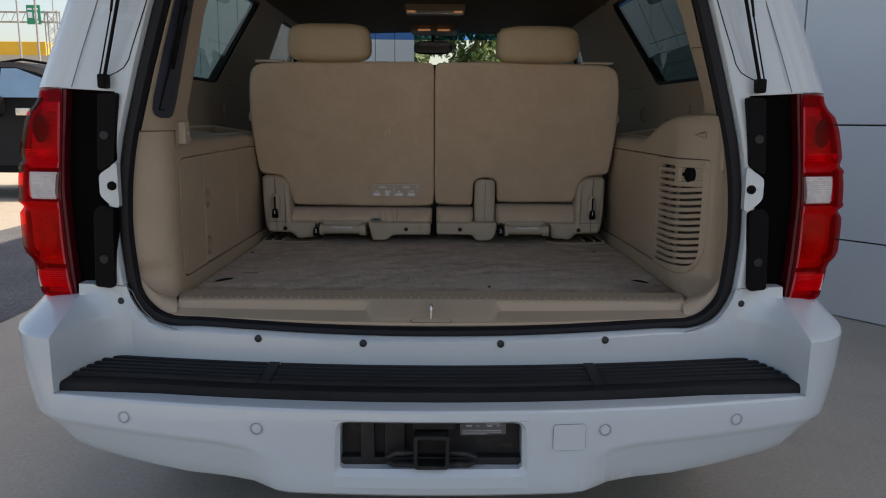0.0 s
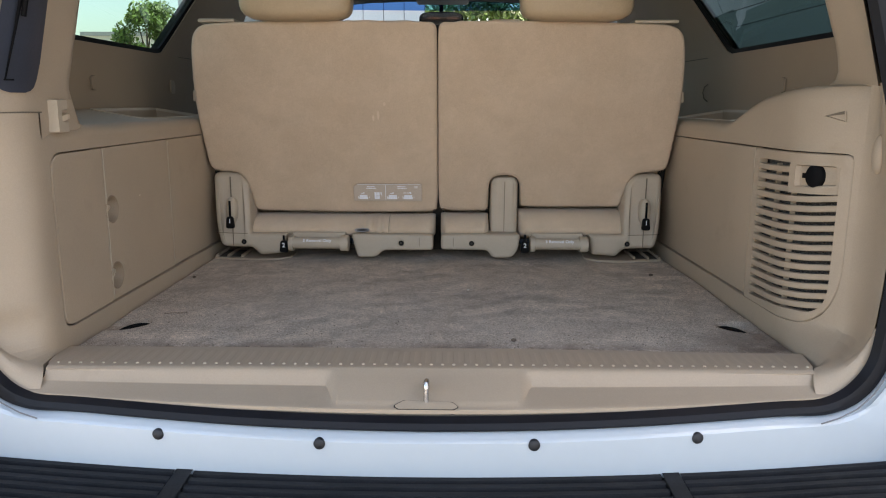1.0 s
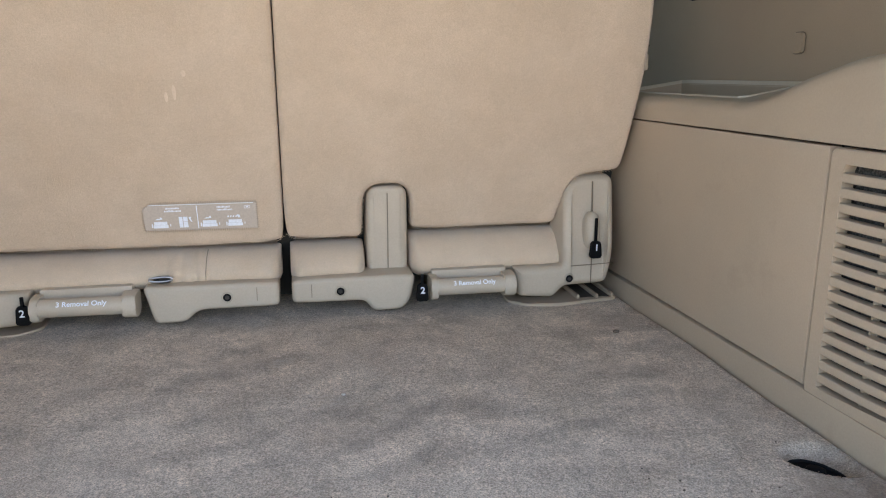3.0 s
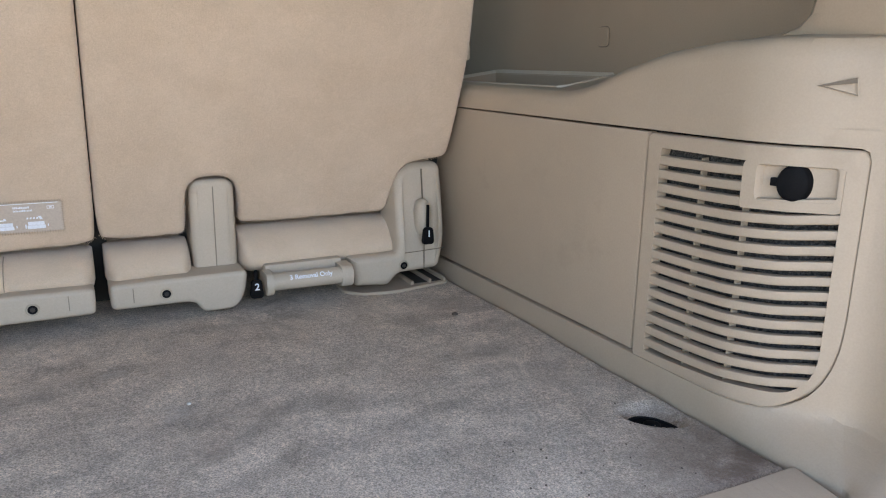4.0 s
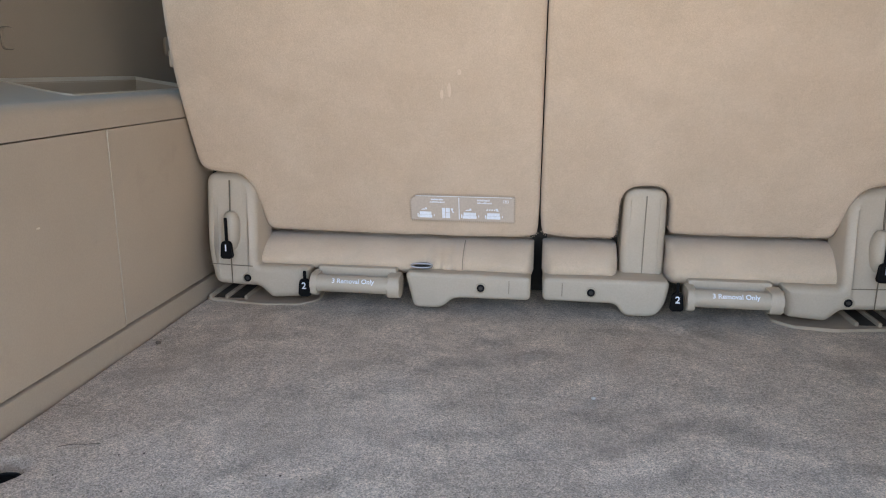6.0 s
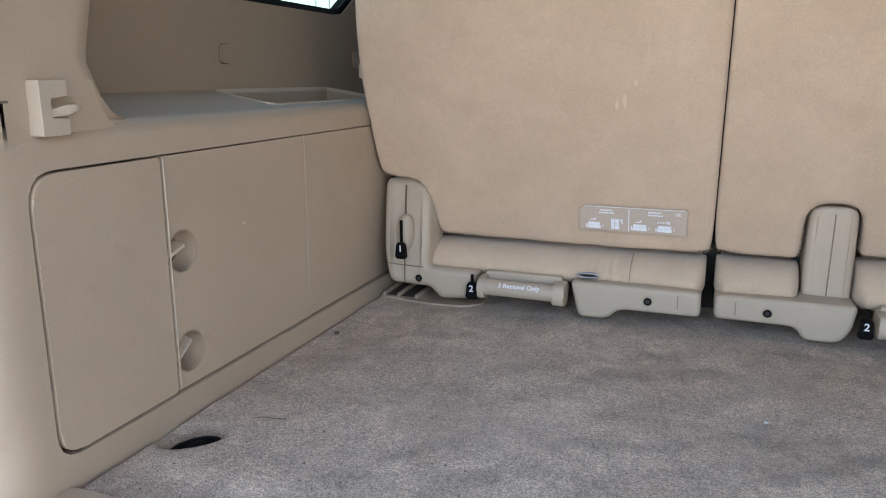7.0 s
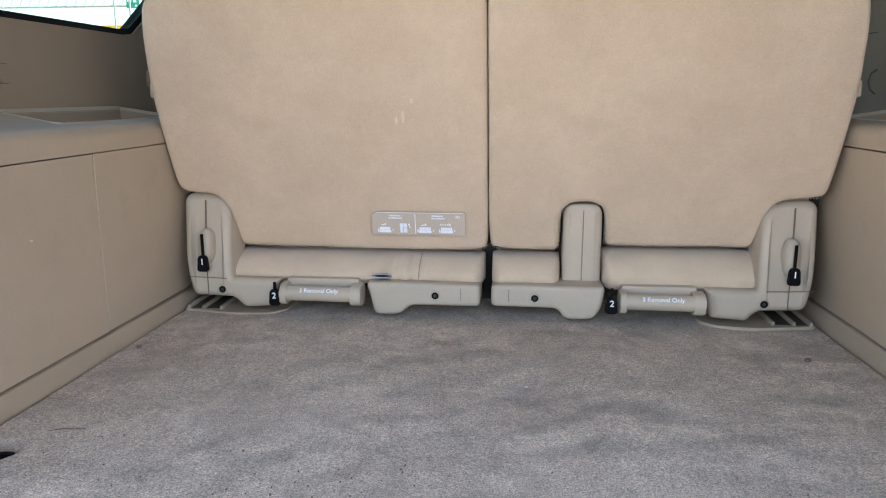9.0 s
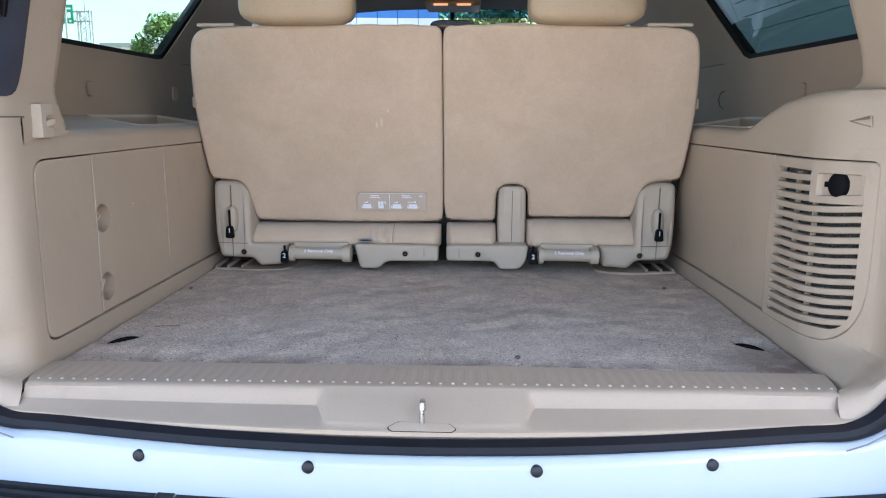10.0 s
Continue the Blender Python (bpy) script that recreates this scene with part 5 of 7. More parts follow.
    if s < 0:
        low = []
        for z, d, o in ((1.170, 0.125, 0.042), (1.182, 0.108, 0.032), (1.188, 0.090, 0.024), (1.1905, 0.066, 0.017), (1.194, 0.048, 0.010), (1.200, 0.034, 0.005), (1.2065, 0.026, 0.002), (1.2136, 0.018, 0.0)):
            pe = pe0 + d
            low.append([(s * W, 1.77, z), (s * (W + o * 0.4), pe - 0.05, z), (s * (W + o), pe - 0.03, z), (s * (W + o + 0.004), pe - 0.01, z), (s * (W + o + 0.016), pe + 0.002, z), (s * (W + o + 0.04), pe + 0.008, z),
                        (s * 0.80, pe + 0.035, z), (s * 0.86, pe + 0.06, z)])
        loft(bm, low)
    loft(bm, rows)
    pillar = part("pillar_trim", bm, PLASTIC, suv, "beige rear pillar trim")
    bm = bm_new()
    S = seal_x(1.2125)
    ys = rear_y(S) + 0.04
    tube(bm, [(s * (S - 0.001), ys, 1.2125), (s * (W - 0.0005), 1.745, 1.2125), (s * (W - 0.0003), 1.775, 1.2125)] if s < 0
         else [(s * (seal_x(1.412) - 0.001), rear_y(0.62) + 0.062, 1.412), (s * (pillar_x(s, 1.42) - 0.0004), 1.772, 1.420), (s * (pillar_x(s, 1.424) - 0.0004), 1.834, 1.424)], 0.0012, 5)
    part("trim_seam", bm, SEAM, pillar, "fine dark joint")
    # belt-anchor cover on the upper wall
    bm = bm_new()
    ol = rounded([(2.376, 1.260), (2.404, 1.260), (2.404, 1.2925), (2.376, 1.2925)], 0.008, 4)
    prism(bm, ol, s * 0.840, s * 0.8325, axis="x", bevel=0.0022)
    cov = part("anchor_cover", bm, SHADED_PLASTIC, suv, "small oblong cover in the side trim")
    bm = bm_new()
    R_ = resample(ol, 32)
    loft(bm, [[(s * 0.8365, a, b) for a, b in R_], [(s * 0.8362, (a - 2.390) * 1.12 + 2.390, (b - 1.27625) * 1.10 + 1.27625) for a, b in R_]], close_u=True)
    part("cover_gap", bm, SEAM, cov)
    if s < 0:
        bm = bm_new()
        prism(bm, rounded([(2.890, 1.258), (2.922, 1.258), (2.922, 1.298), (2.890, 1.298)], 0.010, 4), s * 0.8375, s * 0.832, axis="x", bevel=0.0015)
        part("anchor_cover", bm, PLASTIC, suv, "small oblong cover in the side trim")
    else:
        bm = bm_new()
        tube(bm, [(0.838, 2.922, 1.292), (0.829, 2.930, 1.284), (0.826, 2.933, 1.266), (0.829, 2.928, 1.248), (0.838, 2.920, 1.238)], 0.0018, 6)
        part("belt_hook", bm, SEAM, suv, "thin dark wire hook on the side trim")
    # panel seam on the upper wall and the belt guide beyond
    bm = bm_new()
    tube(bm, [(s * 0.8365, 2.93, 1.372), (s * 0.8365, 3.2, 1.374)], 0.0014, 5)
    part("trim_seam", bm, SEAM, suv)

# left wall panels and latches
L = trims[-1]
bm = bm_new()
plate(bm, rounded([(1.7875, 0.8435), (1.9680, 0.8435), (1.9680, 1.1428), (1.7870, 1.1418)], [0.028, 0.003, 0.003, 0.033], 6), -1, 0.6325, 0.016)
part("storage_door", bm, PLASTIC, L, "beige access door with turn latches")
bm = bm_new()
BITE = []
for zc in (1.022, 0.889):
    a0 = math.acos(-0.0240 / 0.0268)
    BITE += [(1.997 + 0.0268 * math.cos(a0 - 2 * a0 * k / 26), zc + 0.0268 * math.sin(a0 - 2 * a0 * k / 26)) for k in range(27)]
plate(bm, [(1.9730, 0.8430), (2.3030, 0.8415), (2.3030, 1.1446), (1.9730, 1.1433)] + BITE, -1, 0.634, 0.016, bevel=0.0007)
part("wall_panel", bm, PLASTIC, L)
bm = bm_new()
plate(bm, [(2.3065, 0.8415), (2.697, 0.8395), (2.697, 1.1456), (2.3065, 1.1450)], -1, 0.634, 0.016)
part("wall_panel", bm, PLASTIC, L)
bm = bm_new()
box(bm, (-0.674, 1.77, 0.82), (-0.6630, 2.72, 1.16))
part("wall_backing", bm, SEAM, L)
bm = bm_new()
box(bm, (0.6785, 1.92, 0.82), (0.682, 2.72, 1.16))
part("wall_backing", bm, SEAM, trims[1])
# pale strip along the door edge, for its wear and its painted highlight
bm = bm_new()
box(bm, (-0.6345, 1.9730, 0.8445), (-0.6322, 1.9752, 1.1405), 0.0008, 1)
part("door_edge", bm, PLASTIC_HARD, L, "worn pale door edge with its highlight in the colour")
# thin pale strip: the panel edge's highlight drawn in colour
bm = bm_new()
box(bm, (-0.6345, 2.3032, 0.8435), (-0.6330, 2.3050, 1.1440), 0.0006, 1)
part("panel_highlight", bm, PLASTIC_HARD, L, "pale strip painting the highlight on the panel edge")
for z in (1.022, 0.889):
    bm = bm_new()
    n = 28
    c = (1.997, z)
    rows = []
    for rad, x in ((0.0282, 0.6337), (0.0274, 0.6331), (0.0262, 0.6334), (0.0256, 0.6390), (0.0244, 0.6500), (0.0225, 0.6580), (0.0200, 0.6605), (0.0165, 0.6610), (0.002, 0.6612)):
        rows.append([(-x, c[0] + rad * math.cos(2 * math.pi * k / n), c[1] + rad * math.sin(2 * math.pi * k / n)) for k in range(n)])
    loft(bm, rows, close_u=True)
    # the dish takes the darkened plastic, so its inner shade is in the colour
    lt = part("latch", bm, SHADED_PLASTIC, L, "round quarter-turn latch in a dished recess")
    bm = bm_new()
    gr = box(bm, (-0.6612, 1.9735, z - 0.0036), (-0.6345, 2.0185, z + 0.0036), 0.0016, 2)
    for v in gr:
        # the ridge narrows towards its face and slopes down to its forward end
        v.co.z = z + (v.co.z - z) * (1.9 if v.co.x < -0.648 else 0.75) + (v.co.y - 1.997) * (0.10 if z > 1 else 0.26)
        if v.co.y > 2.0 and v.co.x > -0.65:
            v.co.x -= 0.012
    part("latch_grip", bm, STUD, L, "pale latch grip")
    bm = bm_new()
    tube(bm, [(-0.6595, 1.997 + 0.0195 * math.cos(0.35 + a * 5.6 / 20), z + 0.0195 * math.sin(0.35 + a * 5.6 / 20)) for a in range(21)], 0.0012, 5)
    part("latch_groove", bm, SEAM, L, "dark groove round the latch")

# hook block on the left pillar
bm = bm_new()
ol = [(1.800, 1.180), (1.921, 1.1805), (1.905, 1.187), (1.893, 1.198), (1.885, 1.214), (1.881, 1.2335), (1.800, 1.2335)]
prism(bm, rounded(ol, [0.004, 0.008, 0.008, 0.01, 0.01, 0.006, 0.004], 3), -0.645, -0.6318, axis="x", bevel=0.0016)
for v in bm.verts:
    v.co.x -= max(0.0, v.co.y - 1.862) * 0.17
hook = part("cargo_hook", bm, PLASTIC, L, "pale moulded cargo-shade hook")
bm = bm_new()
prism(bm, rounded([(1.797, 1.1790), (1.830, 1.1795), (1.830, 1.1965), (1.808, 1.1955), (1.808, 1.2165), (1.830, 1.2160), (1.830, 1.2330), (1.797, 1.2330)], 0.0022, 2), -0.640, -0.618, axis="x", bevel=0.0012)
part("hook_lip", bm, PLASTIC_HARD, hook, "pale block with a slot open to the front")
bm = bm_new()
loft(bm, [[(-0.634, 1.809, 1.1962), (-0.626, 1.809, 1.1962), (-0.626, 1.809, 1.2030), (-0.634, 1.809, 1.2030)], [(-0.634, 1.832, 1.1975), (-0.6225, 1.832, 1.1985), (-0.6225, 1.832, 1.2085), (-0.634, 1.832, 1.2110)],
          [(-0.634, 1.848, 1.2000), (-0.6235, 1.846, 1.2020), (-0.6235, 1.846, 1.2085), (-0.634, 1.848, 1.2110)], [(-0.634, 1.857, 1.2040), (-0.631, 1.857, 1.2045), (-0.631, 1.857, 1.2070), (-0.634, 1.857, 1.2075)]], close_u=True)
part("hook_peg", bm, STUD, hook, "pale peg in the slot")

# black inlay with the lift arm in the left jamb
bm = bm_new()
rows = []
for z, k in ((1.243, 0.30), (1.246, 0.55), (1.252, 0.75), (1.264, 0.90), (1.29, 0.97), (1.40, 1), (1.5, 1), (1.6, 1), (1.7, 1)):
    S = seal_x(z) * LEFT_OUT
    ys = rear_y(S) + 0.040 + 0.10 * max(0, z - 1.2)
    wi = pillar_x(-1, z)
    r = []
    for u in (0.10, 0.25, 0.4, 0.55, 0.7, 0.85, 1.0):
        u = 0.55 + (u - 0.55) * k
        e = 1 - (1 - min(u, 1)) ** 2
        r.append((-(S + 0.001 + (wi - S) * e) + 0.003, ys + (1.77 - ys) * u - 0.003, z))
    rows.append(r)
loft(bm, rows)
inlay = part("jamb_inlay", bm, NAVY, suv, "dark blue-black plastic inlay in the door jamb")
bm = bm_new()
tube(bm, [(-0.609, 1.708, 1.355), (-0.575, 1.705, 1.50), (-0.520, 1.70, 1.72)], [0.004, 0.007, 0.008], 8)
part("lift_arm", bm, BLACK, inlay)
bm = bm_new()
tube(bm, [(-0.644, 1.702, 1.262), (-0.6215, 1.706, 1.34), (-0.598, 1.706, 1.42), (-0.572, 1.71, 1.5)], [0.0014, 0.0024, 0.004, 0.006], 6)
tube(bm, [(-0.653, 1.697, 1.262), (-0.634, 1.709, 1.262)], 0.0013, 6)
part("lift_cable", bm, BLACK, inlay)

# right wall: panel, grille with slats, socket, arrow notch and buffer
R = trims[1]
bm = bm_new()
plate(bm, [(2.0465, 0.8465), (2.697, 0.8395), (2.697, 1.1457), (2.0465, 1.1458)], 1, 0.641, 0.016)
part("wall_panel", bm, PLASTIC, R)
bm = bm_new()
outer_o = rounded([(1.7385, 0.8473), (2.0435, 0.8400), (2.0435, 1.1450), (1.7385, 1.1475)], [0.119, 0.003, 0.003, 0.0135], 8)
inner_o = rounded([(1.762, 0.872), (2.0205, 0.852), (2.0205, 1.1275), (1.762, 1.1275)], [0.055, 0.003, 0.003, 0.003], 8)
O_ = resample(outer_o, 120)


def toward(poly, c, p):
    """Where the line from c through p leaves the outline poly."""
    d = Vector(p) - Vector(c)
    best = None
    for a, b in zip(poly, poly[1:] + poly[:1]):
        a, e = Vector(a) - Vector(c), Vector(b) - Vector(a)
        det = d.x * -e.y + e.x * d.y
        if abs(det) < 1e-12:
            continue
        k, m = (a.x * -e.y + e.x * a.y) / det, (d.x * a.y - d.y * a.x) / det
        if k > 0 and -1e-6 <= m <= 1 + 1e-6:
            best = k if best is None else min(best, k)
    return (c[0] + d.x * best, c[1] + d.y * best)


I_ = [toward(inner_o, (1.89, 1.0), p) for p in O_]
for corner in inner_o:
    k = min(range(len(I_)), key=lambda i: (I_[i][0] - corner[0]) ** 2 + (I_[i][1] - corner[1]) ** 2)
    I_[k] = corner
loft(bm, [[(0.657, a, b) for a, b in O_], [(0.6430, a, b) for a, b in O_], [(0.6410, a + (1.9 - a) * 0.012, b + (1.0 - b) * 0.012) for a, b in O_],
          [(0.6410, a, b) for a, b in I_], [(0.657, a, b) for a, b in I_]], close_u=True)
bend(bm)
grille = part("vent_grille", bm, PLASTIC, suv, "beige slatted air vent in the cargo wall")


def slot_z(k, y):
    u = (2.0205 - y) / 0.256
    return 1.121 - 0.01755 * k + (0.0125 + 0.0006 * k) * u * u


for k in range(16):
    # the slat below slot k; the top three are short, beside the socket
    y_end = 1.880 if k < 2 else 1.757
    if k == 15:
        y_end = 1.786
    if k == 14:
        y_end = 1.764
    bm = bm_new()
    rows = []
    n = 18
    for j in range(n + 1):
        y = 2.0205 + (y_end - 2.0205) * j / n
        z0 = slot_z(k, y) - 0.0029
        z1 = slot_z(k + 1, y) + 0.0028
        rows.append([(0.6418, y, z0 - 0.0012), (0.6413, y, z0 - 0.0035), (0.6413, y, z1 + 0.0030), (0.6420, y, z1 + 0.0008), (0.6440, y, z1), (0.653, y, z1 + 0.0004), (0.653, y, z0 - 0.0004), (0.6440, y, z0)])
    loft(bm, rows, close_u=True)
    bend(bm)
    part("slat", bm, PLASTIC, grille)
for yy in (1.957, 1.886):
    bm = bm_new()
    rows = []
    for k in range(17):
        z = slot_z(k, yy)
        rows.append([(0.6485, yy - 0.0008 + 0.0012 * (k / 16), z), (0.6485, yy + 0.0008 + 0.0012 * (k / 16), z), (0.658, yy + 0.0012, z), (0.658, yy - 0.0012, z)])
    loft(bm, rows, close_u=True)
    bend(bm)
    part("web", bm, PLASTIC, grille)
bm = bm_new()
YB = [2.06, 1.95, 1.89, 1.86, 1.83, 1.80, 1.77, 1.745]
loft(bm, [[(0.664, y, max(0.845, 0.845 + (1.80 - y) * 1.1)), (0.664, y, 1.15)] for y in YB] + [[(0.668, y, max(0.845, 0.845 + (1.80 - y) * 1.1)), (0.668, y, 1.15)] for y in YB[::-1]], close_v=True)
bend(bm)
part("grille_backing", bm, VENT_WOOL, grille, "grey fluffy padding behind the slats")
# socket
bm = bm_new()
so, si = rounded([(1.7625, 1.0795), (1.886, 1.0745), (1.886, 1.1275), (1.7625, 1.1275)], 0.002, 2), rounded([(1.7685, 1.0905), (1.868, 1.0855), (1.868, 1.1255), (1.7685, 1.1275)], 0.005, 3)
SO, SI = resample(so, 48), resample(si, 48)
loft(bm, [[(0.657, a, b) for a, b in SO], [(0.6408, a, b) for a, b in SO], [(0.6408, a, b) for a, b in SI], [(0.649, a + (1.818 - a) * 0.06, b + (1.107 - b) * 0.08) for a, b in SI],
          [(0.6495, 1.818, 1.107) for a, b in SI]], close_u=True)
bend(bm)
sock = part("socket_plate", bm, PLASTIC, grille, "recessed socket plate")
bm = bm_new()
disc(bm, (0.650, 1.8250, 1.1075), (-1, 0, 0), 0.0205, 0.0095, 28, 0.0008)
box(bm, (0.6415, 1.842, 1.1030), (0.648, 1.852, 1.1120), 0.001)
bend(bm)
part("socket_cap", bm, BLACK, sock, "round black 12-volt socket cap")
bm = bm_new()
NOTCH = [(interp(y, BEND_AT) + 0.6410, y, z) for y, z in ((1.826, 1.2105), (1.796, 1.2190), (1.794, 1.2015))]
C_ = Vector((sum(p[k] for p in NOTCH) / 3 for k in range(3)))
vs = loft(bm, [[tuple(C_.lerp(Vector(p), 1.10) + Vector((-0.0012, 0, 0))) for p in NOTCH], [tuple(Vector(p) + Vector((-0.0018, 0, 0))) for p in NOTCH],
               [tuple(C_.lerp(Vector(p), 0.92) + Vector((0.0 if i == 0 else 0.002, 0, 0))) for i, p in enumerate(NOTCH)]], close_u=True)
ntc = part("arrow_notch", bm, PLASTIC, R, "small arrow-shaped notch")
# dark face over the notch's upper half: the recess's shade as colour
bm = bm_new()
tip, up, dn = (Vector(p) + Vector((-0.0021, 0, 0)) for p in NOTCH)
mid = up.lerp(dn, 0.45)
cap(bm, [bm.verts.new(q) for q in (tip, up, up.lerp(dn, 0.30), tip.lerp(mid, 0.25))])
part("notch_shade", bm, SEAM, ntc)
bm = bm_new()
ball(bm, (0.703, 1.725, 1.153), (0.010, 0.0125, 0.031), 16, 12)
part("jamb_buffer", bm, PLASTIC, R, "small rounded jamb buffer")

# sill plate
SX = sorted([-0.632 + 1.264 * k / 64 for k in range(65)] + [sg * v for sg in (-1, 1) for v in (0.139, 0.145, 0.150, 0.155, 0.164, 0.170)])
bm = bm_new()


def sill_row(kind, x):
    a = abs(x)
    bow, rise = 0.115 * x * x, 0.017 * x * x
    pocket = max(0.0, min(1.0, (a - 0.142) / 0.024))
    pocket = pocket * pocket * (3 - 2 * pocket)
    fixed = {"back": (1.800, 0.800), "b2": (1.792, 0.8085), "tread": (1.74, 0.8095), "t2": (1.705, 0.8105), "crest": (1.692, 0.8113), "c2": (1.686, 0.8095), "c3": (1.682, 0.8065)}
    if kind in fixed:
        y, z = fixed[kind]
        if kind in ("back", "b2"):
            y -= 0.016 * max(0.0, min(1.0, (x - 0.15) / 0.4))
        return (x, y, z)
    low = {"f5": (1.6135 + bow, 0.7760 + rise), "lip": (1.6085 + bow, 0.7752 + rise), "lip2": (1.606 + bow, 0.7735 + rise), "lip3": (1.6055 + bow, 0.768 + rise), "under": (1.612 + bow, 0.758 + rise)}
    if kind in low:
        y, z = low[kind]
        return (x, y, z)
    mid, deep = {"f1": ((1.668, 0.8010), (1.6785, 0.8010)), "f2": ((1.645, 0.7915), (1.6725, 0.7925)), "f3": ((1.6235, 0.7825), (1.6692, 0.7872)), "f4": ((1.6185, 0.7795), (1.6672, 0.7860))}[kind]
    mid = (mid[0] + bow * {"f1": 0.3, "f2": 0.6, "f3": 0.95, "f4": 1.0}[kind], mid[1] + rise * {"f1": 0.3, "f2": 0.6, "f3": 0.95, "f4": 1.0}[kind])
    deep = (deep[0] + 0.012 * x * x, deep[1] + 0.012 * x * x)
    if kind in ("f3", "f4"):
        deep = (deep[0], max(deep[1], 0.7772 + rise + (0.001 if kind == "f3" else 0)))
    return (x, mid[0] + (deep[0] - mid[0]) * pocket, mid[1] + (deep[1] - mid[1]) * pocket)


# the ends are cut slanting: the tread reaches further out than the riser
REACH = {"back": 1.012, "b2": 1.012, "tread": 1.0, "t2": 0.988, "lip": 1.0, "lip2": 1.0, "lip3": 1.0, "under": 1.0, "f5": 0.997, "f4": 0.985, "f3": 0.982}
loft(bm, [[sill_row(k, x * (1 + (REACH.get(k, 0.977) - 1) * (abs(x) / 0.632) ** 8)) for x in SX] for k in ("back", "b2", "tread", "t2", "crest", "c2", "c3", "f1", "f2", "f3", "f4", "f5", "lip", "lip2", "lip3", "under")])
sill = part("sill_plate", bm, PLASTIC, suv, "beige ribbed plastic sill plate")


def row_of(name, bm, material, parent, step, count, label=""):
    """Alike pieces in a row along x, all on one mesh; bm is the first of them."""
    first = part(name, bm, material, parent, label)
    for k in range(1, count):
        ob = new(name, first.data)
        ob.parent = first.parent
        ob.location = first.location + Vector((step * k, 0, 0))
        tagged(ob, label)


bm = bm_new()
disc(bm, (-0.6069, 1.7025, 0.8095), (0, 0, 1), 0.0024, 0.0030, 8)
row_of("stud", bm, STUD, sill, 0.0185, 67)
bm = bm_new()
loft(bm, [[(-0.6175 + a, y, z + dz) for a, dz in ((0.0, 0.0), (0.002, 0.0005), (0.0090, 0.0005), (0.0110, 0.0))] for y, z in ((1.7115, 0.81025), (1.74, 0.8095), (1.772, 0.80890))])
row_of("tread_rib", bm, PLASTIC, sill, 0.0185, 66)
bm = bm_new()
tube(bm, [(-0.002, 1.622, 0.770), (-0.002, 1.620, 0.803), (-0.002, 1.624, 0.8085), (-0.002, 1.632, 0.810), (-0.002, 1.640, 0.8075), (-0.002, 1.644, 0.80), (-0.002, 1.644, 0.785)], 0.0042, 10)
part("striker", bm, METAL, sill, "chromed tailgate striker loop")
bm = bm_new()
SLOT = [(-0.051, 1.613), (-0.036, 1.622), (0.037, 1.6195), (0.047, 1.6115), (0.040, 1.6070), (-0.045, 1.6075)]
prism(bm, [(a * 1.03, 1.6142 + (b - 1.6142) * 1.10) for a, b in rounded(SLOT, 0.003, 3)], 0.770, 0.7781, axis="z")
for v in bm.verts:
    v.co.z += (v.co.y - 1.6135) * 0.5
part("striker_cutout", bm, DARK, sill, "fine dark slot outline")
bm = bm_new()
prism(bm, rounded(SLOT, 0.003, 3), 0.771, 0.7786, axis="z", bevel=0.0006)
for v in bm.verts:
    v.co.z += (v.co.y - 1.6135) * 0.5
part("striker_base", bm, PLASTIC, sill, "beige plate round the striker")

# cargo carpet
NX, NY = 300, 230
bm = bm_new()
HOLES = [(-0.589, 1.935), (0.590, 1.937)]


def hollow(x, y, hx, hy):
    """How deep the carpet sinks: steep at the rear lip, gentle towards the seats."""
    sg = 1 if hx > 0 else -1
    dx, dy = (x - hx) * sg, y - hy
    u, v = dx * 0.74 - dy * 0.67, dx * 0.67 + dy * 0.74
    d = math.sqrt((u / 0.050) ** 2 + (v / (0.029 if v < 0 else 0.048)) ** 2)
    k = 1 - min(1, max(0, (d - 0.45) / 0.52))
    return 0.017 * k * k * (3 - 2 * k)


rows = []
for j in range(NY + 1):
    y = 1.772 + (2.80 - 1.772) * j / NY
    r = []
    xl = -0.634 + interp(y, KICK[-1])
    xr = 0.641 - interp(y, KICK[1])
    columns = [xl - 0.012, xl - 0.002, xl + 0.003] + [xl + 0.009 + (xr - xl - 0.018) * i / NX for i in range(NX + 1)] + [xr - 0.003, xr + 0.002, xr + 0.012]
    for i, x in enumerate(columns):
        z = FLOOR + 0.0022 * noise.noise(Vector((x * 5, y * 5, 0))) + 0.0010 * noise.noise(Vector((x * 19, y * 19, 3)))
        for hx, hy in HOLES:
            if abs(x - hx) < 0.1 and abs(y - hy) < 0.1:
                z -= hollow(x, y, hx, hy)
        if y < 1.80 - 0.016 * max(0.0, min(1.0, (x - 0.15) / 0.4)):
            z -= 0.004
        z -= 0.012 * max(0, 3 - min(i, len(columns) - 1 - i)) / 3
        r.append((x, y, z))
    rows.append(r)
loft(bm, rows)


def smooth_loop(pts):
    """A closed loop of points, cut twice at its corners."""
    for _ in range(2):
        cut = []
        for a, b in zip(pts, pts[1:] + pts[:1]):
            cut += [tuple(Vector(a).lerp(Vector(b), 0.25)), tuple(Vector(a).lerp(Vector(b), 0.75))]
        pts = cut
    return pts + pts[:2]


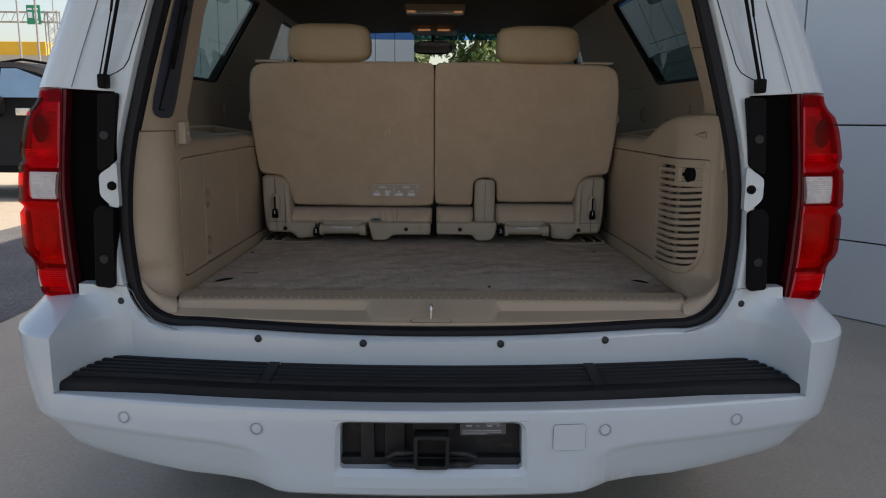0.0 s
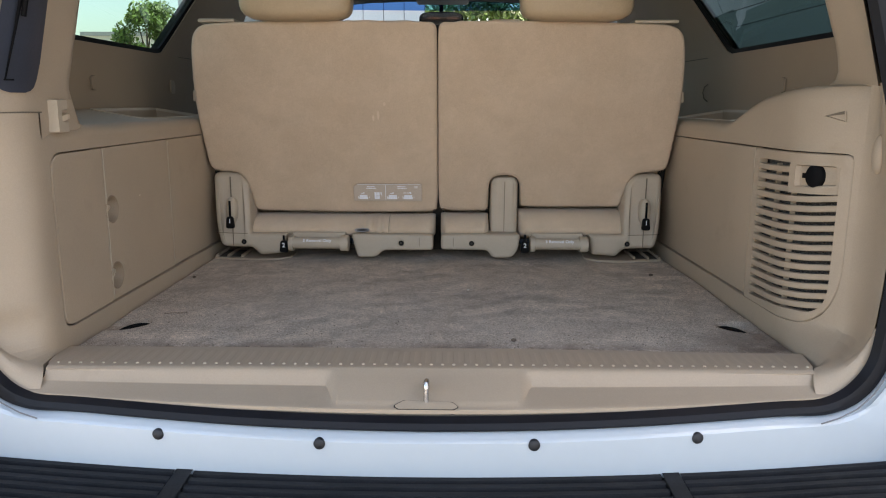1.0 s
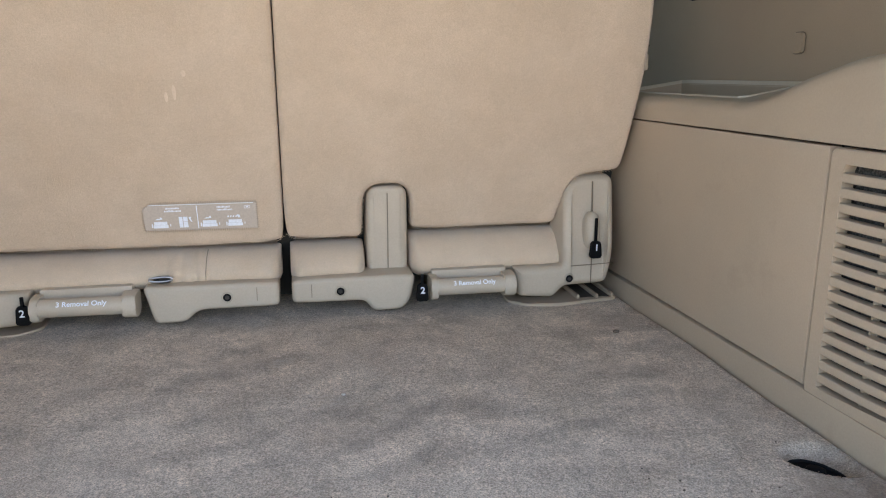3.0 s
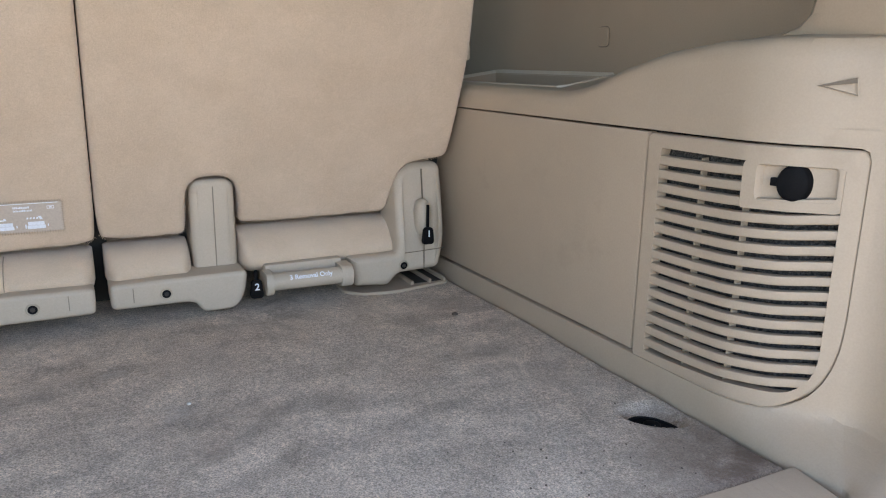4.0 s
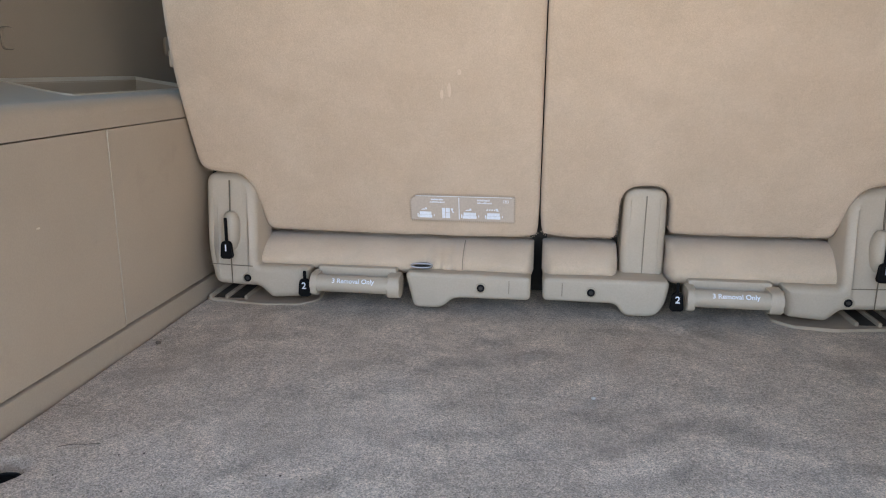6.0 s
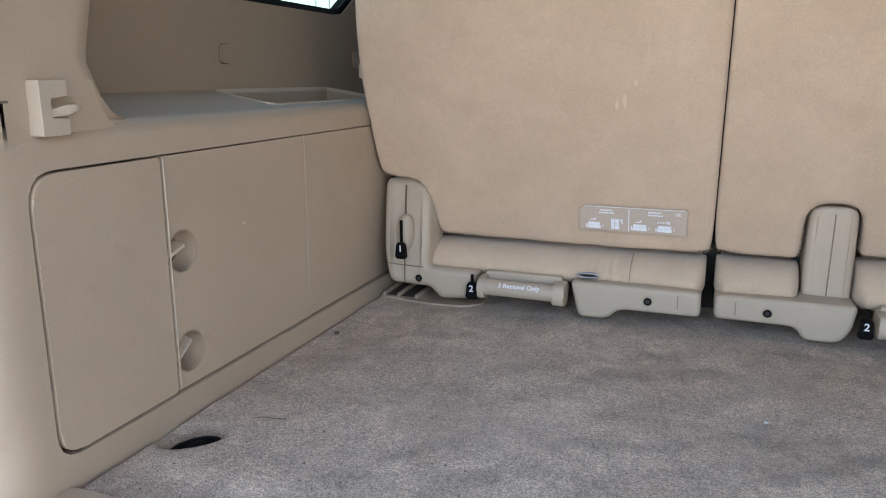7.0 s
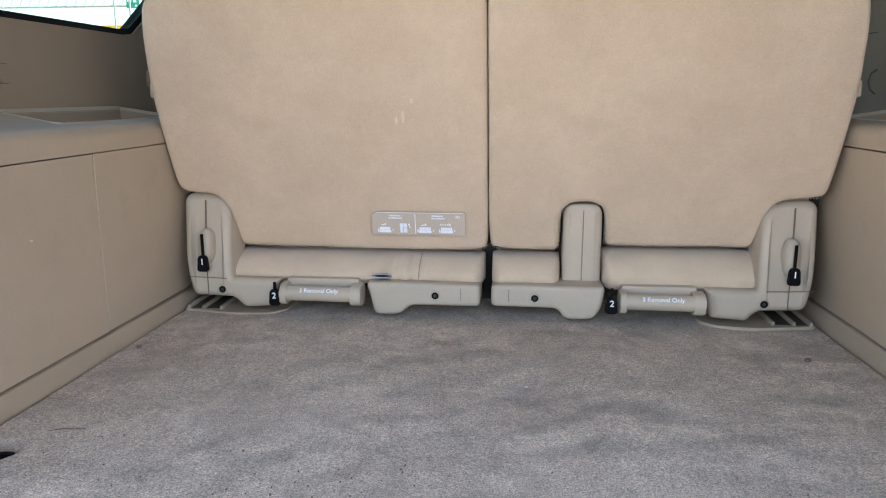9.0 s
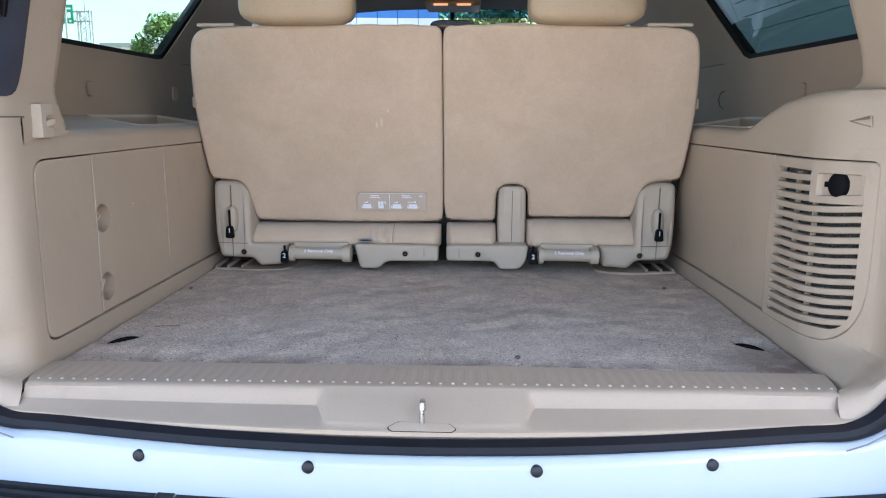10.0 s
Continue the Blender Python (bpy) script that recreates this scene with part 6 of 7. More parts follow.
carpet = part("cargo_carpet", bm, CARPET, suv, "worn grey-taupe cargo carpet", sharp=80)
for hx, hy in HOLES:
    sg = 1 if hx > 0 else -1
    m = Matrix.Translation((hx - sg * 0.011, hy - 0.0100, FLOOR - 0.0110)) @ Matrix.Rotation(sg * radians(-42), 4, "Z") @ Matrix.Rotation(radians(10), 4, "X") @ Matrix.Diagonal((sg, 1, 1, 1))
    ring = rounded([(-0.031, -0.014), (-0.033, 0.004), (-0.018, 0.013), (0.002, 0.013), (0.024, 0.004), (0.037, -0.008), (0.034, -0.014)], 0.006, 3)
    bm = bm_new()
    prism(bm, ring, -0.008, 0.0075, axis="z", bevel=0.002)
    bmesh.ops.transform(bm, matrix=m, verts=bm.verts)
    hk = part("tie_down_buckle", bm, BLACK, carpet, "black plastic tie-down buckle in a hollow")
    bm = bm_new()
    tube(bm, [m @ Vector((a * 0.90, b * 0.86 - 0.0005, 0.0080)) for a, b in ring + ring[:1]], 0.0021, 6)
    part("buckle_rim", bm, BLACK, hk)
    bm = bm_new()
    cushion(bm, (-0.012, -0.008, 0.003), (0.009, 0.006, 0.0115), 2.6, 16, 10)
    bmesh.ops.transform(bm, matrix=m, verts=bm.verts)
    part("buckle_tongue", bm, BLACK, hk, "worn black tongue")
# seat latch plates let into the carpet
SLOT_BROWN = surface("slot_brown", (0.06, 0.05, 0.04), 0.7, var=0.15, bump=0.1)
for s in (-1, 1):
    bm = bm_new()
    ol = rounded([(s * 0.622, 2.556), (s * 0.500, 2.536), (s * 0.435, 2.545), (s * 0.408, 2.575), (s * 0.415, 2.68), (s * 0.622, 2.68)], 0.012, 3)
    prism(bm, ol, FLOOR - 0.004, FLOOR + 0.0045, axis="z", bevel=0.002)
    fp = part("latch_plate", bm, PLASTIC, suv, "beige plastic seat-latch plate in the floor")
    for x0, x1 in ((0.548, 0.577), (0.584, 0.608)):
        bm = bm_new()
        box(bm, (s * x0, 2.562, FLOOR + 0.001), (s * x1, 2.66, FLOOR + 0.0052))
        part("latch_slot", bm, SLOT_BROWN, fp)
    for x0 in (0.540, 0.578, 0.609):
        bm = bm_new()
        box(bm, (s * x0, 2.556, FLOOR + 0.002), (s * (x0 + 0.006), 2.67, FLOOR + 0.012), 0.0015, 1)
        part("latch_rib", bm, PLASTIC, fp)


# ---- third-row seats ----
def lean_y(z):
    return 2.612 - 0.327 * (z - 0.94)


BACK_L = [(-0.0010, 0.945), (-0.0010, 1.10), (-0.0010, 1.30), (-0.0010, 1.410), (-0.006, 1.424), (-0.020, 1.430), (-0.20, 1.432), (-0.40, 1.429), (-0.560, 1.425), (-0.594, 1.418), (-0.613, 1.400),
          (-0.621, 1.378), (-0.628, 1.335), (-0.634, 1.26), (-0.634, 1.20), (-0.631, 1.14), (-0.627, 1.085), (-0.623, 1.058), (-0.612, 1.050), (-0.585, 1.047), (-0.556, 1.044), (-0.540, 1.034), (-0.530, 1.016),
          (-0.524, 0.99), (-0.519, 0.965), (-0.516, 0.948), (-0.511, 0.937), (-0.499, 0.934), (-0.40, 0.931), (-0.2, 0.930), (-0.05, 0.932), (-0.010, 0.934)]
BACK_R = [(0.0010, 0.948), (0.0010, 1.10), (0.0010, 1.30), (0.0010, 1.410), (0.006, 1.424), (0.020, 1.430), (0.20, 1.432), (0.40, 1.429), (0.560, 1.425), (0.594, 1.418), (0.613, 1.400),
          (0.621, 1.378), (0.628, 1.335), (0.634, 1.26), (0.634, 1.20), (0.631, 1.14), (0.627, 1.085), (0.623, 1.058), (0.612, 1.051), (0.580, 1.048), (0.550, 1.045), (0.534, 1.035), (0.524, 1.016),
          (0.518, 0.992), (0.513, 0.972), (0.510, 0.958), (0.504, 0.949), (0.490, 0.948), (0.40, 0.948), (0.30, 0.947), (0.245, 0.948), (0.2325, 0.950), (0.2295, 0.958), (0.2290, 0.98), (0.2275, 1.010),
          (0.220, 1.028), (0.203, 1.037), (0.178, 1.039), (0.157, 1.035), (0.144, 1.024), (0.1395, 1.005), (0.1390, 0.98), (0.1390, 0.952), (0.1375, 0.940), (0.129, 0.936), (0.08, 0.936), (0.015, 0.937)]


def soft_slab(bm, outline, y0, y1, r, count=420):
    """A padded slab of the given (x, z) outline, its front edge rolled over with radius r."""
    pts = outline
    for _ in range(2):
        cut = []
        for a, b in zip(pts, pts[1:] + pts[:1]):
            cut += [(a[0] * 0.75 + b[0] * 0.25, a[1] * 0.75 + b[1] * 0.25), (a[0] * 0.25 + b[0] * 0.75, a[1] * 0.25 + b[1] * 0.75)]
        pts = cut
    pts = [Vector(p) for p in resample(pts, count)]
    n = len(pts)
    area = sum(a.x * b.y - b.x * a.y for a, b in zip(pts, pts[1:] + pts[:1]))
    sg = 1 if area > 0 else -1
    inward = []
    for k in range(n):
        d = (pts[(k + 2) % n] - pts[k - 2]).normalized()
        inward.append(Vector((-d.y, d.x)) * sg)
    for _ in range(6):
        inward = [(inward[k - 1] + inward[k] + inward[(k + 1) % n]).normalized() for k in range(n)]
    rows = [[(p.x, y1, p.y) for p in pts]]
    for a in (0, 18, 36, 54, 72, 90):
        e, f = r * (1 - math.cos(radians(a))), y0 + r * (1 - math.sin(radians(a)))
        rows.append([(p.x + q.x * e, f, p.y + q.y * e) for p, q in zip(pts, inward)])
    vs = loft(bm, rows, close_u=True)
    face = bm.faces.new(vs[-1])
    bmesh.ops.triangulate(bm, faces=[face], ngon_method="EAR_CLIP")


def build_seat(s, outline, head_x, head_z):
    seat = thing("third_row_seat", s * 0.31, 2.72, FLOOR, "beige third-row seat, carpeted back" + (" with stitched instruction patch" if s < 0 else " with plastic centre post"), "car seat", "third-row seats")
    bm = bm_new()
    soft_slab(bm, outline, 0.0, 0.075, 0.0095)
    for v in bm.verts:
        v.co.z += 0.0011 * noise.noise(v.co * 55) + 0.0012 * noise.noise(v.co * 18)
        v.co.y += lean_y(v.co.z)
    part("back_carpet", bm, SEAT_CLOTH, seat, "beige carpeted seat back", sharp=60)
    # short stray fibres along the cut lower edge
    bm = bm_new()
    rnd = random.Random(11 + s)
    ring = [Vector(p) for p in resample(outline, 700)]
    for a, b in zip(ring, ring[1:] + ring[:1]):
        d = (b - a).normalized()
        out = Vector((-d.y, d.x)) * (1 if s > 0 else -1)
        if max(a.y, b.y) > 1.055 or abs(a.x) < 0.004:
            continue
        for _ in range(4):
            p = a.lerp(b, rnd.random())
            y = rnd.uniform(0.002, 0.012)
            root = Vector((p.x, y, p.y))
            tip = root + Vector((out.x, 0, out.y)) * rnd.uniform(0.0008, 0.0026) + Vector((rnd.uniform(-0.002, 0.002), rnd.uniform(-0.003, 0.001), rnd.uniform(-0.0015, 0.0015)))
            w = Vector((d.x, 0, d.y)) * 0.0004
            v = [bm.verts.new(q) for q in (root - w, root + w, root + Vector((0, 0.0006, 0)), tip)]
            for f in ((0, 1, 3), (1, 2, 3), (2, 0, 3)):
                bm.faces.new([v[i] for i in f])
    for v in bm.verts:
        v.co.y += lean_y(v.co.z)
    part("fringe", bm, SEAT_CLOTH, seat, "frayed fibres along the cut edge", kind="stuff")
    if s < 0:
        # added dark block; the shade between the seats is in its colour
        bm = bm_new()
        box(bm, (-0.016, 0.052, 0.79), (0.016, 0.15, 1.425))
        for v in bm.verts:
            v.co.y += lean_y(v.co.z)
        part("gap_shade", bm, DARK, seat, "dark block added to darken the gap between seats")
    # added dark slab that stands for the shade between seat and wall
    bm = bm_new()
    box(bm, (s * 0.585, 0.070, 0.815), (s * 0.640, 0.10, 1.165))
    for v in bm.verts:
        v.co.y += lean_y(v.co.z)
    part("side_gap_shade", bm, DARK, seat, "dark slab added to darken the gap beside the seat")
    # padded front half, seen at the edges
    bm = bm_new()
    cushion(bm, (min(s * 0.0005, s * 0.624), 0.055, 0.96), (max(s * 0.0005, s * 0.624), 0.17, 1.430), 9.0)
    for v in bm.verts:
        v.co.y += lean_y(v.co.z)
    part("back_cushion", bm, LEATHER, seat)
    bm = bm_new()
    box(bm, (s * 0.6365 - 0.006, lean_y(1.245) + 0.012, 1.233), (s * 0.6365 + 0.006, lean_y(1.245) + 0.045, 1.262), 0.004)
    part("edge_tab", bm, PLASTIC, seat)
    # bezels on the top edge
    for x0, x1 in ((0.505, 0.598),) if s < 0 else ((0.488, 0.598), (0.135, 0.205)):
        bm = bm_new()
        box(bm, (min(s * x0, s * x1), lean_y(1.44) + 0.012, 1.426), (max(s * x0, s * x1), lean_y(1.44) + 0.075, 1.4355), 0.004)
        part("top_bezel", bm, PLASTIC_HARD, seat, "flat plastic release bezel")
    # head restraint
    bm = bm_new()
    cushion(bm, (head_x - 0.137, 2.395, 1.428), (head_x + 0.137, 2.51, head_z), 4.6, 36, 24)
    for v in bm.verts:
        if v.co.z > 1.5:
            v.co.y -= (v.co.z - 1.5) * 0.10
        v.co.x += (v.co.x - head_x) * -0.06 * max(0, (v.co.z - 1.49) / 0.06)
    hr = part("head_restraint", bm, LEATHER, seat, "beige leather head restraint")
    bm = bm_new()
    tube(bm, [(head_x - 0.134, 2.455, 1.452), (head_x - 0.133, 2.452, 1.52), (head_x - 0.118, 2.448, head_z - 0.008), (head_x, 2.446, head_z + 0.0005), (head_x + 0.118, 2.448, head_z - 0.008), (head_x + 0.133, 2.452, 1.52), (head_x + 0.134, 2.455, 1.452)], 0.0016, 5)
    part("piping", bm, LEATHER, hr)
    for dx in (-0.06, 0.06):
        bm = bm_new()
        tube(bm, [(head_x + dx, 2.47, 1.40), (head_x + dx, 2.465, 1.46)], 0.006, 8)
        part("head_post", bm, METAL, seat)
    # seat cushion folded behind, with its padded rear roll
    bm = bm_new()
    cushion(bm, (min(s * 0.01, s * 0.62), 2.76, 0.82), (max(s * 0.01, s * 0.60), 3.08, 1.0), 7.0)
    part("seat_cushion", bm, LEATHER, seat)
    spans = ((-0.53, -0.008, 0.0),) if s < 0 else ((0.008, 0.1425, 0.003), (0.2255, 0.526, 0.016))
    for x0, x1, lift in spans:
        bm = bm_new()
        rows = []
        n = 180
        for i in range(n + 1):
            u = i / n
            x = x0 + (x1 - x0) * u
            e = min(1.0, min(u, 1 - u) * (x1 - x0) / 0.018)
            e = math.sqrt(max(0, 1 - (1 - e) ** 2))
            pinch = 0.0
            if s < 0:
                for px, w in ((-0.203, 0.008), (-0.152, 0.005), (-0.176, 0.006)):
                    pinch += 0.006 * math.exp(-((x - px) / w) ** 2)
                pinch += 0.0035 * max(0.0, 1 - (x + 0.135) / 0.05) if x > -0.135 else 0.0
            wob = 0.004 * noise.noise(Vector((x * 14, 1.3, 0))) + 0.0015 * noise.noise(Vector((x * 40, 4.1, 0))) - pinch
            r = []
            for y, z in ((2.720, 0.905), (2.690, 0.916), (2.655, 0.922), (2.628, 0.921), (2.604, 0.915), (2.584, 0.905), (2.569, 0.892), (2.566, 0.880), (2.58, 0.866), (2.68, 0.850)):
                c = (2.665, 0.90)
                yy = c[0] + (y - c[0]) * (0.55 + 0.45 * e) - (wob if y < 2.645 else 0)
                zz = c[1] + (z - c[1]) * (0.8 + 0.2 * e) + lift * max(0.0, (z - 0.885) / 0.037)
                r.append((x, yy, zz))
            rows.append(r)
        vs = loft(bm, rows)
        cap(bm, vs[0])
        cap(bm, vs[-1][::-1])
        roll = part("cushion_roll", bm, CUSHION_CLOTH, seat, "soft padded roll under the back", sharp=60)
        if s < 0:
            line = min(rows, key=lambda r: abs(r[0][0] + 0.135))
            bm = bm_new()
            tube(bm, [(x, y - 0.0002, z) for x, y, z in line[3:8]], 0.0007, 5)
            part("cushion_seam", bm, SEAM_SOFT, roll)
    return seat


def num_tag(seat, x, y, z, text, drop=0.0):
    bm = bm_new()
    ol = rounded([(x - 0.0115, z - 0.017), (x + 0.0115, z - 0.017), (x + 0.0085, z + 0.015), (x - 0.0085, z + 0.015)], 0.005, 4)
    prism(bm, ol, y - 0.005, y + 0.004, bevel=0.002)
    tag = part("pull_tag", bm, BLACK, seat, f"black pull tag numbered {text}")
    letters(text, 0.017, Matrix.Translation((x, y - 0.0056, z + 0.003)) @ FACING, tag)
    if drop:
        bm = bm_new()
        box(bm, (x - 0.0028, y - 0.001, z + 0.012), (x + 0.0028, y + 0.003, z + drop), 0.001, 1)
        part("pull_strap", bm, BLACK, tag)
    return tag


def leg(seat, s, x_in=0.512, x_out=0.606):
    bm = bm_new()
    ol = rounded([(s * 0.594, 0.842), (s * 0.606, 0.90), (s * x_out, 1.043), (s * x_in, 1.043), (s * x_in, 0.879), (s * 0.412, 0.879), (s * 0.418, 0.850), (s * 0.424, 0.8235), (s * 0.488, 0.818), (s * 0.510, 0.8395)],
                 [0.014, 0.05, 0.022, 0.050, 0.006, 0.004, 0.008, 0.005, 0.007, 0.008], 5)
    soft_slab(bm, ol, 2.542, 2.625, 0.013, 220)
    for v in bm.verts:
        v.co.y += max(0, v.co.z - 0.91) * 0.37
        v.co.x *= 1 + max(0, v.co.z - 0.91) * 0.20
    lg = part("side_leg", bm, SEAT_PLASTIC, seat, "rounded beige plastic leg cover")
    bm = bm_new()
    tube(bm, [(s * 0.5735, 2.5859, 1.030), (s * 0.5600, 2.5415, 0.910), (s * 0.5600, 2.5412, 0.845)], [0.0016, 0.0013, 0.0009], 5)
    part("leg_seam", bm, SEAM, lg)
    bm = bm_new()
    tube(bm, [(s * 0.604, 2.5425, 0.8815), (s * 0.560, 2.5414, 0.8800), (s * 0.520, 2.5414, 0.8790)], 0.0008, 5)
    part("leg_seam", bm, SEAM, lg)
    bm = bm_new()
    cushion(bm, (s * 0.564 - 0.016, 2.540, 0.905), (s * 0.564 + 0.016, 2.580, 0.977), 2.6, 16, 10)
    part("strap_boss", bm, SEAT_PLASTIC, lg)
    num_tag(seat, s * 0.563, 2.532, 0.912, "1", 0.058)
    return lg


def bracket(seat, outline, y0=2.546, y1=2.605, seam=None):
    bm = bm_new()
    soft_slab(bm, outline, y0, y1, 0.0075, 240)
    br = part("base_bracket", bm, SEAT_PLASTIC, seat, "beige moulded seat base")
    if seam is not None:
        bm = bm_new()
        zs = [p[1] for p in outline]
        tube(bm, [(seam, y0 + 0.0005, max(zs) - 0.009), (seam, y0 + 0.0001, max(zs) - 0.013), (seam, y0 + 0.0001, 0.846)], 0.0008, 5)
        part("bracket_seam", bm, SEAM_SOFT, br)
    return br


def bolt(parent, x, z, y=2.5465):
    bm = bm_new()
    n = 16
    rows = [[(x + r * math.cos(2 * math.pi * k / n), yy, z + r * math.sin(2 * math.pi * k / n)) for k in range(n)] for r, yy in ((0.0104, y + 0.0006), (0.0098, y - 0.0012), (0.0084, y - 0.0013), (0.0076, y + 0.0004))]
    loft(bm, rows, close_u=True)
    part("bolt_recess", bm, PLASTIC_HARD, parent)
    bm = bm_new()
    disc(bm, (x, y + 0.001, z), (0, -1, 0), 0.0070, 0.0012, 14)
    part("bolt_head", bm, BLACK, parent, "dark bolt head")
    bm = bm_new()
    disc(bm, (x, y + 0.0003, z), (0, -1, 0), 0.0040, 0.0012, 6)
    part("bolt_hexagon", bm, STEEL_DARK, parent)


def handle(seat, x0, x1, text_x):
    bm = bm_new()
    tube(bm, [(x0 + 0.012, 2.529, 0.8565), (x1 - 0.012, 2.529, 0.8555)], 0.0152, 18)
    hd = part("lift_handle", bm, SEAT_PLASTIC, seat, "tubular beige lift handle with white lettering")
    for a, b in ((x0, x0 + 0.013), (x1 - 0.022, x1)):
        bm = bm_new()
        ol = rounded([(2.5115, 0.848), (2.520, 0.834), (2.560, 0.834), (2.565, 0.8745), (2.517, 0.8735)], 0.010, 4)
        prism(bm, ol, a, b, axis="x", bevel=0.003)
        part("handle_end", bm, SEAT_PLASTIC, hd)
    bm = bm_new()
    box(bm, (x0 + 0.006, 2.552, 0.835), (x1 - 0.010, 2.60, 0.8815), 0.004)
    part("handle_back", bm, SEAT_PLASTIC, hd)
    tilt = Matrix.Rotation(radians(-35), 4, "X")
    letters("3 Removal Only", 0.0118, Matrix.Translation((text_x, 2.529 - 0.0152 * math.cos(radians(35)) - 0.0003, 0.856 + 0.0152 * math.sin(radians(35)))) @ tilt @ FACING, hd)
    return hd


left_seat = build_seat(-1, BACK_L, -0.346, 1.548)
right_seat = build_seat(1, BACK_R, 0.340, 1.545)

lg = leg(left_seat, -1)
bolt(lg, -0.531, 0.856, 2.5415)
b = bracket(left_seat, rounded([(-0.012, 0.834), (-0.012, 0.877), (-0.06, 0.878), (-0.237, 0.879), (-0.230, 0.853), (-0.221, 0.8135), (-0.169, 0.8135), (-0.150, 0.834)], [0.011, 0.010, 0, 0.010, 0.012, 0.012, 0.014, 0.014], 5), 2.541, 2.61, seam=-0.050)
bolt(b, -0.100, 0.8545, 2.5405)
handle(left_seat, -0.405, -0.243, -0.326)
num_tag(left_seat, -0.420, 2.534, 0.846, "2", 0.03)
lg = leg(right_seat, 1, 0.506, 0.602)
bolt(lg, 0.518, 0.8545, 2.5415)
b = bracket(right_seat, rounded([(0.009, 0.836), (0.009, 0.878), (0.06, 0.879), (0.227, 0.879), (0.220, 0.836), (0.204, 0.814), (0.149, 0.814), (0.138, 0.835)], [0.011, 0.010, 0, 0.010, 0.014, 0.014, 0.012, 0.014], 5), 2.541, 2.61, seam=0.043)
bolt(b, 0.093, 0.8545, 2.5405)
# dark block added to give the gap round the post its shade
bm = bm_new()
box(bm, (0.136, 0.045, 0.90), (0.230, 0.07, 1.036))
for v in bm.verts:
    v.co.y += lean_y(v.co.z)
part("notch_gap_shade", bm, DARK, right_seat, "dark block added to darken the gap round the post")
bm = bm_new()
ol = rounded([(0.1462, 0.865), (0.1462, 1.0320), (0.2215, 1.0320), (0.2215, 0.865)], [0.002, 0.024, 0.024, 0.002], 5)
soft_slab(bm, ol, 0.004, 0.07, 0.012, 160)
for v in bm.verts:
    v.co.y += min(lean_y(v.co.z), 2.590)
post = part("centre_post", bm, SEAT_PLASTIC, right_seat, "upright beige plastic post cover")
bm = bm_new()
tube(bm, [(0.184, 2.5890, 1.019), (0.184, 2.5936, 0.875)], 0.0010, 5)
part("post_seam", bm, SEAM_SOFT, post)
handle(right_seat, 0.252, 0.408, 0.330)
num_tag(right_seat, 0.238, 2.534, 0.848, "2", 0.032)
# release loop on the left cushion
LOOP_STEEL = surface("dull_steel", (0.34, 0.32, 0.31), 0.35, metal=1.0, var=0.1, scale=40, bump=0.1)
bm = bm_new()
tube(bm, smooth_loop([(-0.2270, 2.560, 0.8830), (-0.2270, 2.560, 0.8905), (-0.1900, 2.560, 0.8910), (-0.1900, 2.560, 0.8835)]), 0.0021, 8)
part("release_loop", bm, LOOP_STEEL, left_seat, "small steel release loop")
# solid dark pad painting the shade of the recess behind the loop
bm = bm_new()
cushion(bm, (-0.224, 2.560, 0.8838), (-0.193, 2.575, 0.8905), 3.0, 16, 8)
part("release_shade", bm, DARK, left_seat, "dark pad for the shaded recess behind the loop")
# stitched instruction patch
P_OL = [(-0.234, 0.963), (-0.045, 0.962), (-0.045, 1.012), (-0.222, 1.012), (-0.234, 1.003)]
bm = bm_new()
prism(bm, P_OL, -0.0022, 0.003, bevel=0.0008, seg=1)
for v in bm.verts:
    v.co.y += lean_y(v.co.z)
patch = part("instruction_patch", bm, PATCH, left_seat, "stitched beige instruction patch with white pictures")


def on_back(bm, dy=-0.0032):
    for v in bm.verts:
        v.co.y += lean_y(v.co.z) + dy


bm = bm_new()
k = 0
for a, c in zip(P_OL, P_OL[1:] + P_OL[:1]):
    a, c = Vector(a), Vector(c)
    n = max(2, int((c - a).length / 0.0036))
    d = (c - a).normalized()
    nn = Vector((-d.y, d.x))
    for i in range(n):
        p = a.lerp(c, (i + 0.5) / n)
        q0, q1 = p - nn * 0.0030, p + nn * 0.0025
        w = d * 0.00045
        prism(bm, [tuple(q0 - w), tuple(q0 + w), tuple(q1 + w), tuple(q1 - w)], -0.0012, 0.0)
on_back(bm, -0.0015)
part("stitching", bm, surface("stitch_thread", (0.47, 0.38, 0.295), 0.9, bump=0), patch, "brown stitches", kind="stuff")
bm = bm_new()
# four small seat pictures, two lines of unreadable print each side, and a divider


def ink(x0, x1, z0, z1, skew=0.0):
    prism(bm, [(x0, z0), (x1, z0), (x1 + skew, z1), (x0 + skew, z1)], -0.0006, 0.0)


for x, w in ((-0.207, 0.024), (-0.126, 0.025), (-0.083, 0.025)):
    ink(x - w / 2, x + w / 2, 0.974, 0.9798)
    ink(x - w / 2 + 0.0012, x + w / 2 - 0.0012, 0.9801, 0.986)
    ink(x - w / 2 - 0.003, x - w / 2 - 0.001, 0.975, 0.982)
    ink(x + w / 2 + 0.003, x + w / 2 + 0.0045, 0.977, 0.981)
for x0, x1, z0, z1 in ((-0.1765, -0.1705, 0.974, 0.994), (-0.1695, -0.1620, 0.974, 0.9845), (-0.1695, -0.1620, 0.9852, 0.994)):
    ink(x0, x1, z0, z1)
for x0, x1, z in ((-0.2155, -0.2075, 0.9895), (-0.1345, -0.1265, 0.9895)):
    ink(x0, x1, z, z + 0.0022, 0.004)
    ink(x1 + 0.001, x1 + 0.004, z + 0.0005, z + 0.0045, -0.001)
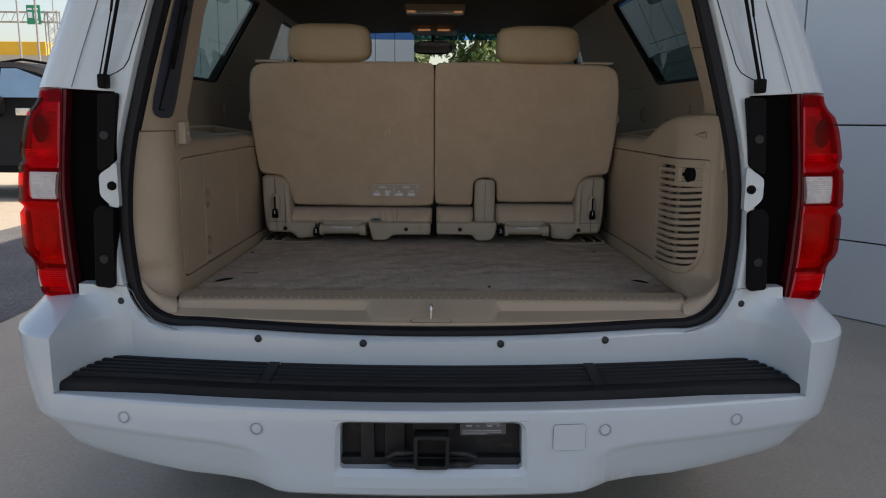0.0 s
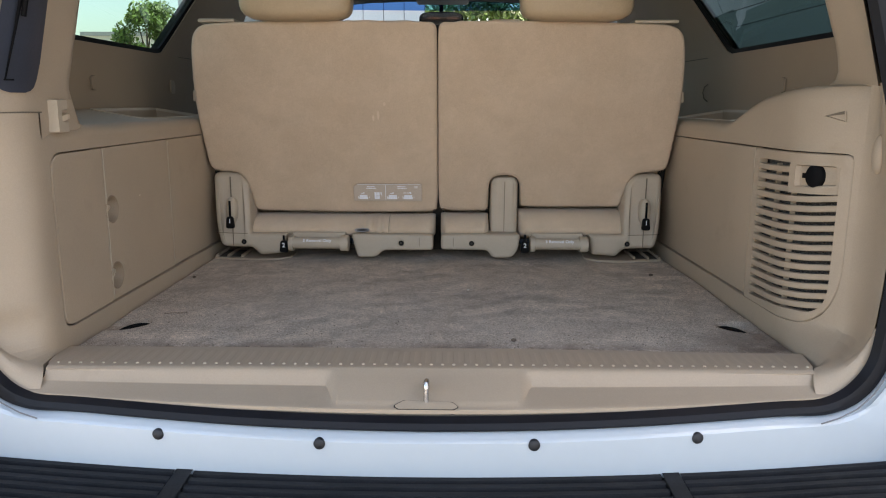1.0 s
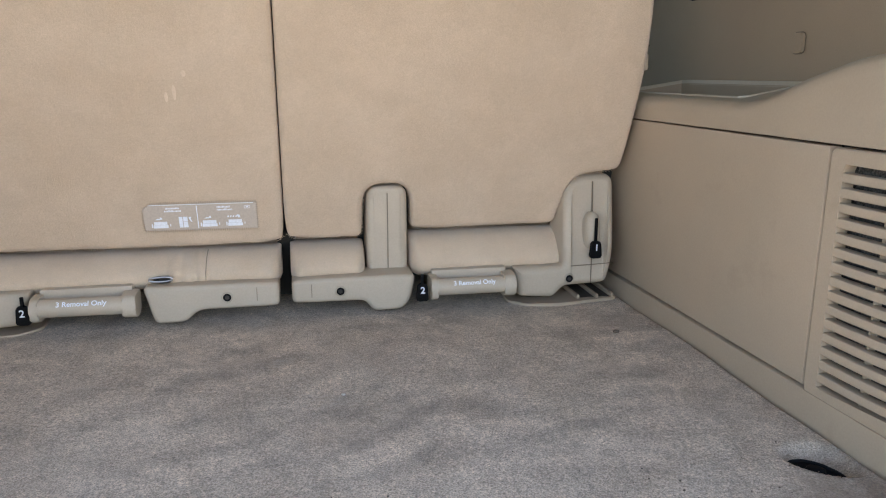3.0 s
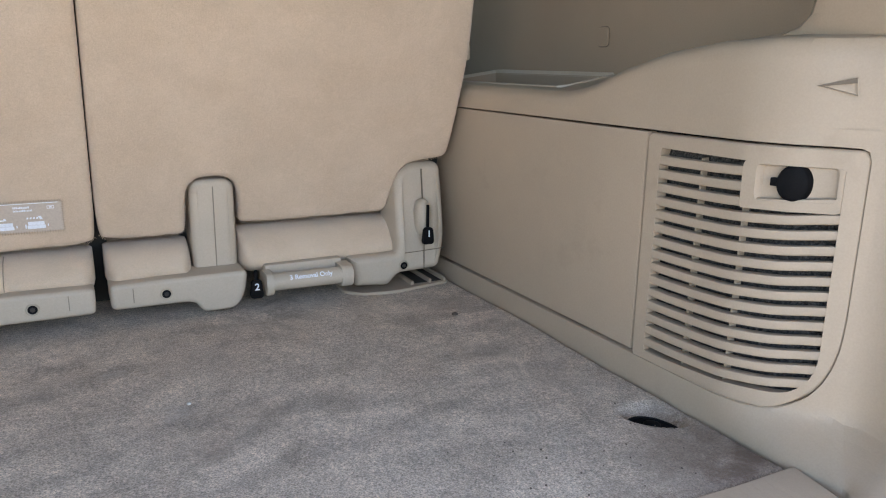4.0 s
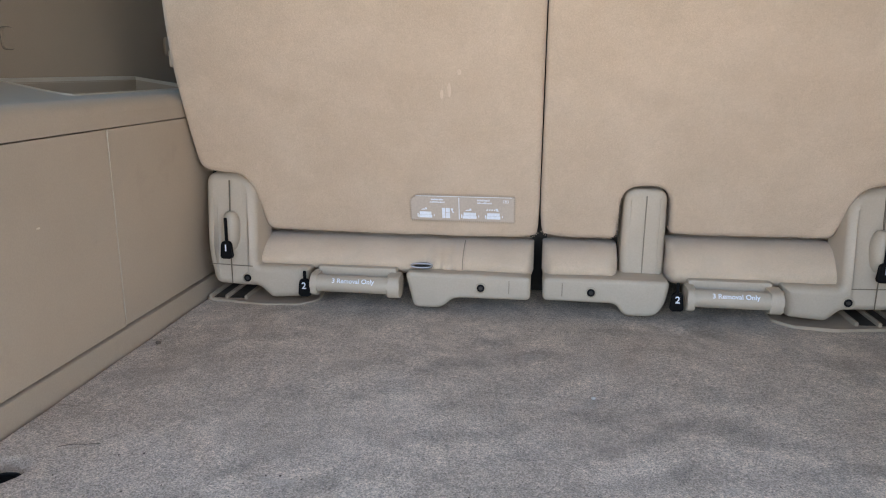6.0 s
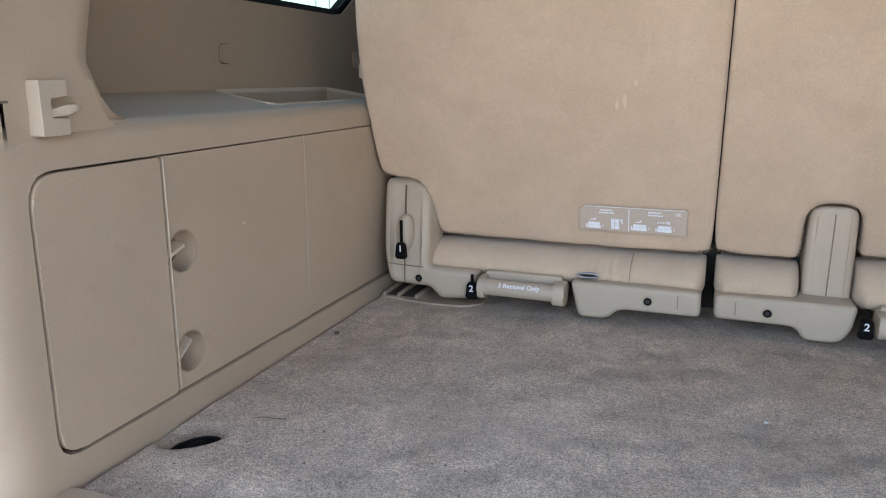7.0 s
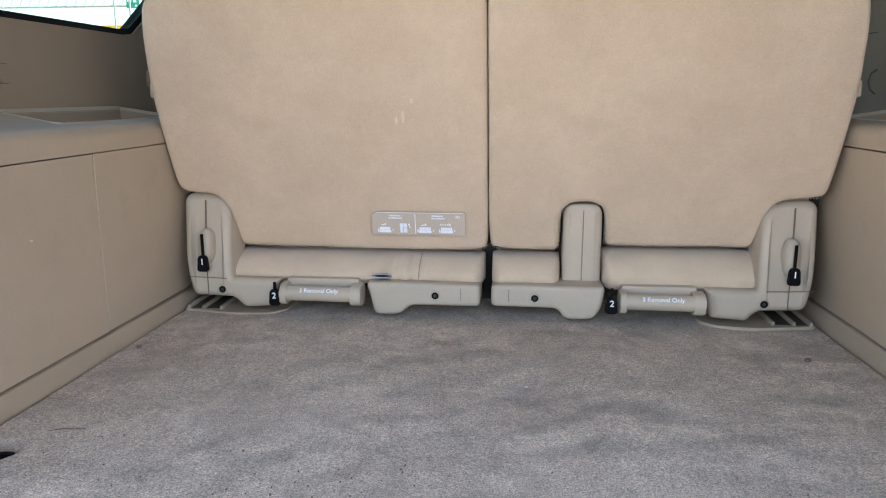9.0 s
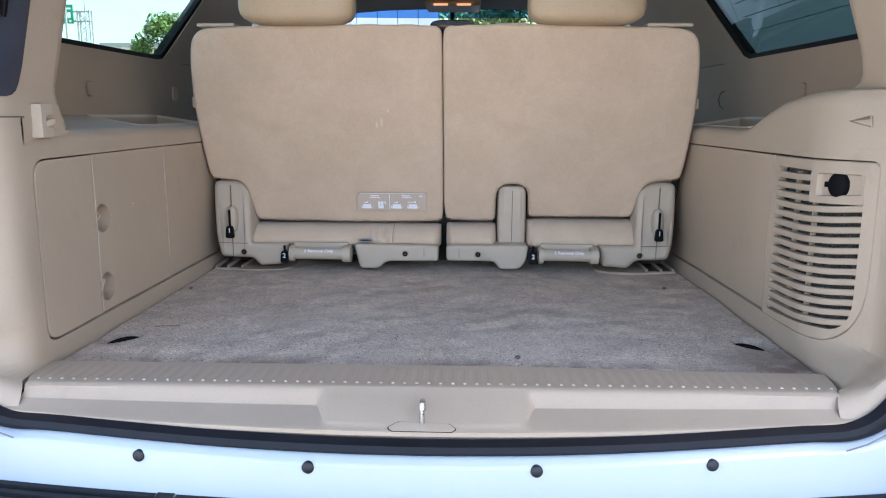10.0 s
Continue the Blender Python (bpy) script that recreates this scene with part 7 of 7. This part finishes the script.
ink(-0.157, -0.1545, 0.9845, 0.991, -0.003)
ink(-0.160, -0.156, 0.9905, 0.9935)
for k in range(4):
    ink(-0.096 + 0.0045 * k, -0.0935 + 0.0045 * k, 0.9905, 0.9935, 0.001)
ink(-0.0775, -0.0735, 0.9895, 0.995, -0.002)
word = random.Random(3)
for x0, x1, z in ((-0.196, -0.174, 1.0085), (-0.1985, -0.1715, 1.0035), (-0.112, -0.090, 1.0085), (-0.112, -0.087, 1.0035)):
    x = x0
    while x < x1:
        w = word.uniform(0.0010, 0.0019)
        ink(x, x + w, z, z + word.uniform(0.0022, 0.0034))
        x += w + 0.0006
for x0, x1, z0, z1 in ((-0.066, -0.056, 1.0105, 1.0112), (-0.066, -0.056, 1.0062, 1.0069), (-0.066, -0.0653, 1.0062, 1.0112), (-0.0567, -0.056, 1.0062, 1.0112), (-0.0628, -0.0592, 1.0078, 1.0098)):
    ink(x0, x1, z0, z1)
prism(bm, [(-0.1460, 0.972), (-0.1445, 0.972), (-0.1445, 1.014), (-0.1460, 1.014)], -0.0006, 0.0)
prism(bm, [(-0.224, 1.0158), (-0.050, 1.0158), (-0.050, 1.0168), (-0.224, 1.0168)], -0.0006, 0.0)
for v in bm.verts:
    v.co.z -= 0.006
on_back(bm, -0.0024)
part("patch_print", bm, INK, patch, "white pictures and unreadable print")
# pale smudges on the seat back, a scuff on the side panel and a loose thread
SMUDGE = fabric("rubbed_cloth", (0.60, 0.475, 0.360), (0.66, 0.53, 0.41), 40.0, 900, grain=0.1, relief=0.2)
for x, z, rx, rz in ((-0.157, 1.199, 0.0035, 0.014), (-0.170, 1.192, 0.0035, 0.009), (-0.140, 1.228, 0.0045, 0.006)):
    bm = bm_new()
    ball(bm, (x, 0.0004, z), (rx, 0.0008, rz), 12, 8)
    on_back(bm, 0.0)
    part("smudge", bm, SMUDGE, left_seat, "pale rubbed mark")
bm = bm_new()
ball(bm, (-0.6338, 2.130, 1.034), (0.0005, 0.004, 0.0014), 8, 6)
part("scuff", bm, STUD, L, "small pale scuff")
bm = bm_new()
tube(bm, [(-0.548, 2.000, FLOOR + 0.002), (-0.534, 2.006, FLOOR + 0.003), (-0.521, 2.009, FLOOR + 0.002), (-0.505, 2.015, FLOOR + 0.001)], 0.0006, 5)
whole("loose_thread", bm, SEAM, "thin brown thread lying on the cargo carpet", "thread")
# crumbs on the carpet
rng = random.Random(5)
CRUMB = surface("grit", (0.12, 0.09, 0.07), 0.9, bump=0)
CRUMB_PALE = surface("pale_grit", (0.6, 0.57, 0.52), 0.8, bump=0)
bm = bm_new()
ball(bm, (0.076, 2.212, FLOOR + 0.0030), (0.0032, 0.0026, 0.002), 8, 6)
whole("paper_scrap", bm, CRUMB_PALE, "tiny white scrap lying on the cargo carpet", "crumb")
for x, y, r in ((0.541, 2.377, 0.006), (-0.598, 2.328, 0.0045), (0.150, 1.845, 0.0055)):
    bm = bm_new()
    ball(bm, (x, y, FLOOR + 0.002), (r, r * 0.8, 0.003), 8, 6)
    whole("grit_crumb", bm, CRUMB, "small brown crumb on the cargo carpet", "crumb", "crumbs on the carpet")
bm = bm_new()
for _ in range(170):
    x, y = rng.uniform(-0.58, 0.6), 1.80 + abs(rng.gauss(0, 0.10))
    r = rng.uniform(0.0006, 0.0015)
    ball(bm, (x, y, FLOOR + 0.001), (r, r * rng.uniform(0.6, 1.4), r * 0.7), 5, 4)
whole("carpet_grit", bm, CRUMB, "scattered fine grit along the carpet's edge", "grit", kind="stuff")


# ---- the yard beyond ----
DARK_PAINT = surface("dark_grey_paint", (0.022, 0.023, 0.026), 0.6, var=0.05, bump=0, spec=0.08)
TRUCK_GLASS = surface("sky_reflecting_glass", (0.42, 0.52, 0.56), 0.08, metal=0.85, var=0.12, scale=1.5, bump=0)
TX, TY = -4.07, 11.0           # front corner of the parked truck, its nose towards +x
truck = thing("pickup_truck", TX - 2.6, TY + 1.0, 0, "dark grey pickup truck parked across the yard", "vehicle")
bm = bm_new()
PROFILE = [(-5.6, 0.55), (-5.6, 1.15), (-3.4, 1.2), (-3.3, 1.25), (-3.0, 1.88), (-2.6, 2.02), (-2.15, 2.02), (-1.85, 1.95), (-0.70, 1.42), (-0.1, 1.25), (0.02, 1.1), (0.02, 0.55), (-0.35, 0.42), (-5.2, 0.42)]
rows = []
for v, k in ((0.0, 0.95), (0.05, 1.0), (0.5, 1.01), (0.95, 1.0), (1.0, 0.95)):
    # the cab leans in above the waist
    rows.append([(TX + a, TY + 2.0 * v + (0.5 - v) * 0.5 * max(0.0, b - 1.45), 0.42 + (b - 0.42) * (k if b > 1.6 else 1)) for a, b in PROFILE])
vs = loft(bm, rows, close_u=True)
cap(bm, vs[0])
cap(bm, vs[-1])
part("body", bm, DARK_PAINT, truck, "dark grey painted body")
bm = bm_new()
loft(bm, [[(TX - 1.50, TY + y, 1.90) for y in (0.16, 1.0, 1.84)], [(TX - 1.15, TY + y, 1.67) for y in (0.13, 1.0, 1.87)], [(TX - 0.76, TY + y, 1.385) for y in (0.10, 1.0, 1.90)]])
part("windscreen", bm, TRUCK_GLASS, truck, "glossy windscreen reflecting the sky")
for a0, a1, cut in ((-3.10, -2.42, 0.05), (-2.36, -0.95, 1.15)):
    bm = bm_new()
    pts = [(TX + a0, TY - 0.006, 1.50), (TX + a1, TY - 0.006, 1.50), (TX + a1 - cut, TY - 0.006 + 0.10, 1.92), (TX + a0 + 0.03, TY - 0.006 + 0.10, 1.92)]
    cap(bm, [bm.verts.new(p) for p in pts])
    part("side_window", bm, TRUCK_GLASS, truck)
bm = bm_new()
cushion(bm, (TX - 2.42, TY - 0.24, 1.22), (TX - 2.24, TY - 0.02, 1.52), 4)
part("door_mirror", bm, BLACK, truck, "black door mirror")
bm = bm_new()
box(bm, (TX - 2.12, TY - 0.02, 1.24), (TX - 1.90, TY + 0.01, 1.35), 0.01)
part("trim_strip", bm, METAL, truck, "bright wing badge")
bm = bm_new()
box(bm, (TX - 4.9, TY - 0.03, 0.40), (TX - 0.9, TY + 0.05, 0.50), 0.02)
part("side_step", bm, BLACK, truck, "black side step")
for y in (TY + 0.14, TY + 1.86):
    bm = bm_new()
    tube(bm, [(TX - 2.5, y + 0.12 * (1 if y < TY + 1 else -1), 2.0), (TX - 2.1, y + 0.12 * (1 if y < TY + 1 else -1), 2.06), (TX - 1.7, y + 0.12 * (1 if y < TY + 1 else -1), 2.0)], 0.02, 6)
    part("roof_rail", bm, BLACK, truck)
for a in (-0.95, -4.4):
    for y in (TY + 0.12, TY + 1.88):
        bm = bm_new()
        tube(bm, [(TX + a, y - 0.13, 0.41), (TX + a, y + 0.13, 0.41)], 0.41, 28)
        w = part("wheel", bm, TYRE, truck)
        bm = bm_new()
        disc(bm, (TX + a, y - 0.12, 0.41), (0, -1, 0), 0.25, 0.02, 24)
        part("rim", bm, METAL, w)

# elevated highway with sign gantry and trailer
road = thing("highway_overpass", -60, 110, 0, "long pale concrete highway overpass in the distance", "bridge", kind="structure")
bm = bm_new()
box(bm, (-220, 110, 7.8), (-12, 124, 9.75))
part("deck", bm, PALE_CONCRETE, road, "sunlit concrete barrier and deck")
for x in range(-200, -10, 22):
    bm = bm_new()
    tube(bm, [(x, 117, 0), (x, 117, 7.9)], 1.1, 12)
    part("column", bm, PALE_CONCRETE, road)
GALV = surface("galvanised_steel", (0.33, 0.34, 0.35), 0.5, metal=0.3, var=0.08, bump=0)
gantry = thing("sign_gantry", -56.2, 112, 9.75, "grey lattice highway sign gantry", "sign gantry")
bm = bm_new()
for dx in (-0.9, 0.9):
    for dy in (-0.4, 0.4):
        tube(bm, [(-56.2 + dx, 112 + dy, 9.7), (-56.2 + dx, 112 + dy, 16.2)], 0.11, 6)
z = 9.8
while z < 15.8:
    for dy in (-0.4, 0.4):
        tube(bm, [(-57.1, 112 + dy, z), (-55.3, 112 + dy, z + 1.5)], 0.05, 5)
        tube(bm, [(-55.3, 112 + dy, z), (-57.1, 112 + dy, z + 1.5)], 0.05, 5)
    z += 1.5
part("tower", bm, GALV, gantry, "cross-braced tower")
bm = bm_new()
for zz in (14.6, 16.0):
    for dy in (-0.4, 0.4):
        tube(bm, [(-86, 112 + dy, zz), (-55.2, 112 + dy, zz)], 0.09, 6)
x = -86.0
while x < -56:
    tube(bm, [(x, 111.6, 14.6), (x + 0.75, 111.6, 16.0)], 0.05, 5)
    tube(bm, [(x + 0.75, 111.6, 16.0), (x + 1.5, 111.6, 14.6)], 0.05, 5)
    x += 1.5
part("truss", bm, GALV, gantry, "lattice beam")
bm = bm_new()
box(bm, (-59.5, 111.2, 14.2), (-57.5, 111.4, 16.9), 0.05)
sg = part("sign_board", bm, surface("sign_green", (0.01, 0.26, 0.15), 0.5, var=0.04, bump=0), gantry, "green highway sign board")
bm = bm_new()
for x0, x1, z0, z1 in ((-59.3, -58.7, 16.2, 16.45), (-58.4, -57.8, 16.2, 16.45), (-59.3, -58.65, 15.1, 15.9), (-58.35, -57.85, 15.0, 15.8), (-58.1, -57.8, 14.4, 14.7)):
    box(bm, (x0, 111.15, z0), (x1, 111.21, z1))
part("sign_bars", bm, INK, sg, "white unreadable sign print")
YELLOW = surface("yellow_paint", (0.72, 0.42, 0.03), 0.4, var=0.05, bump=0)
bm = bm_new()
box(bm, (-75, 113.5, 9.9), (-58.3, 116, 12.0), 0.1)
trailer = thing("box_trailer", -66, 114.7, 9.75, "yellow box trailer on the overpass", "trailer")
part("box_body", bm, YELLOW, trailer, "yellow box body")
for x in (-73, -72, -61, -60):
    bm = bm_new()
    tube(bm, [(x, 113.6, 9.95), (x, 115.9, 9.95)], 0.25, 10)
    part("wheel", bm, TYRE, trailer)
for x, y, h in ((-32.8, 60, 14), (-44, 88, 15), (-27.2, 52, 13)):
    bm = bm_new()
    tube(bm, [(x, y, 0), (x, y, h)], [0.09, 0.06], 8)
    whole("lamp_post", bm, GALV, "slim grey street lamp post", "lamp post", "lamp posts along the street")

# distant low buildings under the overpass
FAR_WALL = surface("far_pale_render", (0.55, 0.53, 0.49), 0.9, var=0.1, scale=0.2, bump=0)
for x0, x1, y, h in ((-48, -38, 100, 9.9), (-37, -30, 104, 9.2)):
    far = thing("far_building", (x0 + x1) / 2, y, 0, "pale low building far behind the yard", "building", "far buildings")
    bm = bm_new()
    box(bm, (x0, y, 0), (x1, y + 8, h))
    part("wall", bm, FAR_WALL, far)
    bm = bm_new()
    box(bm, (x0 - 0.3, y - 0.3, h), (x1 + 0.3, y + 8.3, h + 0.5))
    part("roof", bm, GALV, far)
    for k in range(5):
        bm = bm_new()
        xx = x0 + 0.8 + k * (x1 - x0 - 1.6) / 5
        box(bm, (xx, y - 0.05, h - 3), (xx + 0.9, y + 0.05, h - 1.6))
        part("window", bm, TRUCK_GLASS, far)

# trees
BARK = surface("bark", (0.10, 0.075, 0.05), 0.95, var=0.25, scale=4, fine=30, bump=0.8, depth=0.02)
LEAF = surface("leaves", (0.075, 0.135, 0.028), 0.6, var=0.35, scale=0.8, fine=6, fine_var=0.2, bump=0, island=0.55)


def tree(x, y, h, spread, seed, leaves=5200, size=0.16, low=0.28):
    rg = random.Random(seed)
    tr = thing("tree", x, y, 0, "leafy green broad-crowned tree in sunlight", "tree", "trees round the yard")
    bm = bm_new()
    tube(bm, [(x, y, 0), (x + 0.1, y, h * 0.25), (x - 0.05, y + 0.1, h * 0.5), (x, y, h * 0.8)], [h * 0.03, h * 0.024, h * 0.016, h * 0.004], 9)
    clumps = []
    for k in range(26):
        a, e = rg.uniform(0, 6.283), rg.random()
        rr = spread * math.sqrt(rg.random()) * (0.55 + 0.45 * math.sin(math.pi * min(1, e * 0.9 + 0.1)))
        c = Vector((x + rr * math.cos(a), y + rr * math.sin(a), h * (low + (0.95 - low) * e)))
        clumps.append((c, spread * rg.uniform(0.22, 0.40)))
        if k < 12:
            b0 = Vector((x, y, h * (0.22 + 0.4 * rg.random())))
            tube(bm, [b0, b0.lerp(c, 0.5) + Vector((0, 0, -0.1 * spread)), c], [h * 0.010, h * 0.006, h * 0.002], 6)
    part("trunk", bm, BARK, tr)
    verts, faces = [], []
    for k in range(leaves):
        c, r = clumps[k % len(clumps)]
        d = Vector((rg.gauss(0, 1), rg.gauss(0, 1), rg.gauss(0, 0.8)))
        p = c + d.normalized() * r * (rg.random() ** 0.45)
        u = Vector((rg.gauss(0, 1), rg.gauss(0, 1), rg.gauss(0, 1))).normalized()
        w = u.orthogonal().normalized()
        sz = size * rg.uniform(0.6, 1.4)
        i = len(verts)
        verts += [p - u * sz, p + w * sz * 0.5, p + u * sz, p - w * sz * 0.5]
        faces.append((i, i + 1, i + 2, i + 3))
    base = BASES[tr]
    me = bpy.data.meshes.new("crown")
    me.from_pydata([v - base for v in verts], [], faces)
    me.materials.append(LEAF)
    crown = new("crown", me)
    crown.parent = tr
    BASES[crown] = base
    tagged(crown, "many small green leaves in clumps")


tree(-17.7, 45.0, 6.9, 1.9, 11, 5200, 0.13, 0.42)
tree(-14.6, 44.0, 6.1, 1.6, 12, 3600, 0.13, 0.38)
tree(1.6, 30, 7.5, 2.6, 21, 6500, 0.15, 0.3)
tree(5.2, 33, 7.0, 2.6, 22, 6000, 0.15, 0.3)
tree(-1.0, 36, 7.5, 2.2, 23, 5000, 0.15, 0.3)
tree(-21.5, 62, 5.6, 2.4, 24, 4000, 0.16, 0.3)
